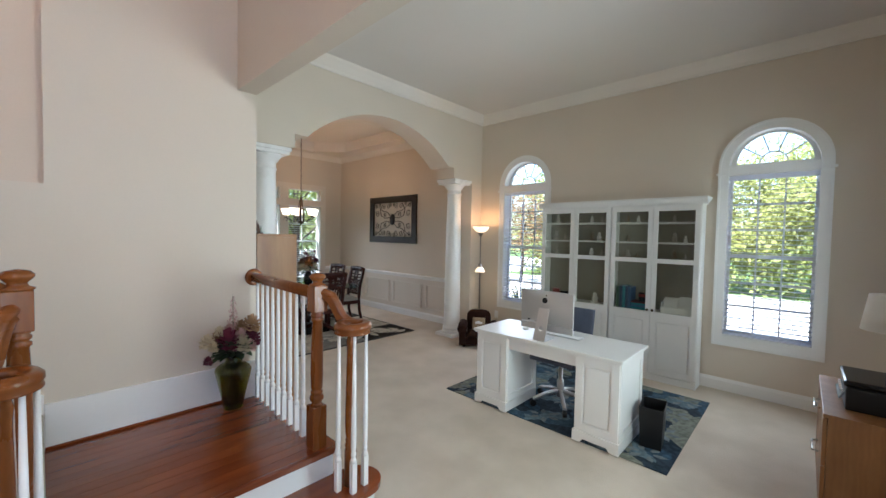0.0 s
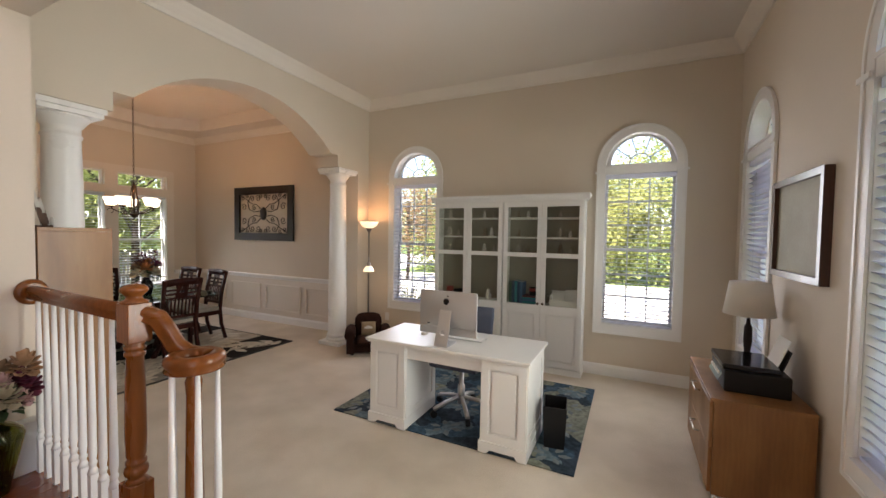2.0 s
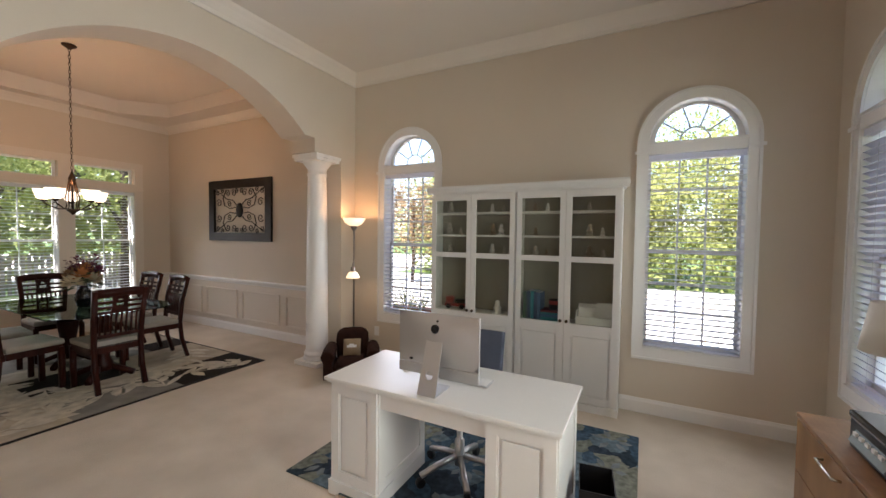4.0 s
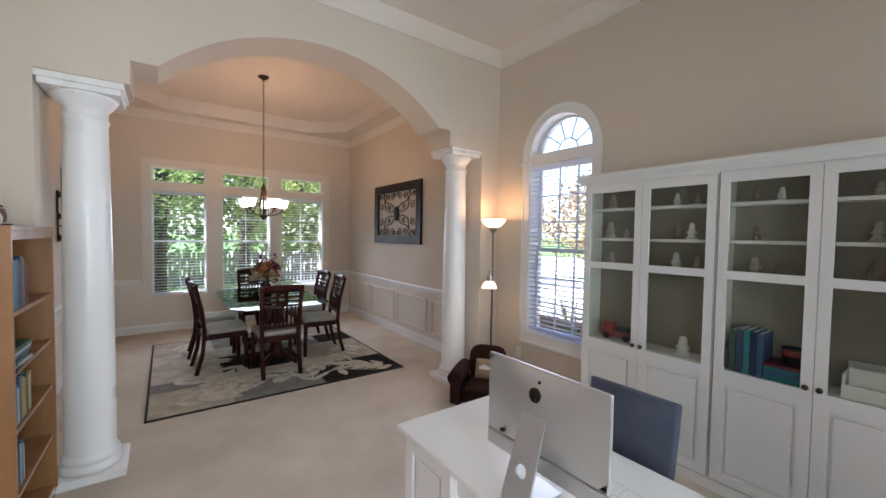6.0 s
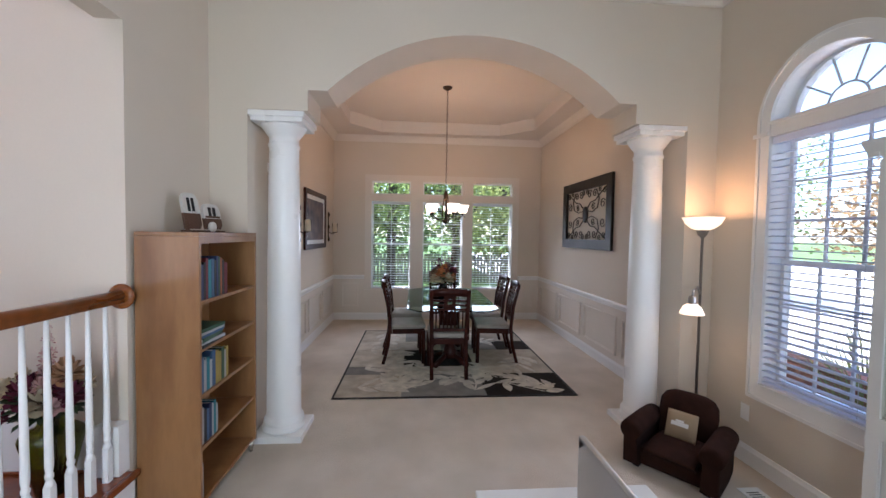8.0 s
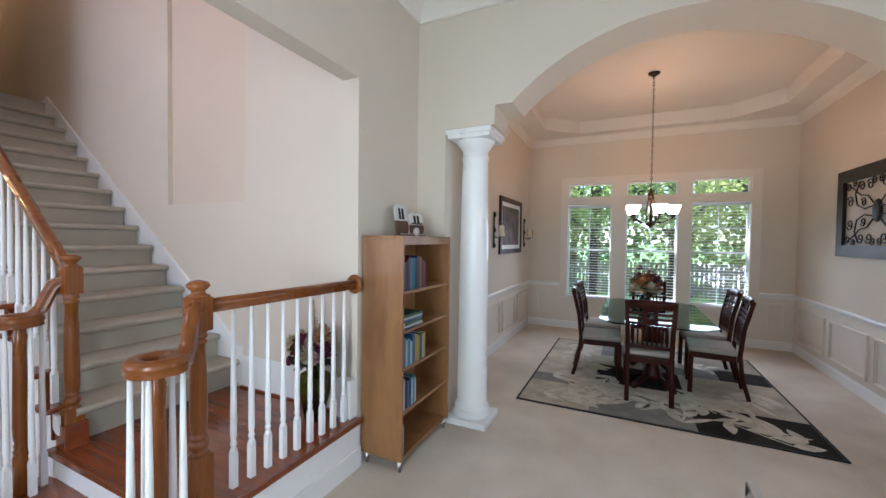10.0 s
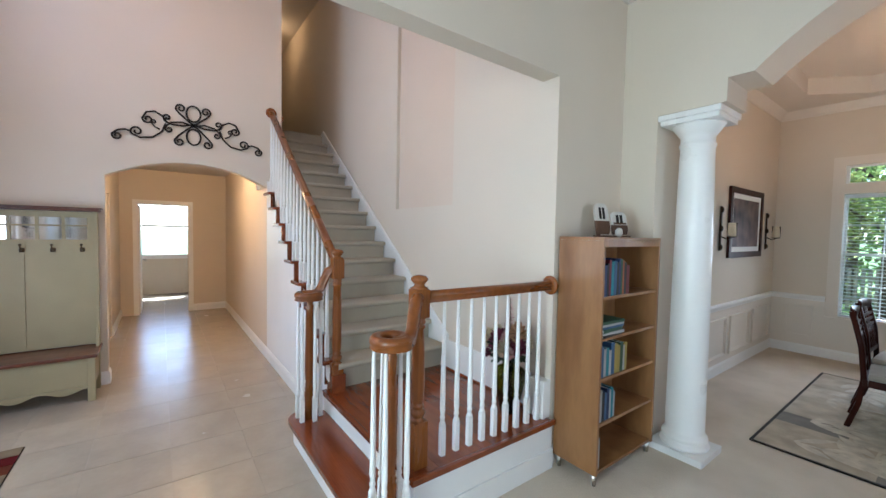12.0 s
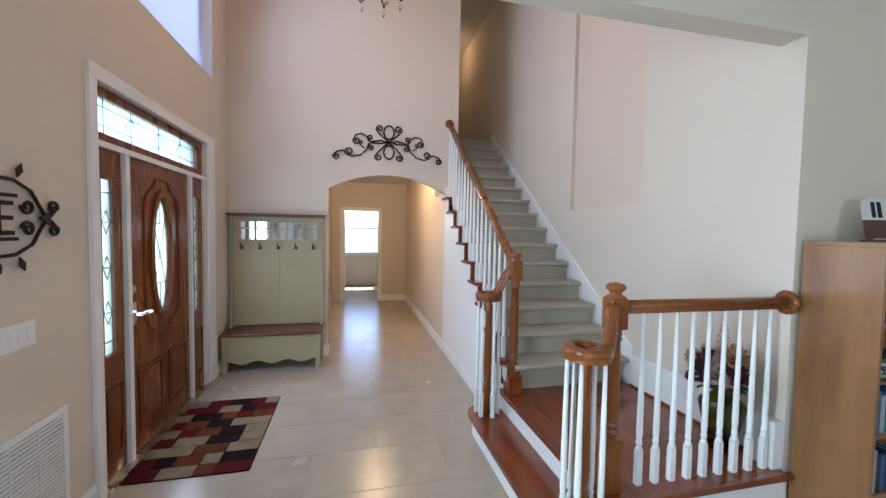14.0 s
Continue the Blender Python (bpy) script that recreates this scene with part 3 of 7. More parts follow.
def panel_frame(bm, u0, v0, u1, v1, w, t=0.02, d=0.012):
    """A raised panel: a moulded ring with a raised field."""
    sheet(bm, rect(u0, v0, u1, v1), [rect(u0 + t, v0 + t, u1 - t, v1 - t)], lambda a, b, c: D(a, b, w - d + c), d)
    ubox(bm, D, u0 + 2 * t, v0 + 2 * t, w - d * 0.8, u1 - 2 * t, v1 - 2 * t, w + 0.001)


OVAL = lambda ru, rv, n=32: [(-0.41 + ru * math.cos(2 * math.pi * i / n), 1.38 + rv * math.sin(2 * math.pi * i / n)) for i in range(n)]
bm = bmesh.new()
sheet(bm, rect(-0.893, 0.022, 0.068, 2.058), [OVAL(0.155, 0.46)], lambda a, b, c: D(a, b, 0.03 + c), 0.045)
leaf = part("door_leaf", bm, DOORWOOD, door, "red-brown stained wooden leaf")
bm = bmesh.new()
sheet(bm, OVAL(0.20, 0.505), [OVAL(0.15, 0.455)], lambda a, b, c: D(a, b, 0.012 + c), 0.02)
for u0, u1 in ((-0.80, -0.47), (-0.36, -0.03)):
    panel_frame(bm, u0, 0.16, u1, 0.60, 0.029)
sweep(bm, [D(-0.41 + 0.27 * math.cos(radians(a)), 1.72 + 0.19 * math.sin(radians(a)) + (0.05 if 60 < a < 120 else 0), 0.026) for a in range(0, 181, 12)], ring(0.012, 6))
sweep(bm, [D(-0.41 + 0.27 * math.cos(radians(a)), 0.98 + 0.19 * math.sin(radians(a)), 0.026) for a in range(180, 361, 12)], ring(0.012, 6))
for s in (-1, 1):
    sweep(bm, [D(-0.41 + 0.27 * s, 1.0, 0.026), D(-0.41 + 0.27 * s, 1.72, 0.026)], ring(0.010, 6))
part("door_moulding", bm, DOORWOOD, leaf)
bm = bmesh.new()
sheet(bm, OVAL(0.156, 0.461), [], lambda a, b, c: D(a, b, 0.05 + c), 0.006)
part("oval_pane", bm, LEADED, leaf).visible_shadow = False
bm = bmesh.new()
for du in (-0.05, 0.05):
    sweep(bm, [D(-0.41 + du * 2.2, 1.02, 0.047), D(-0.41 + du, 1.25, 0.047), D(-0.41, 1.38, 0.047), D(-0.41 + du, 1.52, 0.047), D(-0.41 + du * 2.2, 1.74, 0.047)], ring(0.004, 6))
sweep(bm, [D(-0.41, 0.925, 0.047), D(-0.41, 1.16, 0.047)], ring(0.004, 6))
sweep(bm, [D(-0.41, 1.62, 0.047), D(-0.41, 1.835, 0.047)], ring(0.004, 6))
for v in (1.16, 1.62):
    sweep(bm, [D(-0.55, v, 0.047), D(-0.27, v, 0.047)], ring(0.004, 6))
part("leading", bm, CAME, leaf)
bm = bmesh.new()
ubox(bm, D, 0.0, 0.93, 0.018, 0.05, 1.08, 0.03)
sweep(bm, [D(0.025, 1.0, 0.02), D(0.025, 1.0, -0.03), D(-0.02, 1.005, -0.035), D(-0.10, 0.995, -0.03)], ring(0.010, 8))
part("door_handle", bm, NICKEL, leaf, "satin nickel lever handle")
bm = bmesh.new()
lathe(bm, [(0.03, 0), (0.03, 0.01), (0.02, 0.016)], 16)
part("deadbolt", bm, NICKEL, leaf, at=pose(XE + 0.03, 0.025, 1.17, 0, -90, 0))
for u0, u1 in ((-1.243, -0.942), (0.117, 0.403)):
    m = (u0 + u1) / 2
    bm = bmesh.new()
    sheet(bm, rect(u0, 0.022, u1, 2.058), [rect(m - 0.085, 0.80, m + 0.085, 1.88)], lambda a, b, c: D(a, b, 0.035 + c), 0.04)
    sheet(bm, rect(m - 0.105, 0.78, m + 0.105, 1.90), [rect(m - 0.083, 0.802, m + 0.083, 1.878)], lambda a, b, c: D(a, b, 0.022 + c), 0.014)
    panel_frame(bm, m - 0.105, 0.16, m + 0.105, 0.62, 0.034)
    side = part("sidelight", bm, DOORWOOD, door, "narrow stained wooden sidelight with leaded glass")
    bm = bmesh.new()
    ubox(bm, D, m - 0.086, 0.80, 0.05, m + 0.086, 1.88, 0.056)
    part("side_pane", bm, LEADED, side).visible_shadow = False
    bm = bmesh.new()
    for s in (-0.045, 0.045):
        sweep(bm, [D(m + s, 0.80, 0.047), D(m + s, 1.88, 0.047)], ring(0.0035, 6))
    for v in (0.88, 1.06, 1.34, 1.62, 1.80):
        sweep(bm, [D(m - 0.085, v, 0.047), D(m + 0.085, v, 0.047)], ring(0.0035, 6))
    for v in (1.06, 1.34, 1.62):
        sweep(bm, [D(m, v - 0.07, 0.046), D(m + 0.04, v, 0.046), D(m, v + 0.07, 0.046), D(m - 0.04, v, 0.046)], ring(0.0035, 6), closed=True)
    part("leading", bm, CAME, side)
bm = bmesh.new()
sheet(bm, rect(-1.245, 2.097, 0.405, 2.418), [rect(-1.19, 2.15, 0.35, 2.36)], lambda a, b, c: D(a, b, 0.03 + c), 0.05)
transom = part("transom", bm, DOORWOOD, door, "stained wooden transom with leaded glass")
bm = bmesh.new()
ubox(bm, D, -1.195, 2.145, 0.05, 0.355, 2.365, 0.056)
part("transom_pane", bm, LEADED, transom).visible_shadow = False
bm = bmesh.new()
for v in (2.20, 2.31):
    sweep(bm, [D(-1.19, v, 0.047), D(0.35, v, 0.047)], ring(0.0035, 6))
for u in (-1.10, -0.80, -0.42, -0.04, 0.26):
    sweep(bm, [D(u, 2.15, 0.047), D(u, 2.36, 0.047)], ring(0.0035, 6))
for u in (-0.80, -0.42, -0.04):
    sweep(bm, [D(u - 0.07, 2.255, 0.046), D(u, 2.32, 0.046), D(u + 0.07, 2.255, 0.046), D(u, 2.19, 0.046)], ring(0.0035, 6), closed=True)
part("leading", bm, CAME, transom)

# ---- columns, casings, wainscot ----
COLP = material("white_column_paint", (0.84, 0.83, 0.81), 0.3, 0, 0.01, 3, 40, 0.02, 0.001)
for cy in (1.925, 4.885):
    c = thing("column", "white painted round column with square plinth and capital", "column", -3.86, cy, 0, group="columns of the arch")
    part("plinth", boxes((-0.185, -0.185, 0, 0.185, 0.185, 0.05), bevel=0.004), COLP, c)
    bm = bmesh.new()
    lathe(bm, [(r * 0.9, z) for r, z in [(0.172, 0.05), (0.18, 0.065), (0.172, 0.085), (0.158, 0.092), (0.158, 0.105), (0.168, 0.115), (0.165, 0.135), (0.150, 0.15), (0.143, 0.17), (0.141, 0.6), (0.136, 1.3), (0.126, 2.0), (0.120, 2.24), (0.130, 2.25), (0.130, 2.268), (0.121, 2.275),
               (0.121, 2.32), (0.135, 2.335), (0.155, 2.36), (0.178, 2.39), (0.185, 2.405)]], 36)
    part("shaft", bm, COLP, c)
    part("capital", boxes((-0.18, -0.185, 2.405, 0.18, 0.185, 2.44), (-0.195, -0.20, 2.44, 0.195, 0.20, 2.479), bevel=0.004), COLP, c)

RAILP = [(0, 0), (0.012, 0), (0.018, 0.02), (0.03, 0.04), (0.035, 0.06), (0.03, 0.07), (0, 0.075)]
moulding("trim_chair_rail", RAILP, 0.755, [(XW, YN, XA2, YN, 0, -1), (XW, YS, XW, 2.03, 1, 0), (XW, 4.92, XW, YN, 1, 0), (XW, YS, -5.08, YS, 0, 1)],
         "white chair rail round the dining room", "chair rail")


def wainscot(name, place, spans, z0, z1):
    ob = new(name)
    tagged(ob, "white painted wainscot with moulded panels", "wainscot", "", "structure")
    for a, b in spans:
        bm = bmesh.new()
        sheet(bm, rect(a, z0, b, z1), [rect(a + 0.022, z0 + 0.022, b - 0.022, z1 - 0.022)], lambda u, v, w: place(u, v, w + 0.006), 0.022)
        sheet(bm, rect(a + 0.022, z0 + 0.022, b - 0.022, z1 - 0.022), [rect(a + 0.034, z0 + 0.034, b - 0.034, z1 - 0.034)], lambda u, v, w: place(u, v, w + 0.006), 0.010)
        part("panel", bm, WAINS, ob)
    return ob


PN, PWW, PS = (lambda u, v, w: (u, YN - w, v)), (lambda u, v, w: (XW + w, u, v)), (lambda u, v, w: (u, YS + w, v))
for nm, place, u0, u1 in (("trim_wainscot_north", PN, XW, XA2), ("trim_wainscot_west", PWW, YS, YN), ("trim_wainscot_south", PS, XW, -5.08)):
    bm = bmesh.new()
    if place is PWW:
        for a, b in ((YS, 2.035), (4.915, YN)):
            ubox(bm, place, a, 0.12, 0.001, b, 0.76, 0.006)
        ubox(bm, place, 2.035, 0.12, 0.001, 4.915, 0.45, 0.006)
    else:
        ubox(bm, place, u0, 0.12, 0.001, u1, 0.76, 0.006)
    structure(nm + "_board", bm, WAINS, "white painted board below the chair rail", "wainscot")
wainscot("trim_panels_north", PN, [(-7.75, -6.95), (-6.82, -6.02), (-5.90, -5.05), (-4.92, -4.2)], 0.20, 0.66)
wainscot("trim_panels_west", PWW, [(1.62, 1.92), (5.02, 5.22)], 0.24, 0.68)
wainscot("trim_panels_south", PS, [(-7.75, -7.05), (-6.92, -6.22), (-6.09, -5.30)], 0.20, 0.66)
bm = bmesh.new()
for a, b in ((-5.08, -5.002), (-4.098, -4.045)):
    box(bm, a, YS + 0.001, 0, b, YS + 0.02, 2.2)
box(bm, -5.08, YS + 0.001, 2.202, -4.045, YS + 0.022, 2.28)
structure("trim_doorway", bm, TRIM, "white casing of the doorway", "door casing")
hall_door_bm = boxes((-1.20, YH + 0.001, 0, -1.122, YH + 0.02, 2.0), (-0.378, YH + 0.001, 0, -0.30, YH + 0.02, 2.0), (-1.20, YH + 0.001, 2.002, -0.30, YH + 0.022, 2.08))
structure("trim_hall_doorway", hall_door_bm, TRIM, "white casing of the far doorway", "door casing")
pantry = new("door_2")
tagged(pantry, "dark stained wooden door standing open", "door", "", "structure")
part("door_leaf", boxes((-4.16, 0.55, 0.01, -4.12, 1.33, 2.18), bevel=0.004), DOORWOOD, pantry)
part("door_knob", made(lathe, [(0.005, 0), (0.01, 0.03), (0.028, 0.05), (0.02, 0.075), (0.004, 0.08)], 14), NICKEL, pantry, at=pose(-4.16, 0.62, 0.95, 0, -90, 0))
far_door = new("door_3")
tagged(far_door, "white panelled door standing open at the hallway's end", "door", "", "structure")
part("door_leaf", boxes((-0.40, -6.45, 0.01, -0.36, -5.78, 1.98), bevel=0.004), TRIM, far_door)
part("door_knob", made(lathe, [(0.005, 0), (0.01, 0.03), (0.028, 0.05), (0.02, 0.075), (0.004, 0.08)], 14), NICKEL, far_door, at=pose(-0.40, -6.38, 0.95, 0, -90, 0))
upper_door = new("door_4")
tagged(upper_door, "pale door frame at the head of the stairs", "door", "", "structure")
part("door_frame", boxes((-2.83, -5.998, 3.04, -2.752, -5.98, 5.05), (-2.048, -5.998, 3.04, -1.97, -5.98, 5.05), (-2.83, -5.998, 5.052, -1.97, -5.98, 5.13)), TRIM, upper_door)

# ---- stairs ----
LANDW, NOSE = -1.737, 0.025
st = new("stairs")
tagged(st, "carpeted staircase with a wooden landing and white risers", "stairs", "", "structure")
Y1 = 0.26                    # first riser's face
for i in range(NRISE - 1):
    z1 = LAND + LIFT + RISE * (i + 1)
    y0 = Y1 - RUN * i
    foot = -RISE - LIFT if i == 0 else -RISE
    x1 = -1.80 if y0 - RUN > YF - 0.1 else -1.925
    bm = bmesh.new()
    sect = [(-0.05 if i == 0 else 0.0, foot), (0.0, -0.05), (0.03, -0.046), (0.044, -0.034), (0.047, -0.018), (0.036, -0.003), (0.01, 0), (-RUN - 0.01, 0), (-RUN - 0.01, foot)]
    run(bm, XS + 0.03, y0, x1, y0, z1, sect, 0, 1)
    part("carpet_step", bm, STAIRCARPET, st)
    if y0 - RUN > YF - 0.05:
        bm = bmesh.new()
        box(bm, -1.799, y0 - RUN, z1 - 0.028, -1.70, 0.185 if i == 0 else y0 + 0.028, z1 + 0.003, bevel=0.008)
        part("tread_end", bm, REDOAK, st, "red-brown wooden tread end")
        bm = bmesh.new()
        box(bm, -1.80, y0 - 0.012 - (0.09 if i == 0 else 0), z1 - RISE, -1.735, y0 + 0.006 - (0.09 if i == 0 else 0), z1 - 0.029)
        part("riser_end", bm, REDOAK, st)
        bm = bmesh.new()
        sheet(bm, [(y0 - 0.015, z1 - 0.03), (y0 - RUN + 0.0, z1 - 0.03), (y0 - RUN, z1 - 0.05), (y0 - 0.12, z1 - 0.075), (y0 - 0.06, z1 - 0.13), (y0 - 0.015, z1 - 0.14)], [],
              lambda a, b, w: (XST + 0.001 + w, a, b), 0.012)
        part("tread_bracket", bm, TRIM, st)
# closed side below the treads
pts = [(0.178, 0)]
for i in range(NRISE - 1):
    z1, y0 = LAND + LIFT + RISE * (i + 1), Y1 - RUN * i
    pts += [(0.178 if i == 0 else y0 - 0.012, z1 - 0.03), (max(y0 - RUN - 0.012, YF + 0.002), z1 - 0.03)]
    if y0 - RUN < YF:
        break
pts += [(pts[-1][0], 0)]
bm = bmesh.new()
sheet(bm, pts, [], lambda a, b, w: (XST - w, a, b), 0.05)
part("stringer", bm, TRIM, st, "white painted side of the stairs")
# skirt along the wall
bm = bmesh.new()
slope = RISE / RUN
sheet(bm, [(Y1 + 0.05, LAND), (Y1 + 0.05, LAND + 0.31), (Y1 - 14 * RUN, LAND + 0.30 + 14 * RUN * slope), (Y1 - 14 * RUN - 0.2, LAND + 0.2 + 14 * RUN * slope), (Y1 - 14 * RUN - 0.2, LAND + 13 * RUN * slope)], [],
      lambda a, b, w: (XS + w, a, b), 0.02)
part("skirt", bm, TRIM, st)
# landing: boards, risers, bottom step
for k in range(14):
    xa = XS + 0.022 + k * (LANDW - XS - 0.022) / 14
    bm = bmesh.new()
    box(bm, xa + 0.0008, 0.17, LAND - 0.03, xa + (LANDW - XS - 0.022) / 14 - 0.0008, 1.50, LAND)
    part("floor_board", bm, REDOAK, st)
part("landing_nosing", boxes((LANDW - 0.001, 0.17, LAND - 0.032, LANDW + 0.03, 1.50, LAND + 0.002), (XS + 0.0, 1.50, LAND - 0.032, LANDW + 0.03, 1.525, LAND + 0.002), bevel=0.006), REDOAK, st)
part("landing_riser", boxes((LANDW - 0.04, 0.17, 0.17, LANDW - 0.002, 1.49, LAND - 0.033), (XS, 1.47, 0.0, LANDW - 0.003, 1.492, LAND - 0.033)), TRIM, st, "white painted riser")
part("landing_base", boxes((XS, 1.492, 0.0, LANDW + 0.0, 1.506, 0.13)), TRIM, st)
part("landing_skirt", boxes((XS + 0.001, Y1 + 0.051, LAND, XS + 0.02, 1.30, LAND + 0.26), bevel=0.003), TRIM, st)
part("post_base", boxes((XS + 0.001, 1.345, LAND, XS + 0.075, 1.47, LAND + 0.26), bevel=0.004), TRIM, st)
part("landing_quarter_round", boxes((XS + 0.02, Y1 + 0.051, LAND, XS + 0.035, 1.36, LAND + 0.016), bevel=0.005), REDOAK, st)


def capsule(y0, y1, x0, xf, r, z0, z1):
    """The bullnose step's outline as a slab: rounded at both ends."""
    lo = [(x0, y0 + r), *[(xf - r + r * math.cos(a), y0 + r + r * math.sin(a)) for a in [radians(-180 + 180 * i / 14) for i in range(15)]]]
    hi = [*[(xf - r + r * math.cos(a), y1 - r + r * math.sin(a)) for a in [radians(180 * i / 14) for i in range(15)]], (x0, y1 - r)]
    bm = bmesh.new()
    sheet(bm, lo[1:] + hi[:-1], [], lambda u, v, w: (u, v, z0 + w), z1 - z0)
    return bm


part("bottom_tread", capsule(0.06, 1.70, LANDW - 0.03, -1.455, 0.14, 0.138, 0.17), REDOAK, st)
part("bottom_tread_back", boxes((LANDW - 0.02, 0.2, 0.139, -1.60, 1.55, 0.1695)), REDOAK, st)
part("bottom_riser", capsule(0.09, 1.67, LANDW - 0.03, -1.49, 0.12, 0.0, 0.138), TRIM, st, "white painted curved riser")
part("bottom_riser_back", boxes((LANDW - 0.03, 0.2, 0.0, -1.60, 1.55, 0.137)), TRIM, st)

# ---- railings ----
BAL = material("white_baluster_paint", (0.83, 0.82, 0.80), 0.32, 0, 0.01)


def baluster(parent, x, y, z0, z1):
    h = z1 - z0
    bm = bmesh.new()
    box(bm, -0.0148, -0.0148, 0, 0.0148, 0.0148, 0.17)
    lathe(bm, [(0.0208, 0.17), (0.015, 0.19), (0.012, 0.196), (0.012, 0.204), (0.0152, 0.21), (0.0152, 0.222), (0.0115, 0.228), (0.0152, 0.26), (0.014, 0.45), (0.0085, h)], 10)
    part("baluster", bm, BAL, parent, at=pose(x, y, z0))


def newel(parent, x, y, z, h, block=0.25):
    bm = bmesh.new()
    s = 0.042
    box(bm, -s, -s, 0, s, s, block, bevel=0.003)
    lathe(bm, [(0.042, block), (0.029, block + 0.012), (0.027, block + 0.020), (0.038, block + 0.032), (0.041, block + 0.045), (0.038, block + 0.058), (0.027, block + 0.068), (0.035, block + 0.074), (0.035, block + 0.084), (0.027, block + 0.090), (0.033, block + 0.105), (0.036, block + 0.18), (0.034, h - 0.42), (0.029, h - 0.285), (0.036, h - 0.279), (0.036, h - 0.268), (0.027, h - 0.262), (0.036, h - 0.254), (0.036, h - 0.244), (0.03, h - 0.238), (0.04, h - 0.225)], 20)
    box(bm, -s, -s, h - 0.225, s, s, h - 0.075, bevel=0.004)
    lathe(bm, [(0.046, h - 0.075), (0.048, h - 0.068), (0.03, h - 0.06), (0.026, h - 0.05), (0.036, h - 0.04), (0.046, h - 0.028), (0.046, h - 0.018), (0.034, h - 0.006), (0.01, h)], 20)
    part("newel_post", bm, OAK, parent, at=pose(x, y, z))


RAIL = [(0.0, 0.032), (0.016, 0.03), (0.028, 0.018), (0.030, 0.0), (0.022, -0.012), (0.028, -0.024), (0.026, -0.03), (-0.026, -0.03), (-0.028, -0.024), (-0.022, -0.012), (-0.030, 0.0), (-0.028, 0.018), (-0.016, 0.03)]


def volute(parent, nx, ny, zr, cx, cy, zv, turn, foot):
    """A gooseneck from the newel down to a flat scroll, on a turned post ringed by balusters."""
    r = 0.085
    a0 = math.atan2(cy - ny, cx - nx)
    pts = [(nx, ny, zr)]
    ex, ey = cx + r * math.cos(a0 + turn * math.pi / 2), cy + r * math.sin(a0 + turn * math.pi / 2)
    sx, sy = ex - nx, ey - ny
    for k, (f, d) in enumerate(((0.16, 0.0), (0.32, 0.10), (0.44, 0.40), (0.56, 0.75), (0.72, 0.95), (0.88, 1.0))):
        pts.append((nx + sx * f, ny + sy * f, zr + (zv - zr) * d))
    for k in range(26):
        a = a0 + turn * math.pi / 2 - turn * k / 25 * 2 * math.pi * 1.12
        q = r * (1 - 0.30 * k / 25)
        pts.append((cx + q * math.cos(a), cy + q * math.sin(a), zv))
    bm = bmesh.new()
    sweep(bm, pts, RAIL)
    lathe(bm, [(0.062, -0.03), (0.066, -0.015), (0.062, 0.0)], 20, (cx, cy, zv))
    part("volute", bm, OAKX, parent, "honey oak scrolled rail end")
    h = zv - 0.03 - foot
    bm = bmesh.new()
    lathe(bm, [(0.034, 0), (0.034, 0.20), (0.028, 0.215), (0.034, 0.23), (0.026, 0.245), (0.031, 0.26), (0.025, 0.275), (0.03, 0.30), (0.033, 0.36), (0.026, h - 0.1), (0.03, h - 0.05), (0.024, h - 0.03), (0.03, h)], 18)
    part("volute_post", bm, OAK, parent, at=pose(cx, cy, foot))
    for k in range(5):
        a = a0 + turn * (0.35 - k * 1.15)
        baluster(parent, cx + 0.082 * math.cos(a), cy + 0.082 * math.sin(a), foot, zv - 0.025)


N1, N2, ZR = (-1.80, 1.415), (-1.80, 0.245), 1.25
rl = thing("landing_railing", "honey oak handrail with white balusters along the landing", "railing", *N1, LAND)


def local(parent, fn):
    """Parts built in the room's own coordinates, hung under a thing."""
    before = set(bpy.data.objects)
    fn(parent)
    for ob in set(bpy.data.objects) - before:
        if ob.parent is parent:
            ob.matrix_parent_inverse = parent.matrix_world.inverted()


def landing_rail(p):
    newel(p, *N1, LAND, 1.03)
    bm = bmesh.new()
    sweep(bm, [(XS + 0.02, 1.445, ZR), (N1[0] - 0.04, N1[1], ZR)], RAIL)
    part("handrail", bm, OAKX, p)
    part("rosette", made(lathe, [(0.062, 0), (0.066, 0.008), (0.06, 0.018), (0.045, 0.024)], 24), OAK, p, at=pose(XS + 0.001, 1.445, ZR, 0, 90, 0))
    for i in range(9):
        x = -2.745 + i * 0.097
        baluster(p, x, 1.438 - 0.024 * i / 8, LAND, ZR - 0.028)
    volute(p, *N1, ZR, -1.585, 1.51, 1.075, 1, 0.17)


local(rl, landing_rail)
sr = thing("stair_railing", "honey oak sloping handrail with white balusters beside the stairs", "railing", *N2, LAND)


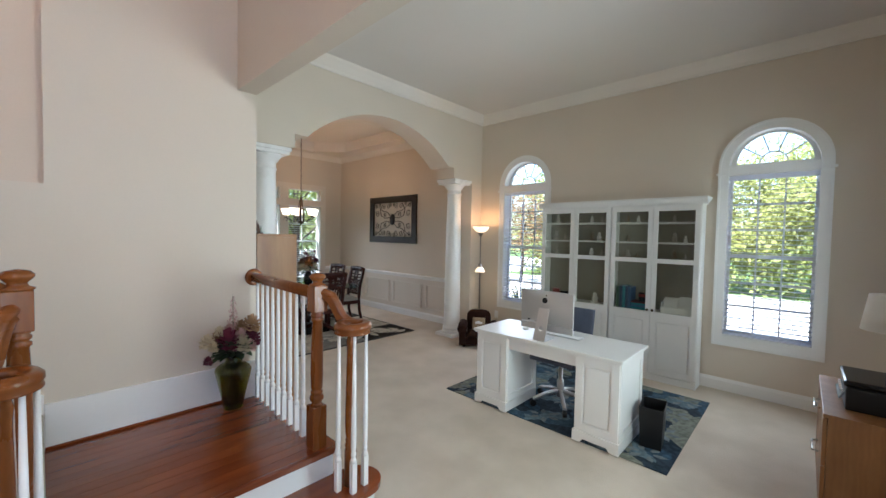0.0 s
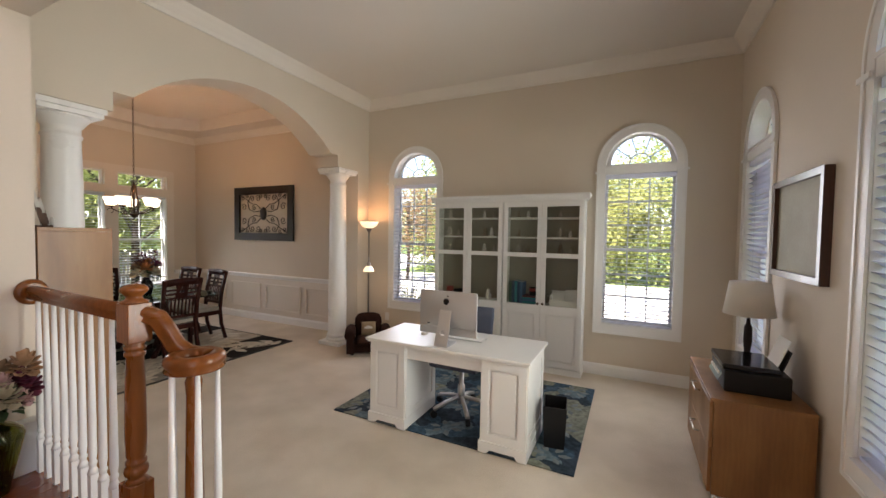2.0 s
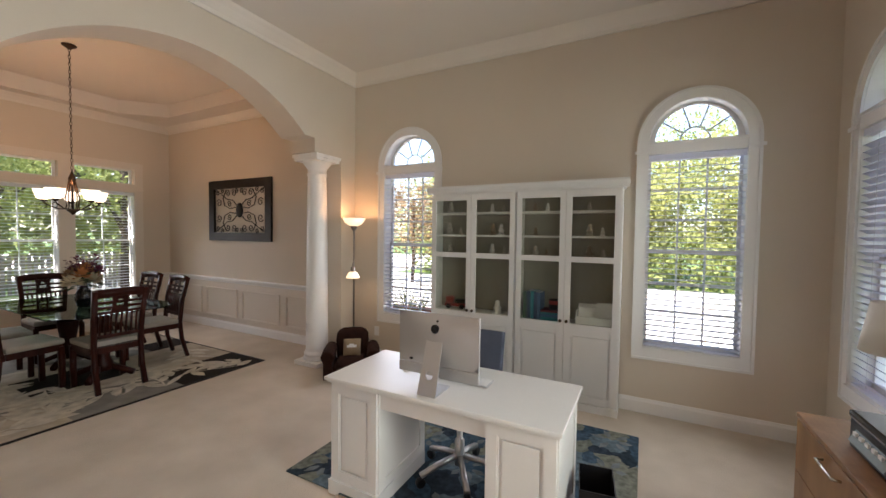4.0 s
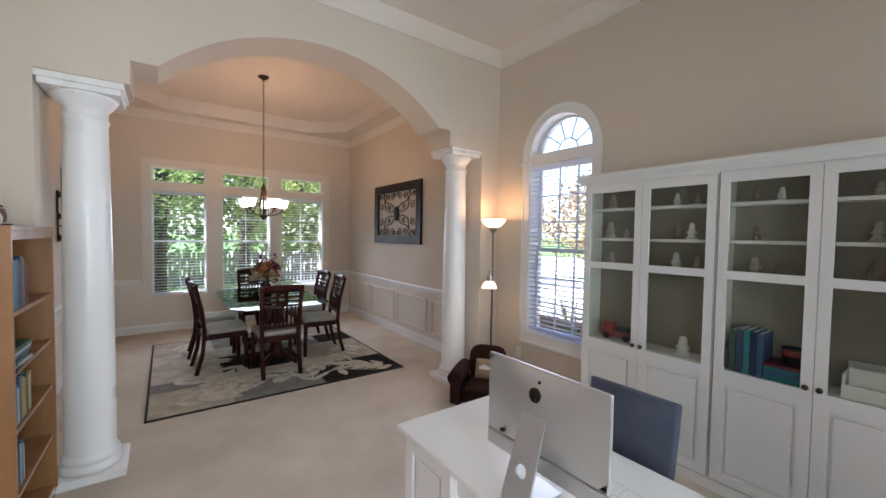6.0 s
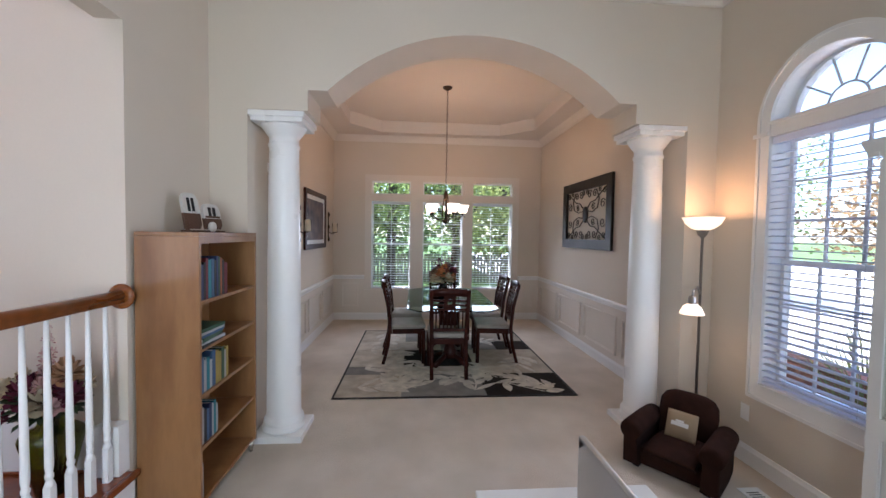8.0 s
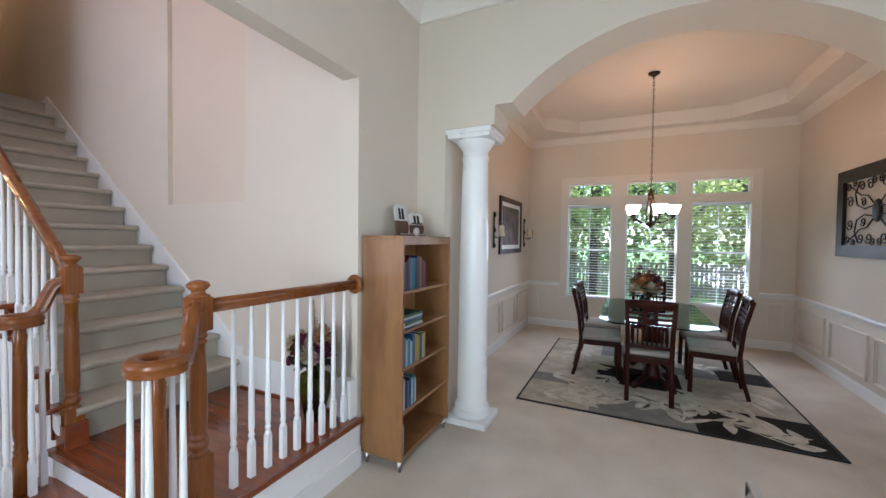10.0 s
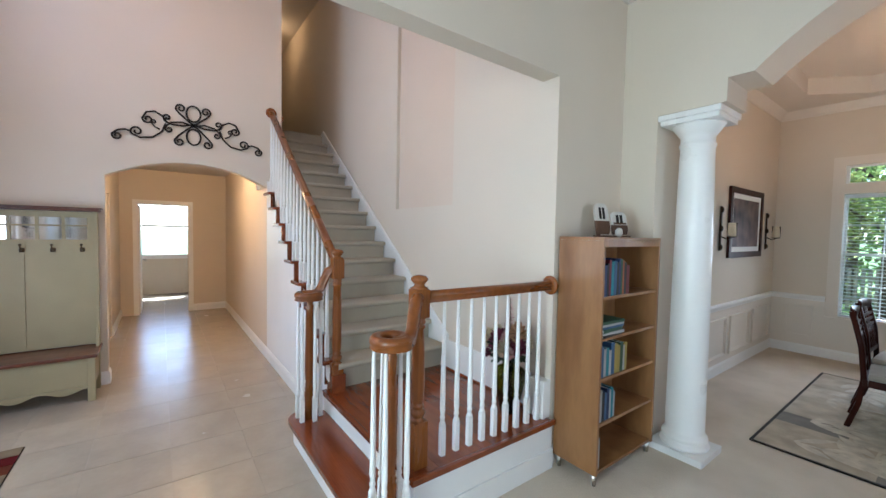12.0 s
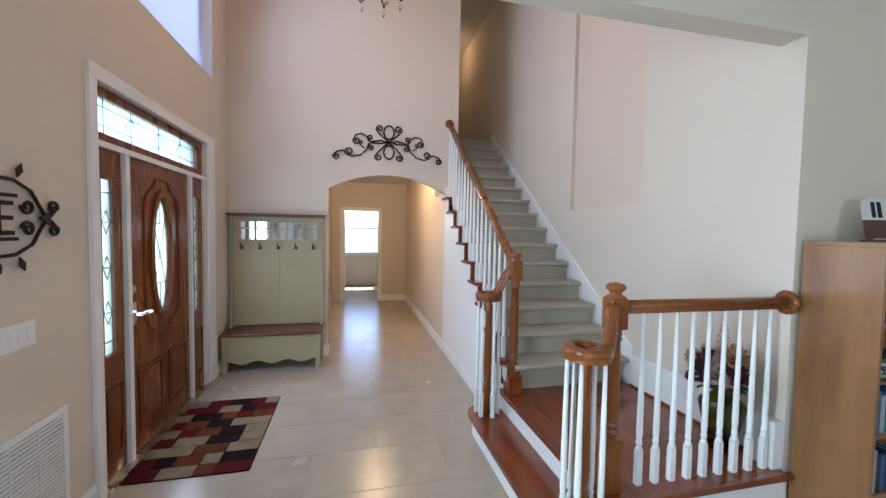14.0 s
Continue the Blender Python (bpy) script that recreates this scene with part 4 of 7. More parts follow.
def stair_rail(p):
    newel(p, *N2, LAND, 1.11, 0.22)
    part("newel_plinth", boxes((N2[0] - 0.055, N2[1] - 0.055, LAND, N2[0] + 0.055, N2[1] + 0.055, LAND + 0.14), bevel=0.004), REDOAK, p)
    z0 = 1.36
    end_y = YF + 0.02
    bm = bmesh.new()
    sweep(bm, [(N2[0], N2[1] - 0.03, z0), (N2[0], N2[1] - 0.15, z0 + 0.09), (N2[0] + 0.0, end_y, z0 + 0.09 + (N2[1] - 0.15 - end_y) * 0.762)], RAIL)
    part("handrail", bm, OAKX, p)
    part("rosette", made(lathe, [(0.058, 0), (0.062, 0.008), (0.056, 0.018), (0.04, 0.024)], 24), OAK, p, at=pose(N2[0] + 0.0, end_y - 0.019, z0 + 0.09 + (N2[1] - 0.15 - end_y) * 0.762 + 0.0, -90, 0, 0))
    for i in range(9):
        for f in (0.06, 0.18):
            y = Y1 - RUN * i - f
            if y < YF + 0.04 or y > N2[1] - 0.06:
                continue
            zt = z0 + 0.09 + (N2[1] - 0.15 - y) * 0.762 - 0.03
            baluster(p, N2[0] + 0.02, y, LAND + LIFT + RISE * (i + 1), zt)
    volute(p, *N2, 1.30, -1.60, 0.21, 1.10, -1, 0.17)


local(sr, stair_rail)
wr = thing("wall_handrail", "short oak handrail fixed to the upper stair wall", "handrail", -1.96, YF - 0.2, 3.0)
bm = bmesh.new()
sweep(bm, [(0, 0.02, 0.0), (0, -0.05, 0.03), (0, -1.9, 1.43)], RAIL)
part("rail", bm, OAKX, wr)

# ---- materials of the furniture ----
WHITEF = material("white_lacquered_furniture", (0.80, 0.79, 0.76), 0.33, 0, 0.012, 3, 50, 0.02, 0.001)
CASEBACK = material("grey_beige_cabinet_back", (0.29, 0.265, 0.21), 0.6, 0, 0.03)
KNOB = material("dark_bronze", (0.10, 0.075, 0.05), 0.35, 0.9, 0.05)
IRON = material("dark_wrought_iron", (0.030, 0.022, 0.017), 0.5, 0.6, 0.1, 8, 60, 0.2, 0.002)
ALU = material("brushed_aluminium", (0.60, 0.60, 0.60), 0.38, 0.85, 0.02, 3, 300, 0.03, 0.0005, stretch=(1, 1, 1))
BLACKP = material("black_plastic", (0.008, 0.008, 0.009), 0.45, 0, 0.08, spec=0.35)
BLACKGLOSS = material("black_gloss", (0.007, 0.007, 0.008), 0.12, 0, 0.05, bump=0)
SLATE = material("slate_blue_fabric", (0.075, 0.085, 0.12), 0.9, 0, 0.08, 8, 400, 0.5, 0.002)
BIRCH = wood("honey_birch_veneer", (0.32, 0.158, 0.056), (0.21, 0.094, 0.031), 0.42, 0.12, (2.5, 2.5, 0.6), 2.6, grain=0.08)
DARKBROWN = material("dark_brown_plush", (0.030, 0.011, 0.007), 0.95, 0, 0.15, 10, 220, 0.6, 0.004, spec=0.15)
PAPER = material("white_paper", (0.82, 0.81, 0.79), 0.8, 0, 0.01)
CHINA = material("white_glazed_china", (0.75, 0.72, 0.68), 0.2, 0, 0.04)
SHELFGLASS = glass("cabinet_glass", (0.80, 0.81, 0.74), 0.0, 1.3)


def pattern(name, colors, scale, warp, rough=0.95, metric="EUCLIDEAN"):
    """Woven rug: cells of several colours with warped borders, and pile."""
    m = bpy.data.materials.new(name)
    m.use_nodes = True
    t = m.node_tree
    N, L = t.nodes.new, t.links.new
    b = t.nodes["Principled BSDF"]
    co, nz, mx = N("ShaderNodeTexCoord"), N("ShaderNodeTexNoise"), N("ShaderNodeMixRGB")
    nz.inputs["Scale"].default_value, nz.inputs["Detail"].default_value = 3.2, 3
    mx.blend_type, mx.inputs[0].default_value = "LINEAR_LIGHT", warp
    L(co.outputs["Object"], nz.inputs["Vector"])
    L(co.outputs["Object"], mx.inputs[1])
    L(nz.outputs["Color"], mx.inputs[2])
    vo = N("ShaderNodeTexVoronoi")
    vo.distance = metric
    vo.inputs["Scale"].default_value = scale
    L(mx.outputs[0], vo.inputs["Vector"])
    sep = N("ShaderNodeSeparateColor")
    L(vo.outputs["Color"], sep.inputs[0])
    ramp = N("ShaderNodeValToRGB")
    ramp.color_ramp.interpolation = "CONSTANT"
    while len(ramp.color_ramp.elements) < len(colors):
        ramp.color_ramp.elements.new(0.5)
    for i, c in enumerate(colors):
        ramp.color_ramp.elements[i].position = i / len(colors)
        ramp.color_ramp.elements[i].color = (*c, 1)
    L(sep.outputs[0], ramp.inputs[0])
    fine, mul, fr = N("ShaderNodeTexNoise"), N("ShaderNodeMixRGB"), N("ShaderNodeMapRange")
    fine.inputs["Scale"].default_value, fine.inputs["Detail"].default_value = 26, 6
    fr.inputs[1].default_value, fr.inputs[2].default_value, fr.inputs[3].default_value, fr.inputs[4].default_value = 0.3, 0.7, 0.6, 1.35
    mul.blend_type, mul.inputs[0].default_value = "MULTIPLY", 1
    L(co.outputs["Object"], fine.inputs["Vector"])
    L(fine.outputs[0], fr.inputs[0])
    L(ramp.outputs[0], mul.inputs[1])
    L(fr.outputs[0], mul.inputs[2])
    L(mul.outputs[0], b.inputs["Base Color"])
    b.inputs["Roughness"].default_value, b.inputs["Specular IOR Level"].default_value = rough, 0.1
    pile, bp = N("ShaderNodeTexNoise"), N("ShaderNodeBump")
    pile.inputs["Scale"].default_value = 320
    bp.inputs["Strength"].default_value, bp.inputs["Distance"].default_value = 0.5, 0.004
    L(pile.outputs[0], bp.inputs["Height"])
    L(bp.outputs[0], b.inputs["Normal"])
    return m


def panelled(bm, x0, z0, x1, z1, y, t=0.018, stile=0.055, raise_=True):
    """A framed door front facing -y, its face at y, with a raised field."""
    sheet(bm, rect(x0, z0, x1, z1), [rect(x0 + stile, z0 + stile, x1 - stile, z1 - stile)], lambda u, v, w: (u, y + w, v), t)
    if raise_:
        box(bm, x0 + stile - 0.002, y + 0.013, z0 + stile - 0.002, x1 - stile + 0.002, y + t - 0.001, z1 - stile + 0.002)
        box(bm, x0 + stile + 0.022, y + 0.005, z0 + stile + 0.02, x1 - stile - 0.02, y + 0.0135, z1 - stile - 0.02, bevel=0.007)
        sheet(bm, rect(x0 + stile, z0 + stile, x1 - stile, z1 - stile), [rect(x0 + stile + 0.008, z0 + stile + 0.008, x1 - stile - 0.008, z1 - stile - 0.008)], lambda u, v, w: (u, y + 0.003 + w, v), 0.006)


# ---- office: bookcases ----
CX0, CX1, CYF, CH = -2.39, -0.545, 5.075, 1.99


def bookcase(x0, x1):
    w, d = x1 - x0, YN - 0.02 - CYF
    t = thing("bookcase", "tall white glazed bookcase with panelled lower doors", "bookcase", x0, CYF, 0, group="white bookcases")
    part("body", boxes((0, 0.02, 0.07, 0.022, d, CH), (w - 0.022, 0.02, 0.07, w, d, CH), (0.022, 0.02, 0.07, w - 0.022, d, 0.09), (0.022, 0.02, CH - 0.03, w - 0.022, d, CH)), WHITEF, t)
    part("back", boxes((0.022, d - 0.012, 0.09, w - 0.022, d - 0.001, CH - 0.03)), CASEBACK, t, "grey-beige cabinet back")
    part("plinth", boxes((-0.004, 0.006, 0, w + 0.004, d, 0.07), bevel=0.003), WHITEF, t)
    for z in (0.78, 1.36, 1.57, 1.80):
        part("shelf", boxes((0.022, 0.05, z - 0.02, w - 0.022, d - 0.013, z)), WHITEF, t)
    for k in (0, 1):
        a, b = (0.006, w / 2 - 0.0015) if k == 0 else (w / 2 + 0.0015, w - 0.006)
        bm = bmesh.new()
        panelled(bm, a, 0.08, b, 0.745, 0.0)
        z0, z1, s = 0.745, CH - 0.02, 0.05
        sheet(bm, rect(a, z0, b, z1), [rect(a + s, z0 + 0.035, b - s, 1.335), rect(a + s, 1.385, b - s, z1 - s)], lambda u, v, c: (u, c, v), 0.02)
        dr = part("door", bm, WHITEF, t)
        part("pane", boxes((a + s - 0.008, 0.009, z0 + 0.03, b - s + 0.008, 0.012, z1 - s + 0.008)), SHELFGLASS, dr).visible_shadow = False
        kx = (b - 0.026) if k == 0 else (a + 0.026)
        part("knob", made(lathe, [(0.006, 0), (0.006, 0.012), (0.015, 0.02), (0.014, 0.03), (0.004, 0.034)], 14), KNOB, dr, "dark bronze knob", at=pose(kx, 0, 0.80, 90, 0, 0))
    return t


mid = (CX0 + CX1) / 2
bookcase(CX0, mid - 0.003)
bookcase(mid + 0.003, CX1)
cor = thing("bookcase_cornice", "white moulded cornice on top of the bookcases", "cornice", CX0, CYF, CH)
bm = bmesh.new()
P = [(0.0, 0.0), (0.012, 0.0), (0.02, 0.02), (0.045, 0.05), (0.05, 0.06), (0.05, 0.075), (0, 0.075)]
W, DD = CX1 - CX0, YN - 0.02 - CYF
run(bm, -0.05, 0.02, W + 0.05, 0.02, 0, P, 0, -1)
run(bm, 0.0, 0.0, 0.0, DD, 0, P, -1, 0)
run(bm, W, 0.0, W, DD, 0, P, 1, 0)
box(bm, 0.0, 0.021, 0.055, W, DD, 0.074)
part("moulding", bm, WHITEF, cor)

# things on the shelves
FIG = [material("cream_figurine", (0.48, 0.43, 0.36), 0.4, 0, 0.12), CHINA, material("honey_figurine", (0.26, 0.19, 0.13), 0.45, 0, 0.15)]


def figurine(x, y, z, h, m, label, s=1.0):
    """A small glazed ornament: rounded base, body and two lobes."""
    t = thing("figurine", label, "figurine", x, y, z, random.uniform(-40, 40), group="shelf ornaments")
    bm = bmesh.new()
    lathe(bm, [(0.36 * h * s, 0), (0.38 * h * s, 0.06 * h), (0.28 * h * s, 0.10 * h), (0.20 * h * s, 0.30 * h), (0.26 * h * s, 0.45 * h), (0.15 * h * s, 0.62 * h), (0.17 * h * s, 0.75 * h), (0.14 * h * s, 0.92 * h), (0.03 * h, h)], 12)
    for sx in (-1, 1):
        bmesh.ops.create_icosphere(bm, subdivisions=1, radius=0.11 * h, matrix=pose(sx * 0.20 * h * s, -0.1 * h, 0.42 * h))
    for f in bm.faces:
        f.smooth = True
    part("ornament", bm, m, t)
    return t


random.seed(4)
bays = [CX0 + 0.25, CX0 + 0.73, mid + 0.25, mid + 0.74]
for bx in bays:
    for z in (1.36, 1.57, 1.80):
        for k in range(random.choice((1, 2, 2))):
            figurine(bx - 0.09 + k * random.uniform(0.10, 0.16), CYF + 0.12 + random.uniform(-0.02, 0.03), z, random.uniform(0.07, 0.13), random.choice(FIG), "small glazed china figurine on a glass-fronted shelf")
figurine(bays[1] - 0.02, CYF + 0.12, 0.78, 0.13, CHINA, "round white china pot on a cabinet shelf", 1.25)
figurine(bays[1] + 0.16, CYF + 0.13, 0.78, 0.30, FIG[0], "tall pale ornament in the cabinet", 0.5)
REDM = material("red_enamel", (0.28, 0.03, 0.025), 0.4, 0, 0.1)
toy = thing("toy_truck", "small dark red toy truck on a cabinet shelf", "toy", bays[0], CYF + 0.12, 0.78, 8)
part("chassis", boxes((-0.12, -0.04, 0.025, 0.12, 0.04, 0.06), bevel=0.006), REDM, toy)
part("cab", boxes((-0.11, -0.038, 0.06, -0.03, 0.038, 0.13), bevel=0.012), REDM, toy)
part("load", boxes((-0.01, -0.036, 0.06, 0.115, 0.036, 0.10), bevel=0.008), BLACKP, toy)
for wx in (-0.08, 0.07):
    for wy in (-0.045, 0.033):
        part("wheel", made(lathe, [(0.024, 0), (0.027, 0.004), (0.024, 0.012)], 12), BLACKP, toy, at=pose(wx, wy + 0.012, 0.027, 90, 0, 0))

BOOKC = [material(n, c, 0.55, 0, 0.08, piece=0.15) for n, c in (("navy_book_cover", (0.02, 0.035, 0.10)), ("teal_book_cover", (0.02, 0.20, 0.25)), ("green_book_cover", (0.035, 0.085, 0.045)),
         ("black_book_cover", (0.02, 0.02, 0.02)), ("orange_book_cover", (0.33, 0.10, 0.03)), ("yellow_book_cover", (0.36, 0.26, 0.06)), ("pale_book_cover", (0.36, 0.36, 0.36)), ("maroon_book_cover", (0.16, 0.02, 0.03)), ("blue_book_cover", (0.05, 0.11, 0.22)))]


def book(x, y, z, thick, h, d, m, rz=0, lean=0, flat=False):
    """A book standing with its spine to -y, or lying flat."""
    bm = bmesh.new()
    box(bm, -thick / 2, 0, 0, -thick / 2 + 0.003, d, h)
    box(bm, thick / 2 - 0.003, 0, 0, thick / 2, d, h)
    box(bm, -thick / 2 + 0.003, 0, 0, thick / 2 - 0.003, 0.004, h)
    n = len(bm.faces)
    box(bm, -thick / 2 + 0.0035, 0.0045, 0.004, thick / 2 - 0.0035, d - 0.006, h - 0.004)
    ob = new("book", mesh_of("book", bm, m))
    ob.data.materials.append(PAPER)
    for i, f in enumerate(ob.data.polygons):
        f.material_index = 0 if i < n else 1
    ob.matrix_world = pose(x, y, z + (thick / 2 if flat else 0), 0, 90 if flat else lean, rz) if not flat else Matrix.Translation((x, y, z + thick / 2)) @ pose(0, 0, 0, 0, 0, rz) @ pose(0, 0, 0, 0, 90, 0) @ Matrix.Translation((0, 0, -h / 2))
    tagged(ob, "hardback book lying flat in a stack" if flat else "hardback book standing upright on a shelf", "book", "books")
    return ob


x = bays[2] - 0.17
for i, (th, h, c) in enumerate(((0.03, 0.25, 2), (0.035, 0.26, 0), (0.03, 0.26, 1), (0.028, 0.255, 0), (0.03, 0.25, 8))):
    book(x + th / 2, CYF + 0.03, 0.78, th, h, 0.19, BOOKC[c])
    x += th + 0.002
z = 0.78
for th, c in ((0.03, 1), (0.022, 8), (0.02, 1), (0.016, 7)):
    book(bays[2] + 0.10, CYF + 0.03, z, th, 0.21, 0.19, BOOKC[c], flat=True)
    z += th + 0.001
cup = thing("pencil_cup", "dark red and black pencil cup on stacked books", "cup", bays[2] + 0.10, CYF + 0.12, z)
part("cup", made(lathe, [(0.04, 0), (0.043, 0.01), (0.045, 0.09), (0.048, 0.095), (0.042, 0.09), (0.04, 0.02)], 16), BLACKP, cup)
part("band", made(lathe, [(0.0455, 0.05), (0.047, 0.055), (0.0475, 0.08), (0.046, 0.085)], 16, cap=False), REDM, cup)
tray = thing("letter_tray", "white desk organiser with letters on a cabinet shelf", "letter tray", bays[3], CYF + 0.03, 0.78)
part("tray", boxes((-0.18, 0, 0, 0.18, 0.01, 0.07), (-0.18, 0.01, 0, 0.18, 0.18, 0.01), (-0.18, 0.17, 0.01, 0.18, 0.18, 0.16), (-0.18, 0.01, 0.01, -0.17, 0.17, 0.12), (0.17, 0.01, 0.01, 0.18, 0.17, 0.12), bevel=0.002), WHITEF, tray)
part("letters", boxes((-0.16, 0.05, 0.012, -0.02, 0.06, 0.15), (-0.01, 0.08, 0.012, 0.15, 0.10, 0.19), (-0.05, 0.12, 0.012, 0.10, 0.13, 0.14)), PAPER, tray)

# ---- office: desk ----
DX0, DX1, DY0, DY1, DZ = -2.03, -0.66, 3.16, 3.77, 0.722
desk = thing("desk", "white lacquered desk with panelled pedestals and kneehole", "desk", (DX0 + DX1) / 2, (DY0 + DY1) / 2, 0.012)
hw, hd = (DX1 - DX0) / 2, (DY1 - DY0) / 2
top_z = DZ - 0.012
bm = bmesh.new()
box(bm, -hw, -hd, top_z - 0.022, hw, hd, top_z, bevel=0.006)
box(bm, -hw + 0.012, -hd + 0.012, top_z - 0.036, hw - 0.012, hd - 0.012, top_z - 0.022, bevel=0.004)
part("desktop", bm, WHITEF, desk)
for s in (-1, 1):
    x0, x1 = (-hw + 0.03, -hw + 0.36) if s < 0 else (hw - 0.36, hw - 0.03)
    bm = bmesh.new()
    box(bm, x0, -hd + 0.05, 0.06, x1, hd - 0.05, top_z - 0.037)
    ped = part("pedestal", bm, WHITEF, desk)
    bm = bmesh.new()
    panelled(bm, x0, 0.085, x1, top_z - 0.04, -hd + 0.033)
    part("front_panel", bm, WHITEF, ped)
    for fx, sg in ((x0, -1), (x1, 1)):
        bm = bmesh.new()
        sheet(bm, rect(-hd + 0.05, 0.085, hd - 0.05, top_z - 0.04), [rect(-hd + 0.11, 0.145, hd - 0.11, top_z - 0.10)], lambda u, v, w, fx=fx, sg=sg: (fx + sg * w, u, v), 0.008)
        part("side_panel", bm, WHITEF, ped)
    bm = bmesh.new()
    sheet(bm, [(x0 - 0.012, 0), (x0 + 0.05, 0), (x0 + 0.075, 0.03), (x1 - 0.075, 0.03), (x1 - 0.05, 0), (x1 + 0.012, 0), (x1 + 0.012, 0.085), (x0 - 0.012, 0.085)], [], lambda u, v, w: (u, -hd + 0.02 + w, v), 0.03)
    box(bm, x0 - 0.011, -hd + 0.051, 0, x0 + 0.03, hd - 0.05, 0.083)
    box(bm, x1 - 0.03, -hd + 0.051, 0, x1 + 0.011, hd - 0.05, 0.083)
    part("foot_moulding", bm, WHITEF, ped)
part("apron", boxes((-hw + 0.361, -hd + 0.06, top_z - 0.14, hw - 0.361, -hd + 0.08, top_z - 0.037), bevel=0.002), WHITEF, desk)

OFFRUG = pattern("blue_grey_ikat_rug", [(0.03, 0.045, 0.06), (0.06, 0.10, 0.14), (0.13, 0.18, 0.21), (0.035, 0.05, 0.07), (0.20, 0.21, 0.17), (0.05, 0.09, 0.13)], 5.5, 0.16)
rug = thing("rug", "blue and grey ikat patterned rug under the desk", "rug", -1.39, 4.01, 0)
bm = bmesh.new()
box(bm, -1.02, -0.80, 0.001, 1.02, 0.80, 0.011)
part("rug_body", bm, OFFRUG, rug)
MOTIF = material("pale_grey_rug_yarn", (0.20, 0.23, 0.24), 0.95, 0, 0.2, 12, 200, 0.4, 0.003)
bm = bmesh.new()
random.seed(9)
for ix in range(5):
    for iy in range(4):
        cx, cy = -0.84 + ix * 0.42, -0.62 + iy * 0.42 + (0.2 if ix % 2 else 0)
        if abs(cy) > 0.7:
            continue
        for q in range(6):
            a = q * math.pi / 3 + random.uniform(-0.2, 0.2)
            r0, r1 = 0.05, random.uniform(0.12, 0.17)
            px, py = math.cos(a), math.sin(a)
            v = [bm.verts.new((cx + px * r + -py * w, cy + py * r + px * w, 0.0122)) for r, w in ((r0, -0.01), ((r0 + r1) / 2, -0.028), (r1, 0.0), ((r0 + r1) / 2, 0.022), (r0, 0.01))]
            if all(abs(k.co.x) < 1.0 and abs(k.co.y) < 0.79 for k in v):
                bm.faces.new(v)
tagged(part("woven_motif", bm, MOTIF, rug), kind="stuff")

# ---- office: computer, keyboard, chair ----
ic = thing("computer", "silver all-in-one computer seen from behind on the desk", "computer", -1.36, 3.33, DZ + 0.001, 0)
bm = bmesh.new()
box(bm, -0.247, -0.006, 0.125, 0.247, 0.010, 0.412, bevel=0.006)
shell = [[bm.verts.new((-0.243 + 0.486 * i / 16, -0.006 - 0.034 * max(0, (1 - (i / 8 - 1) ** 2)) ** 1.2 * max(0, 1 - (j / 5 - 1) ** 2) ** 0.8, 0.129 + 0.279 * j / 10)) for i in range(17)] for j in range(11)]
for j in range(10):
    for i in range(16):
        bm.faces.new((shell[j][i], shell[j][i + 1], shell[j + 1][i + 1], shell[j + 1][i])).smooth = True
part("screen_housing", bm, ALU, ic)
part("screen", boxes((-0.235, 0.0102, 0.165, 0.235, 0.012, 0.40)), BLACKGLOSS, ic, "black glass screen")
part("chin", boxes((-0.247, -0.008, 0.065, 0.247, 0.010, 0.124), bevel=0.006), ALU, ic)
bm = bmesh.new()
sheet(bm, [(-0.055, 0.004), (0.055, 0.004), (0.047, 0.30), (-0.047, 0.30)], [[(0.022 * math.cos(a), 0.10 + 0.022 * math.sin(a)) for a in [2 * math.pi * i / 16 for i in range(16)]]], lambda u, v, w: (u, -0.125 + 0.32 * v + w, v), 0.008)
box(bm, -0.055, -0.125, 0, 0.055, 0.05, 0.007, bevel=0.002)
part("stand", bm, ALU, ic)
bm = bmesh.new()
bmesh.ops.create_uvsphere(bm, u_segments=16, v_segments=10, radius=0.036, matrix=pose(0, -0.030, 0.322) @ Matrix.Diagonal((0.85, 0.22, 1, 1)))
bmesh.ops.create_uvsphere(bm, u_segments=10, v_segments=6, radius=0.012, matrix=pose(0.007, -0.022, 0.371, 0, 30, 0) @ Matrix.Diagonal((0.6, 0.2, 1, 1)))
part("emblem", bm, BLACKGLOSS, ic, "plain dark round emblem")
part("power_socket", boxes((-0.165, -0.026, 0.145, -0.150, -0.008, 0.153)), BLACKP, ic)
kb = thing("keyboard", "slim white and silver keyboard on the desk", "keyboard", -1.27, 3.52, DZ + 0.001, 0)
part("base", boxes((-0.15, -0.06, 0, 0.15, 0.06, 0.008), bevel=0.003), ALU, kb)
bm = bmesh.new()
for r in range(5):
    for c in range(14):
        box(bm, -0.145 + c * 0.0207, -0.052 + r * 0.021, 0.008, -0.127 + c * 0.0207, -0.034 + r * 0.021, 0.011)
tagged(part("keys", bm, PAPER, kb), kind="stuff")
ms = thing("mouse", "white rounded computer mouse on the desk", "mouse", -1.66, 3.50, DZ + 0.001, 20)
bm = bmesh.new()
bmesh.ops.create_uvsphere(bm, u_segments=16, v_segments=10, radius=0.05, matrix=pose(0, 0, 0.0) @ Matrix.Diagonal((0.6, 1, 0.32, 1)))
bmesh.ops.bisect_plane(bm, geom=bm.verts[:] + bm.edges[:] + bm.faces[:], plane_co=(0, 0, 0), plane_no=(0, 0, -1), clear_outer=True)
bmesh.ops.holes_fill(bm, edges=bm.edges[:])
part("shell", bm, PAPER, ms)

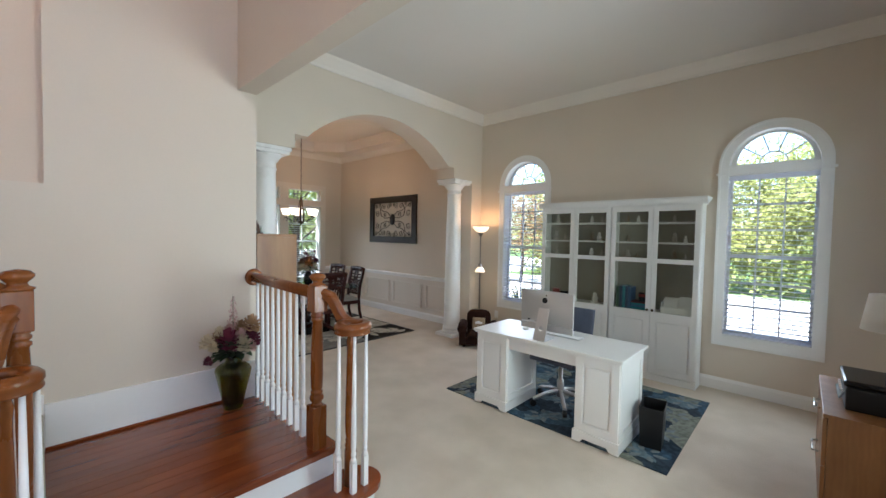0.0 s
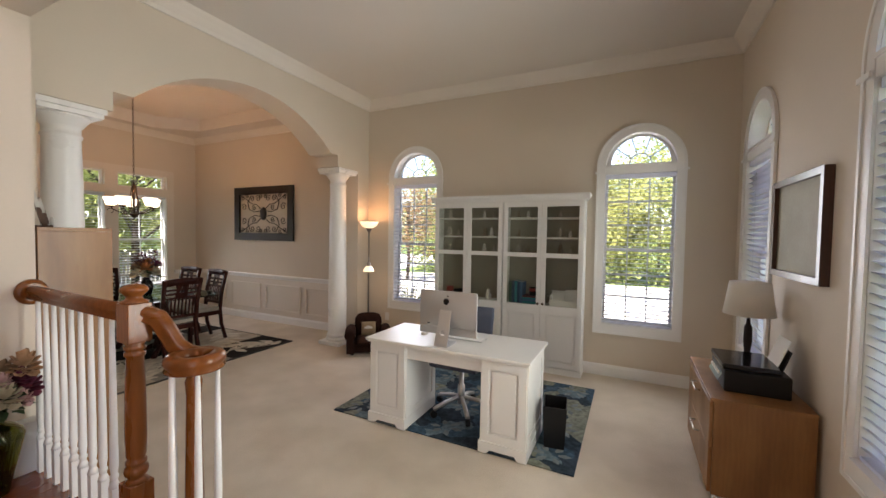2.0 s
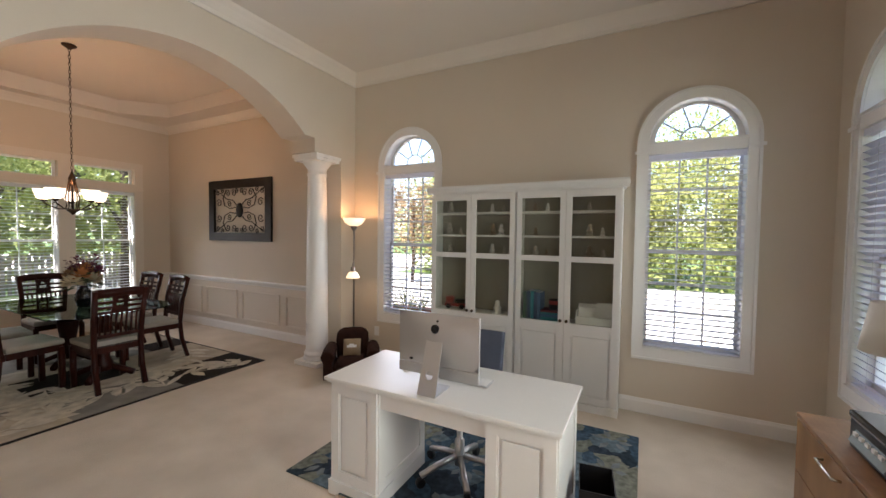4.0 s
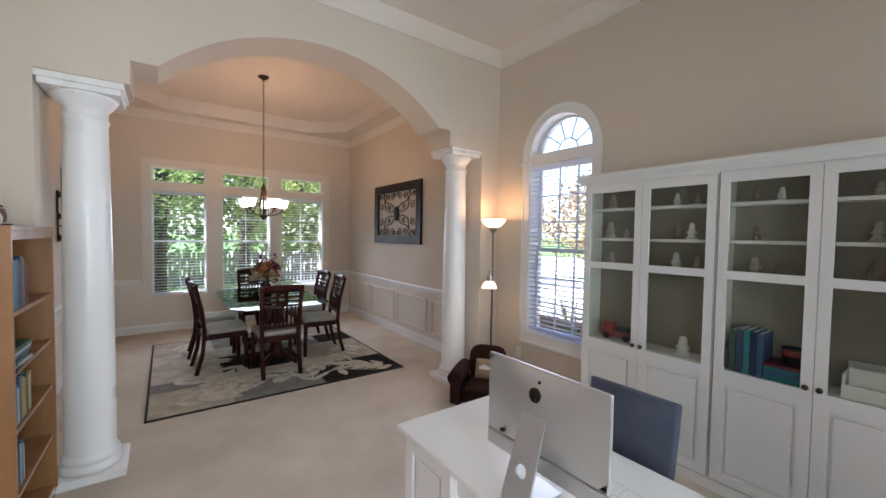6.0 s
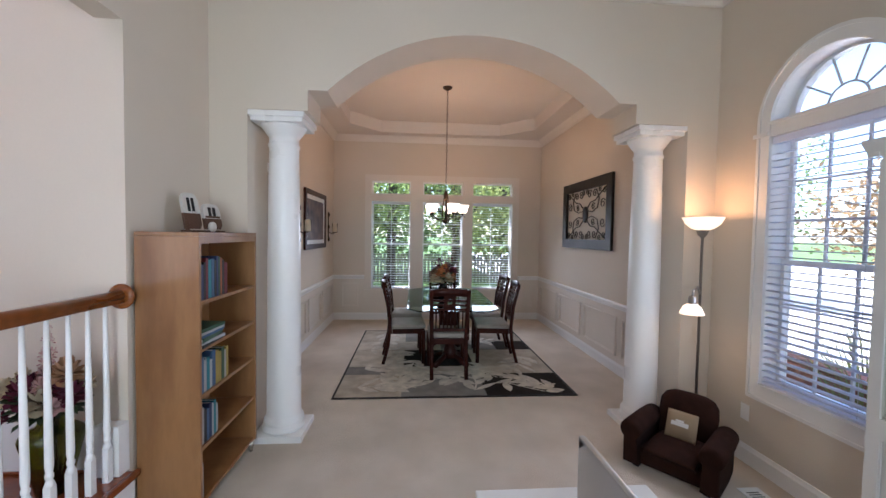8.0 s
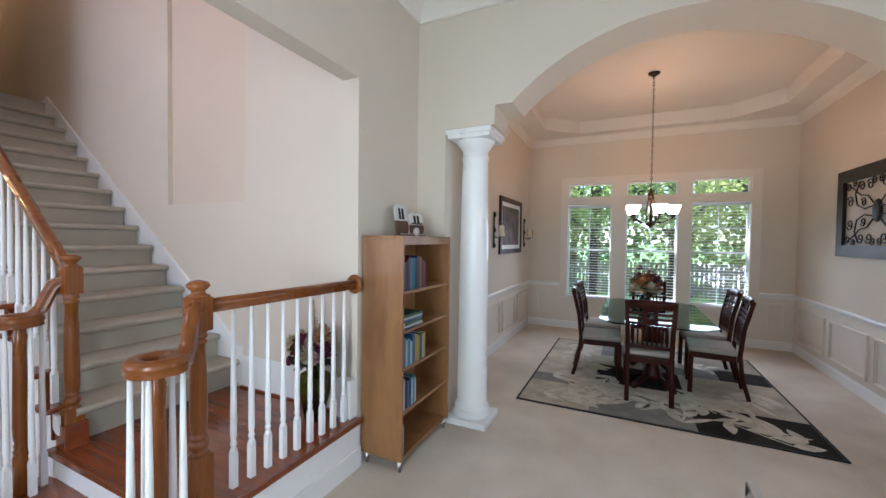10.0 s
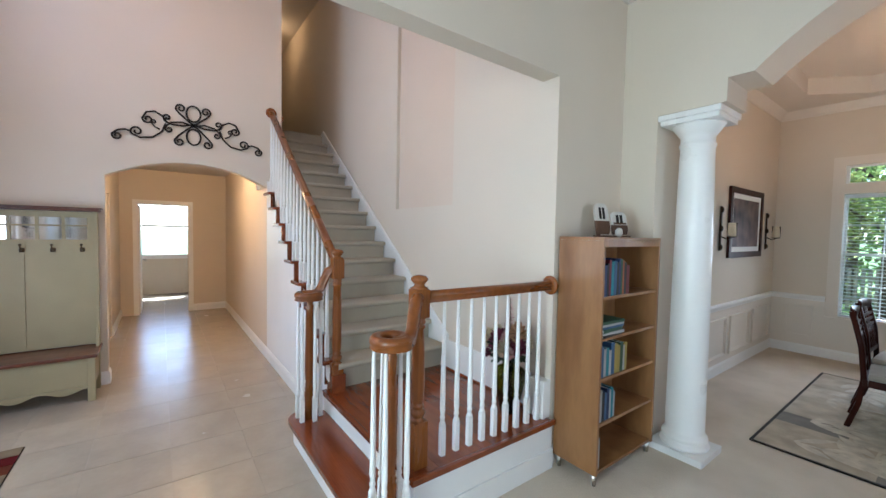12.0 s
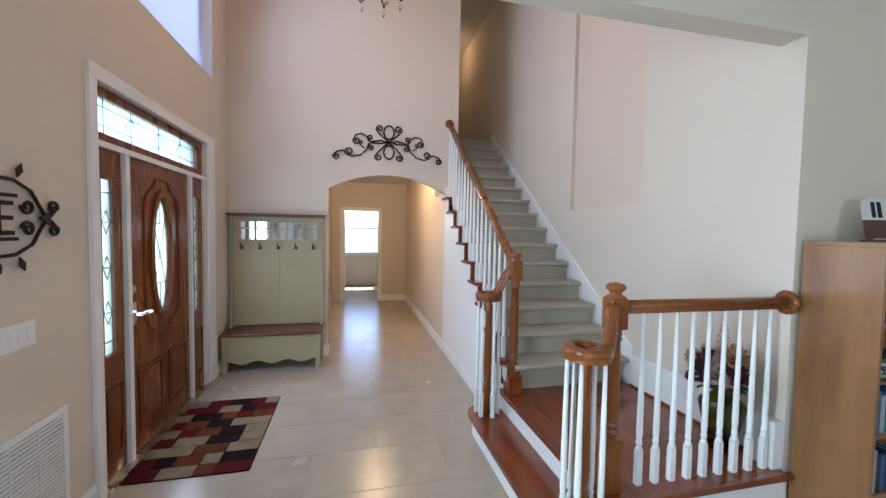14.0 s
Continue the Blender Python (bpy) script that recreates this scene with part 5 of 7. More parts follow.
ch = thing("office_chair", "slate blue swivel chair on silver five-star base at the desk", "chair", -1.39, 3.70, 0.012, 0)
bm = bmesh.new()
box(bm, -0.22, -0.22, 0.43, 0.22, 0.20, 0.50, bevel=0.03)
part("seat", bm, SLATE, ch)
bm = bmesh.new()
sect = [(-0.20, 0.0), (-0.19, 0.02), (0.19, 0.02), (0.20, 0.0), (0.18, -0.02), (-0.18, -0.02)]
sweep(bm, [(0, 0.20, 0.52), (0, 0.235, 0.66), (0, 0.26, 0.80), (0, 0.275, 0.90)], sect, up=(0, 1, 0))
part("backrest", bm, SLATE, ch)
part("back_bar", made(sweep, [(0, 0.05, 0.42), (0, 0.23, 0.43), (0, 0.25, 0.60)], ring(0.018, 8)), BLACKP, ch)
part("gas_lift", made(lathe, [(0.032, 0.08), (0.032, 0.24), (0.02, 0.25), (0.02, 0.42)], 16), ALU, ch)
for k in range(5):
    a = 2 * math.pi * k / 5 + 0.3
    leg = part("base_leg", made(sweep, [(0.02 * math.cos(a), 0.02 * math.sin(a), 0.14), (0.15 * math.cos(a), 0.15 * math.sin(a), 0.115), (0.27 * math.cos(a), 0.27 * math.sin(a), 0.075)], [(-0.018, -0.012), (0.018, -0.012), (0.014, 0.012), (-0.014, 0.012)]), ALU, ch, "silver metal leg")
    part("castor", made(lathe, [(0.026, -0.018), (0.03, -0.012), (0.03, 0.012), (0.026, 0.018)], 14), BLACKP, leg, at=pose(0.27 * math.cos(a), 0.27 * math.sin(a), 0.031, 90, 0, math.degrees(a)))

bn = thing("waste_bin", "black tapered plastic waste bin beside the desk", "bin", -0.56, 3.58, 0.012, 8)
bm = bmesh.new()
o = [(-0.085, -0.12), (0.085, -0.12), (0.085, 0.12), (-0.085, 0.12)]
lo = [bm.verts.new((x * 0.85, y * 0.85, 0)) for x, y in o]
hi = [bm.verts.new((x, y, 0.31)) for x, y in o]
hi2 = [bm.verts.new((x * 0.95, y * 0.96, 0.31)) for x, y in o]
lo2 = [bm.verts.new((x * 0.82, y * 0.82, 0.01)) for x, y in o]
bm.faces.new(lo[::-1]), bm.faces.new(lo2)
for i in range(4):
    j = (i + 1) % 4
    bm.faces.new((lo[i], lo[j], hi[j], hi[i])), bm.faces.new((hi[i], hi[j], hi2[j], hi2[i])), bm.faces.new((hi2[i], hi2[j], lo2[j], lo2[i]))
part("bucket", bm, BLACKP, bn)

# ---- office: file cabinet, printer, lamp, picture ----
fc = thing("file_cabinet", "honey birch two-drawer cabinet on short steel feet", "cabinet", 0.36, 3.27, 0)
FW, FD, FZ = 0.475, 0.86, 0.66
part("carcass", boxes((0.02, 0, 0.09, FW, FD, FZ - 0.022), bevel=0.003), BIRCH, fc)
part("top", boxes((0, -0.004, FZ - 0.022, FW, FD + 0.004, FZ), bevel=0.003), BIRCH, fc)
for z0, z1 in ((0.10, 0.36), (0.365, 0.63)):
    dr = part("drawer", boxes((0.0, 0.008, z0, 0.019, FD - 0.008, z1), bevel=0.003), BIRCH, fc)
    part("handle", made(sweep, [(0.0, FD / 2 - 0.09, z1 - 0.05), (-0.028, FD / 2 - 0.085, z1 - 0.05), (-0.028, FD / 2 + 0.085, z1 - 0.05), (0.0, FD / 2 + 0.09, z1 - 0.05)], ring(0.006, 8)), NICKEL, dr, "steel bar handle")
for fx in (0.05, FW - 0.05):
    for fy in (0.04, FD - 0.04):
        part("foot", made(lathe, [(0.018, 0), (0.026, 0.09)], 12), NICKEL, fc, at=pose(fx, fy, 0))

pr = thing("printer", "black multifunction printer with paper on the cabinet", "printer", 0.60, 3.62, FZ, 0)
bm = bmesh.new()
box(bm, -0.15, -0.20, 0.0, 0.17, 0.20, 0.13, bevel=0.012)
part("body", bm, BLACKP, pr)
part("scanner_lid", boxes((-0.16, -0.19, 0.131, 0.13, 0.19, 0.165), bevel=0.012), BLACKGLOSS, pr)
part("paper_tray", made(sheet, [(-0.13, 0), (0.13, 0), (0.12, 0.14), (-0.12, 0.14)], [], lambda u, v, w: (0.13 + v * 0.35 + w, u, 0.12 + v), 0.006), BLACKP, pr)
part("paper", made(sheet, [(-0.10, 0), (0.10, 0), (0.10, 0.19), (-0.10, 0.19)], [], lambda u, v, w: (0.115 + v * 0.35 + w, u, 0.13 + v), 0.003), PAPER, pr)
part("control_panel", made(sheet, rect(-0.14, 0, 0.14, 0.085), [], lambda u, v, w: (-0.175 + v * 0.5 + w, u, 0.045 + v), 0.01), material("grey_control_panel", (0.25, 0.30, 0.32), 0.25, 0, 0.1), pr, "grey tilted control panel")
part("buttons", boxes(*[(-0.166 + 0.0, -0.10 + k * 0.05, 0.075, -0.156, -0.075 + k * 0.05, 0.09) for k in range(5)]), PAPER, pr)

LAMPSHADE = translucent("off_white_lampshade", (0.88, 0.84, 0.77), (0.88, 0.84, 0.77), 0.45, 0.02, 6.0)
tl = thing("table_lamp", "unlit table lamp with off-white shade and dark base", "lamp", 0.68, 3.98, FZ)
part("base", made(lathe, [(0.07, 0), (0.075, 0.012), (0.05, 0.025), (0.022, 0.045), (0.018, 0.08), (0.024, 0.10), (0.018, 0.13), (0.026, 0.20), (0.024, 0.30), (0.012, 0.33), (0.01, 0.40)], 20), IRON, tl)
part("shade", made(lathe, [(0.150, 0.39), (0.152, 0.39), (0.118, 0.62), (0.115, 0.62), (0.146, 0.392)], 32, cap=False), LAMPSHADE, tl)

WALNUT = wood("dark_walnut_frame", (0.085, 0.028, 0.014), (0.05, 0.016, 0.009), 0.3, 0.4, (4, 4, 0.8))
pc = thing("framed_picture", "dark wooden frame with pale picture behind glass", "picture", XE - 0.001, 3.70, 1.335)
bm = bmesh.new()
sheet(bm, rect(-0.40, 0, 0.40, 0.64), [rect(-0.36, 0.04, 0.36, 0.60)], lambda u, v, w: (-0.045 + w, u, v), 0.045)
part("frame", bm, WALNUT, pc)
part("print", boxes((-0.02, -0.36, 0.04, -0.012, 0.36, 0.60)), material("pale_print", (0.33, 0.30, 0.21), 0.5, 0, 0.08, 3, spec=0.12), pc, "pale faded print")

# ---- office: child's armchair and floor lamp ----
ac = thing("armchair", "small dark brown plush child's armchair", "armchair", -3.24, 4.80, 0, 38)
ac.scale = (1.0, 1.0, 0.92)
bm = bmesh.new()
box(bm, -0.20, -0.21, 0.03, 0.20, 0.17, 0.15, bevel=0.02)
part("base", bm, DARKBROWN, ac)
bm = bmesh.new()
sweep(bm, [(0, -0.245, 0.155), (0, -0.235, 0.165), (0, -0.20, 0.18), (0, -0.05, 0.19), (0, 0.12, 0.175)], [(-0.155, -0.03), (-0.15, 0.012), (-0.12, 0.034), (-0.05, 0.042), (0.05, 0.042), (0.12, 0.034), (0.15, 0.012), (0.155, -0.03)])
part("seat", bm, DARKBROWN, ac)
ROLL = [(0.070 * math.cos(a) + 0.012, 0.285 + 0.072 * math.sin(a)) for a in [radians(-50 + 280 * i / 15) for i in range(16)]]
for s in (-1, 1):
    bm = bmesh.new()
    path = [(s * 0.225, -0.262, 0.0), (s * 0.225, -0.256, 0.0), (s * 0.225, -0.245, 0.0), (s * 0.225, 0.02, 0.0), (s * 0.22, 0.17, 0.0)]
    sec = [(s * (u if abs(u) > 0 else 0), v) for u, v in ([(0.055, 0.03)] + ROLL + [(-0.045, 0.03)])]
    rings = []
    for k, p in enumerate(path):
        f = (0.86, 0.95, 1.0, 1.0, 0.96)[k]
        rings.append([bm.verts.new((p[0] + u * f, p[1], 0.20 + (v - 0.20) * f)) for u, v in sec])
    for r0, r1 in zip(rings, rings[1:]):
        for i in range(len(sec)):
            fc_ = bm.faces.new((r0[i], r0[(i + 1) % len(sec)], r1[(i + 1) % len(sec)], r1[i]))
            fc_.smooth = True
    bm.faces.new(rings[0])
    bm.faces.new(rings[-1][::-1])
    bmesh.ops.recalc_face_normals(bm, faces=bm.faces[:])
    part("arm", bm, DARKBROWN, ac)
bm = bmesh.new()
rings = []
for z, hw, yc, d in ((0.05, 0.17, 0.13, 0.06), (0.25, 0.175, 0.145, 0.065), (0.36, 0.185, 0.165, 0.066), (0.44, 0.18, 0.18, 0.062), (0.485, 0.155, 0.19, 0.052), (0.508, 0.11, 0.195, 0.034), (0.516, 0.05, 0.197, 0.012)):
    rings.append([bm.verts.new((hw * math.copysign(abs(math.cos(a)) ** 0.5, math.cos(a)), yc + d * math.copysign(abs(math.sin(a)) ** 0.7, math.sin(a)), z)) for a in [2 * math.pi * i / 24 for i in range(24)]])
for r0, r1 in zip(rings, rings[1:]):
    for i in range(24):
        bm.faces.new((r0[i], r0[(i + 1) % 24], r1[(i + 1) % 24], r1[i])).smooth = True
bm.faces.new(rings[-1])
bm.faces.new(rings[0][::-1])
part("backrest", bm, DARKBROWN, ac)
for s in (-1, 1):
    for fy in (-0.19, 0.12):
        part("foot", boxes((s * 0.21 - 0.02, fy - 0.02, 0, s * 0.21 + 0.02, fy + 0.02, 0.03)), BLACKP, ac)
cu = thing("cushion", "small beige cushion with stitched motif on the armchair", "cushion", -3.235, 4.795, 0.205, 38)
bm = bmesh.new()
bmesh.ops.create_grid(bm, x_segments=10, y_segments=10, size=0.095)
low = bmesh.ops.duplicate(bm, geom=bm.verts[:] + bm.edges[:] + bm.faces[:])["geom"]
for v in bm.verts:
    k = (1 - (v.co.x / 0.095) ** 4) * (1 - (v.co.y / 0.095) ** 4)
    v.co.z = 0.03 * k * (-1 if v in set(low) else 1) + (0.001 if v not in set(low) else 0)
part("cover", bm, material("beige_linen", (0.31, 0.22, 0.13), 0.9, 0, 0.08, 8, 200, 0.4, 0.002), cu, at=pose(0, 0.02, 0.085, 68, 0, 0))
part("motif", boxes((-0.055, -0.005, 0, 0.05, 0.022, 0.004), (-0.03, 0.023, 0, 0.02, 0.035, 0.0035)), CHINA, cu, at=pose(0, -0.013, 0.098, 68, 0, 0))

fl = thing("floor_lamp", "lit torchiere floor lamp with glass bowl and reading light", "lamp", -3.45, 5.07, 0)
STEEL = material("brushed_lamp_steel", (0.33, 0.30, 0.27), 0.35, 0.9, 0.04)
BOWL = shining("lit_frosted_glass", (1.0, 0.68, 0.38), 0.34)
part("base", made(lathe, [(0.13, 0), (0.13, 0.012), (0.03, 0.03), (0.012, 0.04)], 28), STEEL, fl)
part("pole", made(lathe, [(0.010, 0.03), (0.010, 1.60), (0.03, 1.62), (0.045, 1.66), (0.05, 1.665)], 14), STEEL, fl)
part("bowl", made(lathe, [(0.04, 1.655), (0.075, 1.67), (0.11, 1.70), (0.135, 1.75), (0.131, 1.75), (0.105, 1.705), (0.07, 1.678), (0.03, 1.665)], 28, cap=False), BOWL, fl, "glowing frosted glass bowl")
arm = part("reading_arm", made(sweep, [(0, 0, 1.18), (0.05, -0.06, 1.24), (0.10, -0.13, 1.22), (0.11, -0.145, 1.18)], ring(0.008, 8)), STEEL, fl)
part("reading_cap", made(lathe, [(0.018, 0.0), (0.026, -0.01), (0.026, -0.05), (0.034, -0.06)], 16), STEEL, fl, at=pose(0.11, -0.145, 1.185))
part("reading_shade", made(lathe, [(0.03, 0), (0.055, -0.02), (0.074, -0.06), (0.078, -0.075), (0.075, -0.075), (0.05, -0.022), (0.025, -0.004)], 22, cap=False), BOWL, fl, "glowing frosted glass shade", at=pose(0.11, -0.145, 1.13))
glow("torchiere_bulb", -3.45, 5.07, 1.74, 0.85, (1.0, 0.52, 0.22), 0.04)
glow("reading_bulb", -3.34, 4.925, 1.075, 0.28, (1.0, 0.66, 0.36), 0.03)

vn = thing("floor_vent", "white slotted floor register in the carpet", "vent", -2.84, 5.08, 0, 0)
part("frame", made(sheet, rect(-0.16, -0.07, 0.16, 0.07), [rect(-0.135, -0.045, 0.135, 0.045)], lambda u, v, w: (u, v, 0.002 + w), 0.008), TRIM, vn)
# no hole below: a flat black sheet paints the dark of the duct
part("pit", boxes((-0.135, -0.045, 0.001, 0.135, 0.045, 0.003)), BLACKP, vn)
for k in range(13):
    part("louvre", boxes((-0.132 + k * 0.0215, -0.045, 0.004, -0.124 + k * 0.0215, 0.045, 0.009)), TRIM, vn)
ol = thing("wall_outlet", "white double socket low on the wall", "socket", -3.30, YN - 0.006, 0.30)
part("plate", boxes((-0.035, 0, 0, 0.035, 0.0055, 0.115), bevel=0.002), TRIM, ol)
part("sockets", boxes((-0.016, -0.002, 0.018, 0.016, 0.0, 0.048), (-0.016, -0.002, 0.066, 0.016, 0.0, 0.096)), PAPER, ol)

# ---- office: birch shelf by the stairs ----
bs = thing("bookshelf", "honey birch five-tier bookshelf half filled with books", "bookshelf", -3.62, 1.482, 0)
BW, BD, BZ = 0.74, 0.325, 1.585
part("side", boxes((0, 0, 0.08, 0.022, BD, BZ - 0.022), bevel=0.002), BIRCH, bs)
part("side", boxes((BW - 0.022, 0, 0.08, BW, BD, BZ - 0.022), bevel=0.002), BIRCH, bs)
part("top", boxes((0, 0, BZ - 0.0215, BW, BD, BZ), bevel=0.002), BIRCH, bs)
part("back", boxes((0.022, 0.001, 0.09, BW - 0.022, 0.008, BZ - 0.022)), BIRCH, bs)
TIERS = [0.10, 0.40, 0.69, 0.95, 1.21]
for z in TIERS:
    part("shelf", boxes((0.0225, 0.009, z - 0.02, BW - 0.0225, BD - 0.012, z), bevel=0.001), BIRCH, bs)
part("front_rail", boxes((0.0225, BD - 0.02, BZ - 0.06, BW - 0.0225, BD - 0.002, BZ - 0.0225)), BIRCH, bs)
for fx in (0.03, BW - 0.03):
    for fy in (0.03, BD - 0.03):
        part("foot", made(lathe, [(0.014, 0), (0.026, 0.08)], 8), NICKEL, bs, at=pose(fx, fy, 0))
random.seed(12)


def shelf_row(z, x_from, count, hmin, hmax, cols):
    x = x_from
    for k in range(count):
        th, h = random.uniform(0.018, 0.04), random.uniform(hmin, hmax)
        # spines to the room (+y)
        book(x - th / 2, 1.482 + 0.30, z, th, h, 0.17, BOOKC[cols[k % len(cols)]], rz=180)
        x -= th + 0.002


X0 = -2.88 - 0.03
shelf_row(TIERS[4], X0, 12, 0.19, 0.24, [3, 0, 3, 7, 1, 8, 3, 0, 2, 4, 3, 7])
z = TIERS[3]
for k, c in enumerate((3, 6, 2, 8, 6, 2)):
    th = random.uniform(0.012, 0.022)
    book(X0 - 0.13, 1.80, z, th, 0.24, 0.18, BOOKC[c], rz=180 + random.uniform(-4, 4), flat=True)
    z += th + 0.001
shelf_row(TIERS[2], X0, 11, 0.16, 0.21, [3, 8, 6, 1, 6, 8, 5, 5, 2, 6, 5])
shelf_row(TIERS[1], X0, 8, 0.15, 0.22, [6, 6, 3, 8, 0, 6, 1, 6])
shelf_row(TIERS[0], X0, 2, 0.18, 0.22, [7, 6])

cv = thing("camper_ornament", "wooden camper-shaped ornament with silver and brown panels", "ornament", -3.27, 1.64, BZ, 164)
cv.scale = (0.88, 0.9, 0.95)
CREAM = material("cream_silver_panel", (0.62, 0.60, 0.56), 0.35, 0.1, 0.06)
BROWN = material("brown_wood_panel", (0.10, 0.05, 0.03), 0.5, 0, 0.1)
for px, hh, ww, py in ((-0.085, 0.25, 0.135, 0.0), (0.065, 0.19, 0.155, -0.022)):
    place_ = lambda u, v, w, py=py: (u, py + w + v * 0.22, v)
    low_ = [(px - ww / 2, 0.02), (px + ww / 2 - 0.02, 0.02), (px + ww / 2, 0.05), (px + ww / 2, hh * 0.48), (px - ww / 2, hh * 0.48)]
    part("lower_panel", made(sheet, low_, [], place_, 0.02), BROWN, cv)
    for k in range(4):
        z = 0.035 + k * 0.02
        part("plank", made(sheet, rect(px - ww * 0.42, z, px + ww * 0.42, z + 0.014), [], lambda u, v, w, py=py: (u, py - 0.003 + w + v * 0.22, v), 0.003), BROWN, cv)
    top = [(px + ww / 2, hh * 0.485), *[(px + ww / 2 * math.copysign(abs(math.cos(a)) ** 0.6, math.cos(a)), hh * 0.66 + hh * 0.34 * math.sin(a) ** 0.8) for a in [math.pi * i / 14 for i in range(15)]], (px - ww / 2, hh * 0.485)]
    hole = rect(px - ww * 0.22, hh * 0.53, px + ww * 0.26, hh * 0.88)
    part("upper_panel", made(sheet, top, [hole], place_, 0.02), CREAM, cv)
    part("window", made(sheet, hole, [], lambda u, v, w, py=py: (u, py + w + 0.006 + v * 0.22, v), 0.008), BLACKP, cv)
    part("window_bar", made(sheet, rect(px + ww * 0.02 - 0.003, hh * 0.53, px + ww * 0.02 + 0.003, hh * 0.88), [], lambda u, v, w, py=py: (u, py + w + 0.001 + v * 0.22, v), 0.004), CREAM, cv)
part("wheel", made(lathe, [(0.034, 0.0), (0.034, 0.012), (0.026, 0.018), (0.01, 0.02)], 20), CREAM, cv, at=pose(0.03, -0.022, 0.035, 90, 0, 0))
part("leg", boxes((-0.15, -0.005, 0.0, -0.135, 0.02, 0.03)), BROWN, cv)
part("base", boxes((-0.155, -0.03, 0.0, 0.15, 0.05, 0.012)), BROWN, cv)

# ---- dining room ----
MAHOG = wood("dark_mahogany", (0.046, 0.010, 0.006), (0.022, 0.005, 0.0035), 0.36, 0.03, (4, 4, 0.8))
MAHOG.node_tree.nodes["Principled BSDF"].inputs["Specular IOR Level"].default_value = 0.14
SEATF = material("grey_beige_seat_fabric", (0.36, 0.32, 0.27), 0.95, 0, 0.06, 8, 300, 0.4, 0.002)
TABGLASS = glass("green_tinted_table_glass", (0.14, 0.27, 0.21), 0.0, 1.12)
DINRUG = pattern("patchwork_leaf_rug", [(0.44, 0.40, 0.33), (0.24, 0.23, 0.22), (0.37, 0.34, 0.29), (0.50, 0.45, 0.37), (0.075, 0.07, 0.065), (0.34, 0.32, 0.28), (0.46, 0.41, 0.34)], 1.5, 0.16, metric="CHEBYCHEV")
YARN = material("cream_rug_yarn", (0.66, 0.60, 0.49), 0.95, 0, 0.15, 10, 200, 0.4, 0.003)
YARN2 = material("charcoal_rug_yarn", (0.035, 0.032, 0.03), 0.95, 0, 0.15, 10, 200, 0.4, 0.003)
RX0, RX1, RY0, RY1 = -7.05, -4.44, 2.17, 4.60
dr = thing("rug", "grey, beige and black patchwork leaf rug under the dining table", "rug", (RX0 + RX1) / 2, (RY0 + RY1) / 2, 0)
rw, rh = (RX1 - RX0) / 2, (RY1 - RY0) / 2
part("rug_body", boxes((-rw, -rh, 0.001, rw, rh, 0.010)), DINRUG, dr)
part("border", boxes((-rw, -rh, 0.0005, -rw + 0.02, rh, 0.0115), (rw - 0.02, -rh, 0.0005, rw, rh, 0.0115), (-rw + 0.02, -rh, 0.0005, rw - 0.02, -rh + 0.02, 0.0115), (-rw + 0.02, rh - 0.02, 0.0005, rw - 0.02, rh, 0.0115)), YARN2, dr)
TONES = [material(n, c, 0.96, 0, 0.14, 5, 240, 0.5, 0.003, spec=0.1) for n, c in (("beige_rug_patch", (0.52, 0.45, 0.35)), ("grey_rug_patch", (0.26, 0.245, 0.22)), ("taupe_rug_patch", (0.38, 0.33, 0.26)), ("black_rug_patch", (0.028, 0.023, 0.02)), ("pale_rug_patch", (0.60, 0.53, 0.42)))]
XC = [-rw + 0.021, -rw + 0.66, -0.22, 0.43, rw - 0.62, rw - 0.021]
YC = [[-rh + 0.021, -0.55, 0.30, rh - 0.021], [-rh + 0.021, -0.75, -0.05, 0.72, rh - 0.021]]
random.seed(4)
for i in range(5):
    ys = YC[i % 2]
    for j in range(len(ys) - 1):
        k = 3 if (i, j) in ((4, 2), (1, 3), (2, 1)) else (0, 1, 2, 4, 0, 1, 4, 2)[(i * 3 + j * 5) % 8]
        part("patch", boxes((XC[i] + 0.001, ys[j] + 0.001, 0.0102, XC[i + 1] - 0.001, ys[j + 1] - 0.001, 0.0108)), TONES[k], dr)
bm = bmesh.new()
random.seed(21)


def leaf(bm, x, y, a, l, w, z):
    pts = [(0, 0), (0.25 * l, 0.38 * w), (0.55 * l, 0.5 * w), (0.82 * l, 0.3 * w), (l, 0.02 * w), (0.8 * l, -0.22 * w), (0.5 * l, -0.42 * w), (0.2 * l, -0.3 * w)]
    c, s = math.cos(a), math.sin(a)
    vs = [bm.verts.new((x + px * c - py * s, y + px * s + py * c, z)) for px, py in pts]
    if all(abs(v.co.x) < rw - 0.03 and abs(v.co.y) < rh - 0.03 for v in vs):
        bm.faces.new(vs)


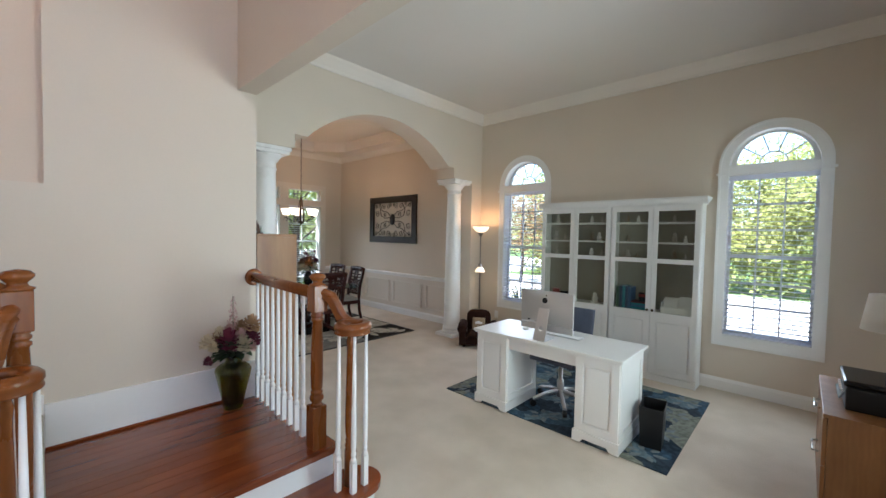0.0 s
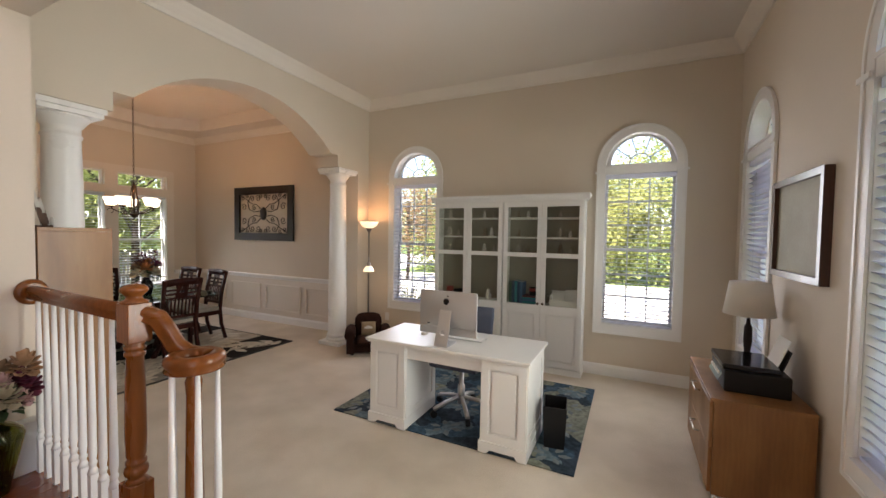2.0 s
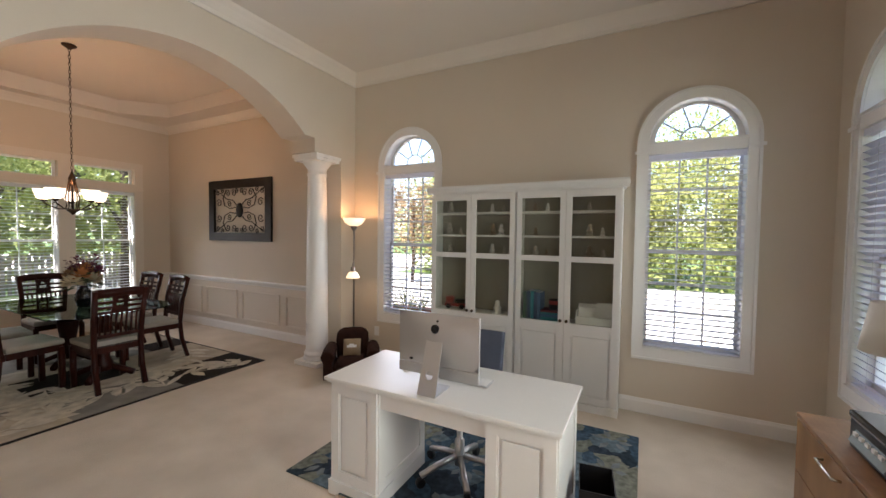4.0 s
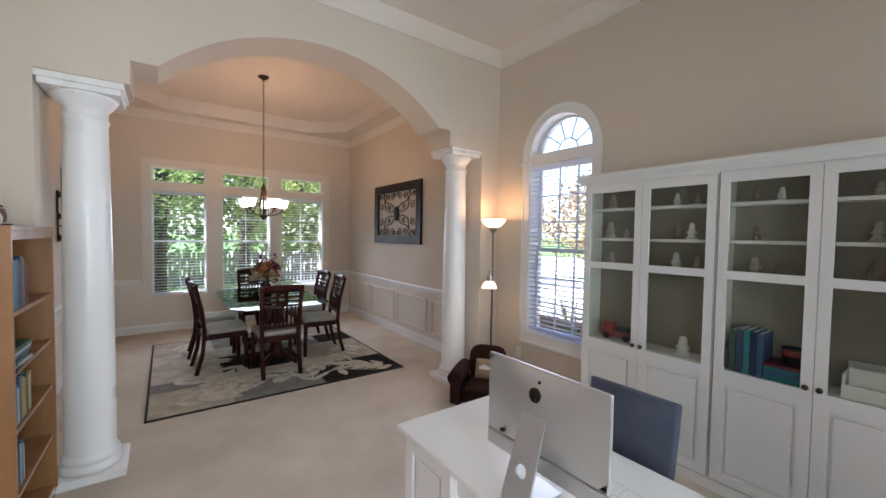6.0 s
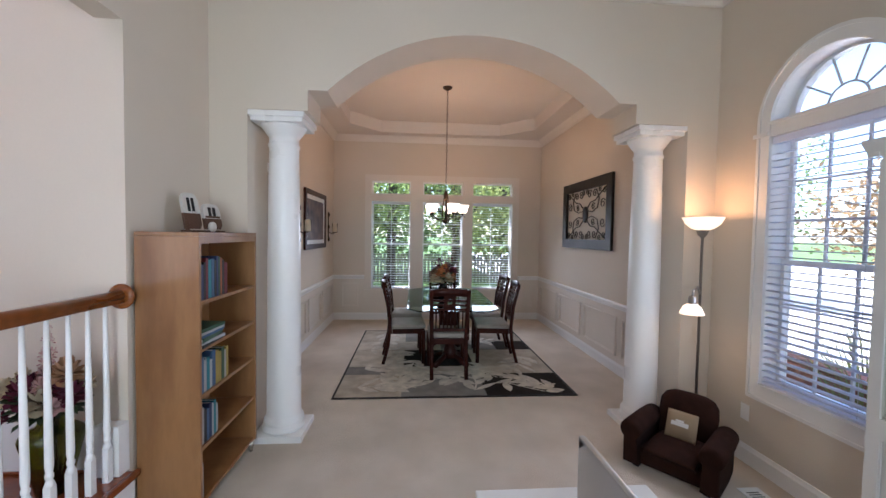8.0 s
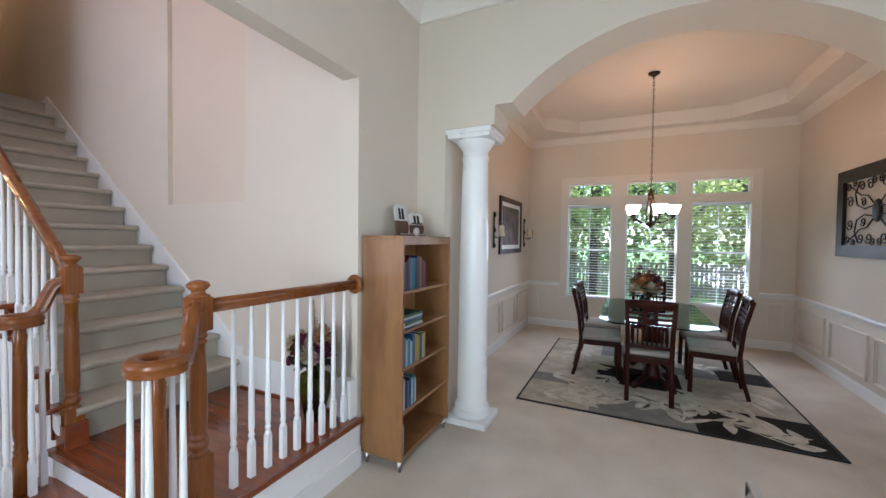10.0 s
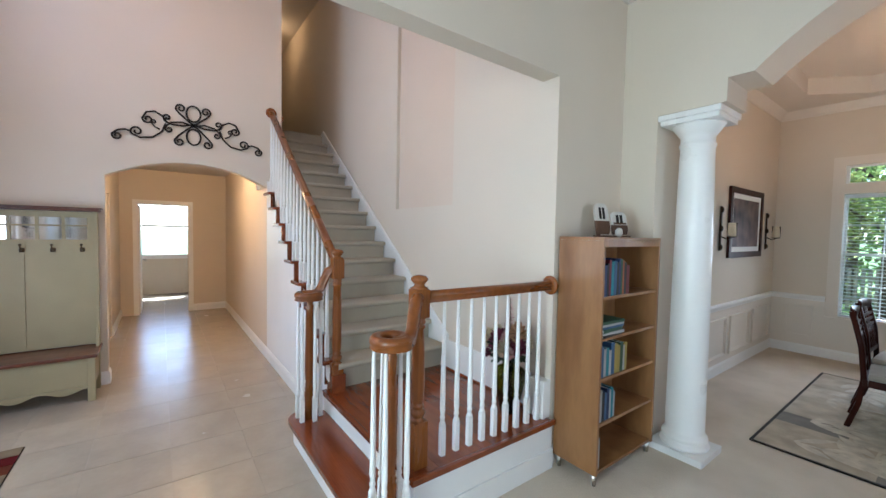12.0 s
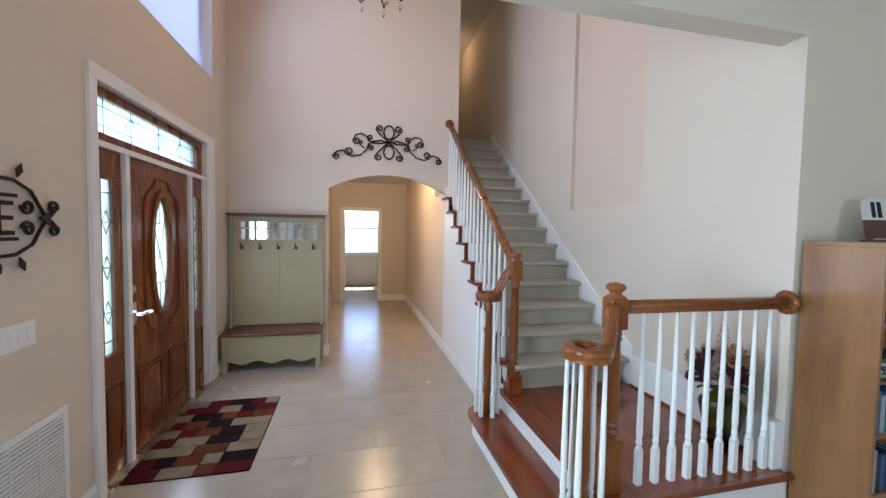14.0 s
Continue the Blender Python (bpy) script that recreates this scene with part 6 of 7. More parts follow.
STEM_AT = [(-1.1, -0.9, 0.5), (-0.3, -1.0, 1.2), (0.5, -1.0, 1.9), (1.15, -0.7, 2.6), (1.15, 0.2, 2.9), (0.95, 0.55, 0.9), (0.3, 0.2, 0.4), (-0.6, 0.2, 2.0), (-1.1, 0.4, 0.2), (0.1, 1.0, -0.5), (0.75, 0.1, -1.2), (1.1, 1.05, -2.2), (0.2, -0.4, -0.3), (1.05, -1.0, 1.7)]
for stem, (x, y, a) in enumerate(STEM_AT):
    turn = random.uniform(-0.3, 0.3)
    for k in range(4):
        for sd in (-1, 1):
            leaf(bm, x, y, a + sd * random.uniform(0.5, 0.95), random.uniform(0.20, 0.36), random.uniform(0.07, 0.14), 0.0113 + 0.0002 * (stem % 4))
        nx, ny = x + 0.15 * math.cos(a), y + 0.15 * math.sin(a)
        px, py = -math.sin(a) * 0.009, math.cos(a) * 0.009
        q = [(x + px, y + py), (x - px, y - py), (nx - px, ny - py), (nx + px, ny + py)]
        if all(abs(u) < rw - 0.03 and abs(v) < rh - 0.03 for u, v in q):
            bm.faces.new([bm.verts.new((u, v, 0.0112 + 0.0002 * (stem % 4))) for u, v in q])
        x, y, a = nx, ny, a + turn
tagged(part("leaf_pattern", bm, YARN, dr), kind="stuff")

TX, TY = -5.86, 3.40
tb = thing("dining_table", "glass-topped dining table on a dark mahogany pedestal", "table", TX, TY, 0.012)
bm = bmesh.new()
sheet(bm, [(-0.92, -0.38), (-0.75, -0.53), (0.75, -0.53), (0.92, -0.38), (0.92, 0.38), (0.75, 0.53), (-0.75, 0.53), (-0.92, 0.38)], [], lambda u, v, w: (u, v, 0.728 + w), 0.012)
part("glass_top", bm, TABGLASS, tb, "clear bevelled glass top")
for px in (-0.42, 0.42):
    bm = bmesh.new()
    lathe(bm, [(0.10, 0.08), (0.09, 0.14), (0.06, 0.22), (0.08, 0.36), (0.10, 0.48), (0.07, 0.60), (0.09, 0.66), (0.11, 0.70), (0.11, 0.727)], 18)
    leg = part("pedestal", bm, MAHOG, tb, at=pose(px, 0, 0))
    for q in range(4):
        a = math.pi / 4 + q * math.pi / 2
        part("foot", made(sweep, [(0.04 * math.cos(a), 0.04 * math.sin(a), 0.13), (0.18 * math.cos(a), 0.18 * math.sin(a), 0.07), (0.28 * math.cos(a), 0.28 * math.sin(a), 0.026)], [(-0.026, -0.025), (0.026, -0.025), (0.02, 0.025), (-0.02, 0.025)]), MAHOG, leg)
part("stretcher", boxes((-0.36, -0.025, 0.16, 0.36, 0.025, 0.22), bevel=0.006), MAHOG, tb)


def dining_chair():
    """Faces +y; the back stands at -y."""
    t = thing("dining_chair", "dark mahogany slat-back dining chair with grey-beige seat", "chair", 0, 0, 0.012, group="chairs round the dining table")
    for s in (-1, 1):
        part("front_leg", made(sweep, [(s * 0.20, 0.20, 0.0), (s * 0.205, 0.20, 0.20), (s * 0.205, 0.195, 0.41)], [(-0.02, -0.02), (0.02, -0.02), (0.022, 0.022), (-0.022, 0.022)], up=(0, 1, 0)), MAHOG, t)
        part("back_leg", made(sweep, [(s * 0.19, -0.29, 0.0), (s * 0.19, -0.23, 0.22), (s * 0.19, -0.21, 0.44), (s * 0.195, -0.235, 0.70), (s * 0.205, -0.30, 0.985)], [(-0.02, -0.018), (0.02, -0.018), (0.02, 0.018), (-0.02, 0.018)], up=(0, 1, 0)), MAHOG, t)
    part("seat_frame", boxes((-0.215, -0.215, 0.37, 0.215, -0.185, 0.43), (-0.215, 0.18, 0.37, 0.215, 0.21, 0.43), (-0.215, -0.18, 0.37, -0.187, 0.18, 0.43), (0.187, -0.18, 0.37, 0.215, 0.18, 0.43), bevel=0.003), MAHOG, t)
    bm = bmesh.new()
    box(bm, -0.225, -0.185, 0.43, 0.225, 0.225, 0.485, bevel=0.022)
    part("seat", bm, SEATF, t, "grey-beige upholstered seat")
    bm = bmesh.new()
    sweep(bm, [(-0.215, -0.285, 0.955), (-0.1, -0.305, 0.965), (0, -0.31, 0.968), (0.1, -0.305, 0.965), (0.215, -0.285, 0.955)], [(-0.014, -0.045), (0.014, -0.045), (0.014, 0.035), (-0.014, 0.035)])
    part("top_rail", bm, MAHOG, t)
    for z, yy in ((0.865, -0.268), (0.815, -0.258), (0.765, -0.248)):
        part("cross_slat", boxes((-0.185, yy - 0.007, z - 0.012, 0.185, yy + 0.007, z + 0.012)), MAHOG, t)
    part("lower_rail", boxes((-0.185, -0.225, 0.515, 0.185, -0.205, 0.55)), MAHOG, t)
    for k in range(8):
        x = -0.147 + k * 0.042
        part("back_slat", made(sweep, [(x, -0.215, 0.54), (x, -0.225, 0.64), (x, -0.246, 0.76)], [(-0.008, -0.006), (0.008, -0.006), (0.008, 0.006), (-0.008, 0.006)], up=(0, 1, 0)), MAHOG, t)
    bm = bmesh.new()
    sheet(bm, [(-0.07, 0.76), (0.07, 0.76), (0.06, 0.86), (0.07, 0.93), (-0.07, 0.93), (-0.06, 0.86)], [[(0.03 * math.cos(a), 0.85 + 0.045 * math.sin(a)) for a in [2 * math.pi * i / 12 for i in range(12)]]], lambda u, v, w: (u, -0.262 - (v - 0.8) * 0.2 + w, v), 0.010)
    part("splat", bm, MAHOG, t)
    return t


c0 = dining_chair()
c0.matrix_world = pose(-5.16, 3.34, 0.012, 0, 0, 90)
for x, y, rz in ((-6.78, 3.42, -90), (-5.62, 2.86, 4), (-6.28, 2.84, -3), (-5.62, 3.96, 176), (-6.28, 3.98, 183)):
    copy_thing(c0, pose(x, y, 0.012, 0, 0, rz))

# flowers
PETALS = [material(n, c, 0.7, 0, 0.15, piece=0.2) for n, c in (("cream_petals", (0.68, 0.58, 0.38)), ("orange_petals", (0.50, 0.19, 0.06)), ("burgundy_petals", (0.15, 0.02, 0.05)), ("dusty_pink_petals", (0.58, 0.36, 0.33)), ("tan_petals", (0.42, 0.25, 0.13)))]
LEAFM = material("dark_green_leaves", (0.045, 0.085, 0.03), 0.6, 0, 0.2)


def bloom(bm, c, r, n=18):
    """Overlapping cupped petals round a centre, the outer ones larger and flatter."""
    for i in range(n):
        u = (i + 0.5) / n
        ph, th = math.acos(1 - 1.55 * u), i * 2.399
        d = Vector((math.sin(ph) * math.cos(th), math.sin(ph) * math.sin(th), math.cos(ph)))
        s = d.cross(Vector((0, 0, 1)))
        s = s.normalized() if s.length > 0.01 else Vector((1, 0, 0))
        up = s.cross(d)
        w = r * (0.26 + 0.28 * u)
        b = c + d * r * 0.2
        base = bm.verts.new(b)
        mid = bm.verts.new(b + d * r * 0.5 - up * 0.08 * r)
        rim = [bm.verts.new(b + d * r * q + s * w * k + up * h * r) for k, q, h in ((1.0, 0.42, 0.10), (0.72, 0.76, 0.12), (0.0, 0.86, 0.05), (-0.72, 0.76, 0.12), (-1.0, 0.42, 0.10))]
        ring_ = [base] + rim
        for k in range(6):
            bm.faces.new((ring_[k], ring_[(k + 1) % 6], mid)).smooth = True


def foliage(bm, c, spread, n, size, flat=1.0):
    """Pointed oval leaves, folded along the rib."""
    for i in range(n):
        a, e = random.uniform(0, 6.28), random.uniform(-0.35, 1.0) * flat
        d = Vector((math.cos(a) * math.cos(e), math.sin(a) * math.cos(e), math.sin(e)))
        p = c + d * spread * random.uniform(0.3, 1)
        q = size * random.uniform(0.7, 1.25)
        s = d.cross(Vector((0, 0, 1))).normalized() * q * 0.3
        n_ = s.cross(d).normalized() * q * 0.12
        rib = [bm.verts.new(v) for v in (p, p + d * q * 0.5 - n_, p + d * q - n_ * 1.5)]
        for sg in (1, -1):
            e1, e2 = bm.verts.new(p + d * q * 0.3 + s * sg), bm.verts.new(p + d * q * 0.7 + s * 0.8 * sg)
            bm.faces.new((rib[0], e1, e2, rib[1])).smooth = True
            bm.faces.new((rib[1], e2, rib[2])).smooth = True


random.seed(5)
vs_ = thing("flower_vase", "dark vase with orange and cream dried flowers on the table", "vase", -5.62, 3.32, 0.012 + 0.741)
part("vase", made(lathe, [(0.045, 0), (0.06, 0.02), (0.075, 0.10), (0.06, 0.17), (0.035, 0.20), (0.045, 0.215), (0.04, 0.215), (0.03, 0.20)], 20), BLACKGLOSS, vs_)
for k, (dx, dy, dz, r, m) in enumerate(((0.0, -0.08, 0.27, 0.085, 0), (0.05, 0.05, 0.28, 0.075, 0), (-0.02, 0.09, 0.30, 0.07, 1), (0.06, -0.03, 0.34, 0.07, 1), (0.0, 0.02, 0.40, 0.06, 1), (-0.06, -0.05, 0.37, 0.06, 4), (0.02, 0.12, 0.38, 0.05, 2), (0.0, -0.12, 0.36, 0.045, 4))):
    part("flower", made(bloom, Vector((dx, dy, dz)), r * 1.2, 26), PETALS[m], vs_)
part("foliage", made(foliage, Vector((0, 0, 0.24)), 0.14, 46, 0.07), LEAFM, vs_)
bm = bmesh.new()
for k in range(9):
    a = k * 0.7
    tip = Vector((0.08 * math.cos(a), 0.10 * math.sin(a), 0.46 + 0.03 * (k % 3)))
    sweep(bm, [(0.01 * math.cos(a), 0.01 * math.sin(a), 0.19), tip], ring(0.003, 5))
    for j in range(5):
        foliage(bm, tip - Vector((0, 0, 0.03 * j)), 0.02, 3, 0.045)
part("stems", bm, PETALS[2], vs_)

# chandelier
CHX, CHY = -5.985, 3.367
BRONZE = material("aged_bronze", (0.055, 0.035, 0.022), 0.4, 0.8, 0.12)
cl = thing("chandelier", "bronze chandelier with lit frosted glass shades over the table", "chandelier", CHX, CHY, 1.75)
part("canopy", made(lathe, [(0.065, ZT - 1.751), (0.062, ZT - 1.765), (0.03, ZT - 1.785), (0.01, ZT - 1.80)], 22), BRONZE, cl)
for k in range(34):
    bm = bmesh.new()
    z = 0.46 + k * 0.040
    if z > ZT - 1.80:
        break
    sweep(bm, [(0.010 * math.cos(a), 0, z + 0.025 * math.sin(a)) for a in [2 * math.pi * i / 10 for i in range(10)]], ring(0.003, 5), closed=True, up=(0, 1, 0))
    part("chain_link", bm, BRONZE, cl, at=pose(0, 0, 0, 0, 0, 90 * (k % 2)))
part("stem", made(lathe, [(0.012, 0.03), (0.04, 0.05), (0.055, 0.03), (0.02, 0.0), (0.004, -0.02)][::-1], 16), BRONZE, cl)
part("spindle", made(lathe, [(0.012, 0.05), (0.010, 0.30), (0.022, 0.33), (0.035, 0.38), (0.02, 0.42), (0.008, 0.46)], 14), BRONZE, cl)
SHADEG = shining("lit_amber_glass", (1.0, 0.78, 0.55), 0.9)
for k in range(5):
    a = 2 * math.pi * k / 5 + 0.35
    c, s = math.cos(a), math.sin(a)
    armp = part("arm", made(sweep, [(c * r, s * r, z) for r, z in ((0.02, 0.40), (0.035, 0.30), (0.06, 0.17), (0.05, 0.08), (0.06, 0.045), (0.12, 0.045), (0.18, 0.075), (0.225, 0.10), (0.235, 0.125))], ring(0.007, 6)), BRONZE, cl)
    part("scroll", made(sweep, [(c * (0.24 + 0.03 * math.cos(q)), s * (0.24 + 0.03 * math.cos(q)), 0.075 + 0.03 * math.sin(q)) for q in [i * 0.5 for i in range(10)]], ring(0.004, 5)), BRONZE, armp)
    part("cup", made(lathe, [(0.01, 0.115), (0.03, 0.13), (0.028, 0.145)], 14, (c * 0.235, s * 0.235, 0)), BRONZE, armp)
    part("shade", made(lathe, [(0.03, 0.142), (0.055, 0.155), (0.068, 0.20), (0.084, 0.25), (0.081, 0.25), (0.064, 0.20), (0.05, 0.16), (0.026, 0.148)], 18, (c * 0.235, s * 0.235, 0), cap=False), SHADEG, armp, "glowing frosted glass shade")
    glow("chandelier_bulb", CHX + c * 0.235, CHY + s * 0.235, 1.75 + 0.24, 1.6, (1.0, 0.52, 0.24), 0.02)

# iron wall art in a dark frame
art = thing("wall_art", "black framed wrought iron scrollwork panel on the wall", "wall art", -5.945, YN - 0.001, 1.43)
aw, ah = 0.745, 0.95
bm = bmesh.new()
sheet(bm, rect(-aw, 0, aw, ah), [rect(-aw + 0.13, 0.13, aw - 0.13, ah - 0.13)], lambda u, v, w: (u, -0.04 + w, v), 0.035)
part("frame", bm, IRON, art, "broad black frame")


def spiral(cx, cz, r, a0, turns, n=22, sgn=1):
    return [(cx + r * (1 - 0.75 * i / n) * math.cos(a0 + sgn * turns * 2 * math.pi * i / n), -0.02, cz + r * (1 - 0.75 * i / n) * math.sin(a0 + sgn * turns * 2 * math.pi * i / n)) for i in range(n + 1)]


bm = bmesh.new()
mz = ah / 2
for sx in (-1, 1):
    for sz in (-1, 1):
        P_ = lambda u, v: (sx * u, -0.02, mz + sz * v)
        sweep(bm, [P_(0.06, 0.08), P_(0.16, 0.16), P_(0.30, 0.18), P_(0.44, 0.26), P_(0.60, 0.34)], ring(0.007, 6), up=(0, 1, 0))
        sweep(bm, [P_(0.06, 0.05), P_(0.22, 0.03), P_(0.36, 0.08), P_(0.40, 0.20), P_(0.32, 0.32)], ring(0.007, 6), up=(0, 1, 0))
        for cx, cz, r in ((0.13, 0.27, 0.06), (0.28, 0.27, 0.055), (0.50, 0.12, 0.065), (0.54, 0.28, 0.045), (0.24, 0.10, 0.05), (0.06, 0.30, 0.04), (0.42, 0.31, 0.04)):
            sweep(bm, [(sx * p[0], p[1], mz + sz * (p[2])) for p in spiral(cx, cz, r, 0.5, 1.3)], ring(0.006, 6), up=(0, 1, 0))
part("scrollwork", bm, IRON, art)
part("medallion", made(lathe, [(0.10, 0), (0.095, 0.012), (0.06, 0.02), (0.01, 0.024)], 24), IRON, art, at=pose(0, -0.012, mz, 90, 0, 0) @ Matrix.Diagonal((0.8, 1.15, 1, 1)))

# photo with sconces on the south wall
ph = thing("framed_photo", "dark framed landscape photo with white mount", "picture", -6.62, YS + 0.001, 1.36)
bm = bmesh.new()
sheet(bm, rect(-0.60, 0, 0.60, 0.84), [rect(-0.53, 0.07, 0.53, 0.77)], lambda u, v, w: (u, w, v), 0.03)
part("frame", bm, MAHOG, ph)
bm = bmesh.new()
sheet(bm, rect(-0.53, 0.07, 0.53, 0.77), [rect(-0.47, 0.13, 0.47, 0.71)], lambda u, v, w: (u, 0.008 + w, v), 0.006)
part("mount", bm, PAPER, ph)
part("print", boxes((-0.47, 0.006, 0.13, 0.47, 0.012, 0.71)), material("dusky_photo_print", (0.17, 0.10, 0.09), 0.6, 0, 0.3, 5, 20, 0, 0, (0.035, 0.028, 0.035)), ph)
CANDLE = material("ivory_candle", (0.75, 0.62, 0.42), 0.5, 0, 0.05)
for sx in (-5.78, -7.46):
    sc = thing("wall_sconce", "bronze wall sconce holding a pillar candle in glass", "sconce", sx, YS + 0.001, 1.45, group="candle sconces")
    part("back_bar", made(sweep, [(0, 0.012, 0.0), (0, 0.012, 0.50)], [(-0.02, -0.006), (0.02, -0.006), (0.02, 0.006), (-0.02, 0.006)], up=(0, 1, 0)), BRONZE, sc)
    for z in (0.04, 0.25, 0.46):
        part("boss", made(lathe, [(0.035, 0), (0.03, 0.012), (0.008, 0.02)], 14), BRONZE, sc, at=pose(0, 0.018, z, -90, 0, 0))
    part("bracket", made(sweep, [(0, 0.02, 0.16), (0, 0.08, 0.13), (0, 0.12, 0.15)], ring(0.007, 6)), BRONZE, sc)
    part("dish", made(lathe, [(0.015, 0), (0.05, 0.006), (0.052, 0.012), (0.01, 0.008)], 18), BRONZE, sc, at=pose(0, 0.12, 0.15))
    part("candle", made(lathe, [(0.039, 0), (0.039, 0.135), (0.033, 0.14), (0.004, 0.137)], 16), CANDLE, sc, at=pose(0, 0.12, 0.163))
    part("glass_cup", made(lathe, [(0.045, 0), (0.045, 0.15), (0.043, 0.15), (0.043, 0.0)], 18, cap=False), GLASS, sc, at=pose(0, 0.12, 0.163)).visible_shadow = False

# ---- foyer ----
SAGE = material("sage_cream_paint", (0.37, 0.31, 0.175), 0.5, 0, 0.03, 4, 60, 0.05, 0.001)
MIRROR = material("mirror_silver", (0.92, 0.92, 0.92), 0.02, 1.0, 0.0, bump=0)
SEATW = wood("reddish_brown_seat_wood", (0.15, 0.045, 0.02), (0.09, 0.025, 0.012), 0.35, 0.3, (0.8, 4, 4))
ht = thing("hall_tree", "sage painted hall tree bench with mirrors and coat hooks", "hall tree", 0.305, YF + 0.012, 0)
hw2, HZ, HD = 0.515, 1.765, 0.42
bm = bmesh.new()
sheet(bm, rect(-hw2 + 0.02, 0.44, hw2 - 0.02, HZ - 0.04), [rect(-hw2 + 0.08 + k * 0.176, 1.46, -hw2 + 0.235 + k * 0.176, 1.67) for k in range(5)], lambda u, v, w: (u, 0.012 + w, v), 0.022)
part("back_panel", bm, SAGE, ht)
part("centre_batten", boxes((-0.012, 0.0345, 0.44, 0.012, 0.042, 1.33), (-hw2 + 0.04, 0.0345, 1.33, hw2 - 0.04, 0.044, 1.42)), SAGE, ht)
part("mirror", boxes((-hw2 + 0.07, 0.006, 1.45, hw2 - 0.07, 0.011, 1.68)), MIRROR, ht, "strip of mirror glass")
part("mirror_bar", boxes((-hw2 + 0.07, 0.0345, 1.585, hw2 - 0.07, 0.042, 1.60)), SAGE, ht)
for s in (-1, 1):
    bm = bmesh.new()
    sheet(bm, [(0.0, 0.43), (0.14, 0.43), (0.12, 0.50), (0.065, 0.62), (0.055, 0.80), (0.055, 1.55), (0.075, 1.66), (0.085, 1.73), (0.0, 1.73)], [], lambda u, v, w, s=s: (s * (hw2 - 0.0) - s * w, u, v), 0.022)
    part("side", bm, SAGE, ht)
part("cornice", boxes((-hw2 - 0.02, 0, 1.73, hw2 + 0.02, 0.11, HZ - 0.012), (-hw2 - 0.035, 0, HZ - 0.012, hw2 + 0.035, 0.13, HZ), bevel=0.003), SEATW, ht, "dark stained top")
part("seat", boxes((-hw2 - 0.015, 0.0, 0.40, hw2 + 0.015, HD + 0.015, 0.43), bevel=0.006), SEATW, ht, "reddish-brown wooden seat lid")
bm = bmesh.new()
box(bm, -hw2 + 0.01, 0.02, 0.14, hw2 - 0.01, HD - 0.02, 0.399)
wave_ = [(-hw2 + 0.05, 0.14)] + [(-hw2 + 0.05 + (2 * hw2 - 0.10) * i / 24, 0.105 + 0.022 * math.cos(i / 24 * 6 * math.pi) - 0.03 * (1 - abs(i - 12) / 12) * 0) for i in range(25)] + [(hw2 - 0.05, 0.14)]
sheet(bm, wave_, [], lambda u, v, w: (u, HD - 0.02 + w, v), 0.018)
part("bench_box", bm, SAGE, ht)
for s in (-1, 1):
    for fy in (0.02, HD - 0.055):
        bm = bmesh.new()
        box(bm, s * hw2 - (0.055 if s > 0 else 0), fy, 0, s * hw2 + (0.055 if s < 0 else 0), fy + 0.055, 0.399, bevel=0.004)
        part("leg", bm, SAGE, ht)
for k in range(5):
    bm = bmesh.new()
    x = -0.40 + k * 0.20
    sweep(bm, [(x, 0.045, 1.37), (x, 0.07, 1.36), (x, 0.10, 1.38), (x, 0.105, 1.41)], ring(0.006, 6))
    lathe(bm, [(0.006, 0), (0.013, 0.008), (0.006, 0.018)], 10, (x, 0.105, 1.405))
    lathe(bm, [(0.018, -0.02), (0.02, 0), (0.018, 0.02)], 10, (x, 0.046, 1.365))
    part("coat_hook", bm, KNOB, ht, "dark bronze coat hook")

WOOLS = [material(n, c, 0.95, 0, 0.12, 9, 260, 0.5, 0.003, spec=0.1) for n, c in (("dark_red_wool", (0.085, 0.007, 0.008)), ("black_wool", (0.012, 0.007, 0.006)), ("tan_wool", (0.21, 0.16, 0.10)), ("rust_wool", (0.11, 0.03, 0.015)))]
mt = thing("door_mat", "patchwork mat in dark red, black and tan by the door", "mat", 0.47, -0.235, 0)
mw, mh = 0.375, 0.575
part("backing", boxes((-mw, -mh, 0.0005, mw, mh, 0.006)), WOOLS[1], mt)
random.seed(31)
rows = 9
for r in range(rows):
    y0, y1 = -mh + 2 * mh * r / rows, -mh + 2 * mh * (r + 1) / rows
    x = -mw
    last = -1
    while x < mw - 0.02:
        w = min(random.choice((0.12, 0.17, 0.22, 0.30)), mw - x)
        if mw - x - w < 0.08:
            w = mw - x
        k = random.choice([i for i in (0, 1, 2, 2, 3, 0) if i != last])
        last = k
        part("patch", boxes((x + 0.004, y0 + 0.003, 0.0062, x + w - 0.004, y1 - 0.003, 0.0095)), WOOLS[k], mt)
        x += w

# scrollwork over the archway
wa = thing("wall_scroll", "black wrought iron scroll ornament above the archway", "wall art", -1.005, YF + 0.002, 2.42)
def rod(pts, r=0.009):
    part("scroll", made(sweep, [(u, 0.014, v) for u, v in pts], ring(r, 6), up=(0, 1, 0)), IRON, wa)


def curl(cx, cz, r, a0, turns, sgn):
    return [(cx + r * (1 - 0.72 * i / 20) * math.cos(a0 + sgn * turns * 6.283 * i / 20), cz + r * (1 - 0.72 * i / 20) * math.sin(a0 + sgn * turns * 6.283 * i / 20)) for i in range(21)]


for sz in (-1, 1):
    rod([(0.065 * math.sin(2 * math.pi * i / 20), 0.29 + sz * (0.125 + 0.085 * -math.cos(2 * math.pi * i / 20))) for i in range(21)])
for sx in (-1, 1):
    F = lambda pts, sx=sx: [(sx * u, v) for u, v in pts]
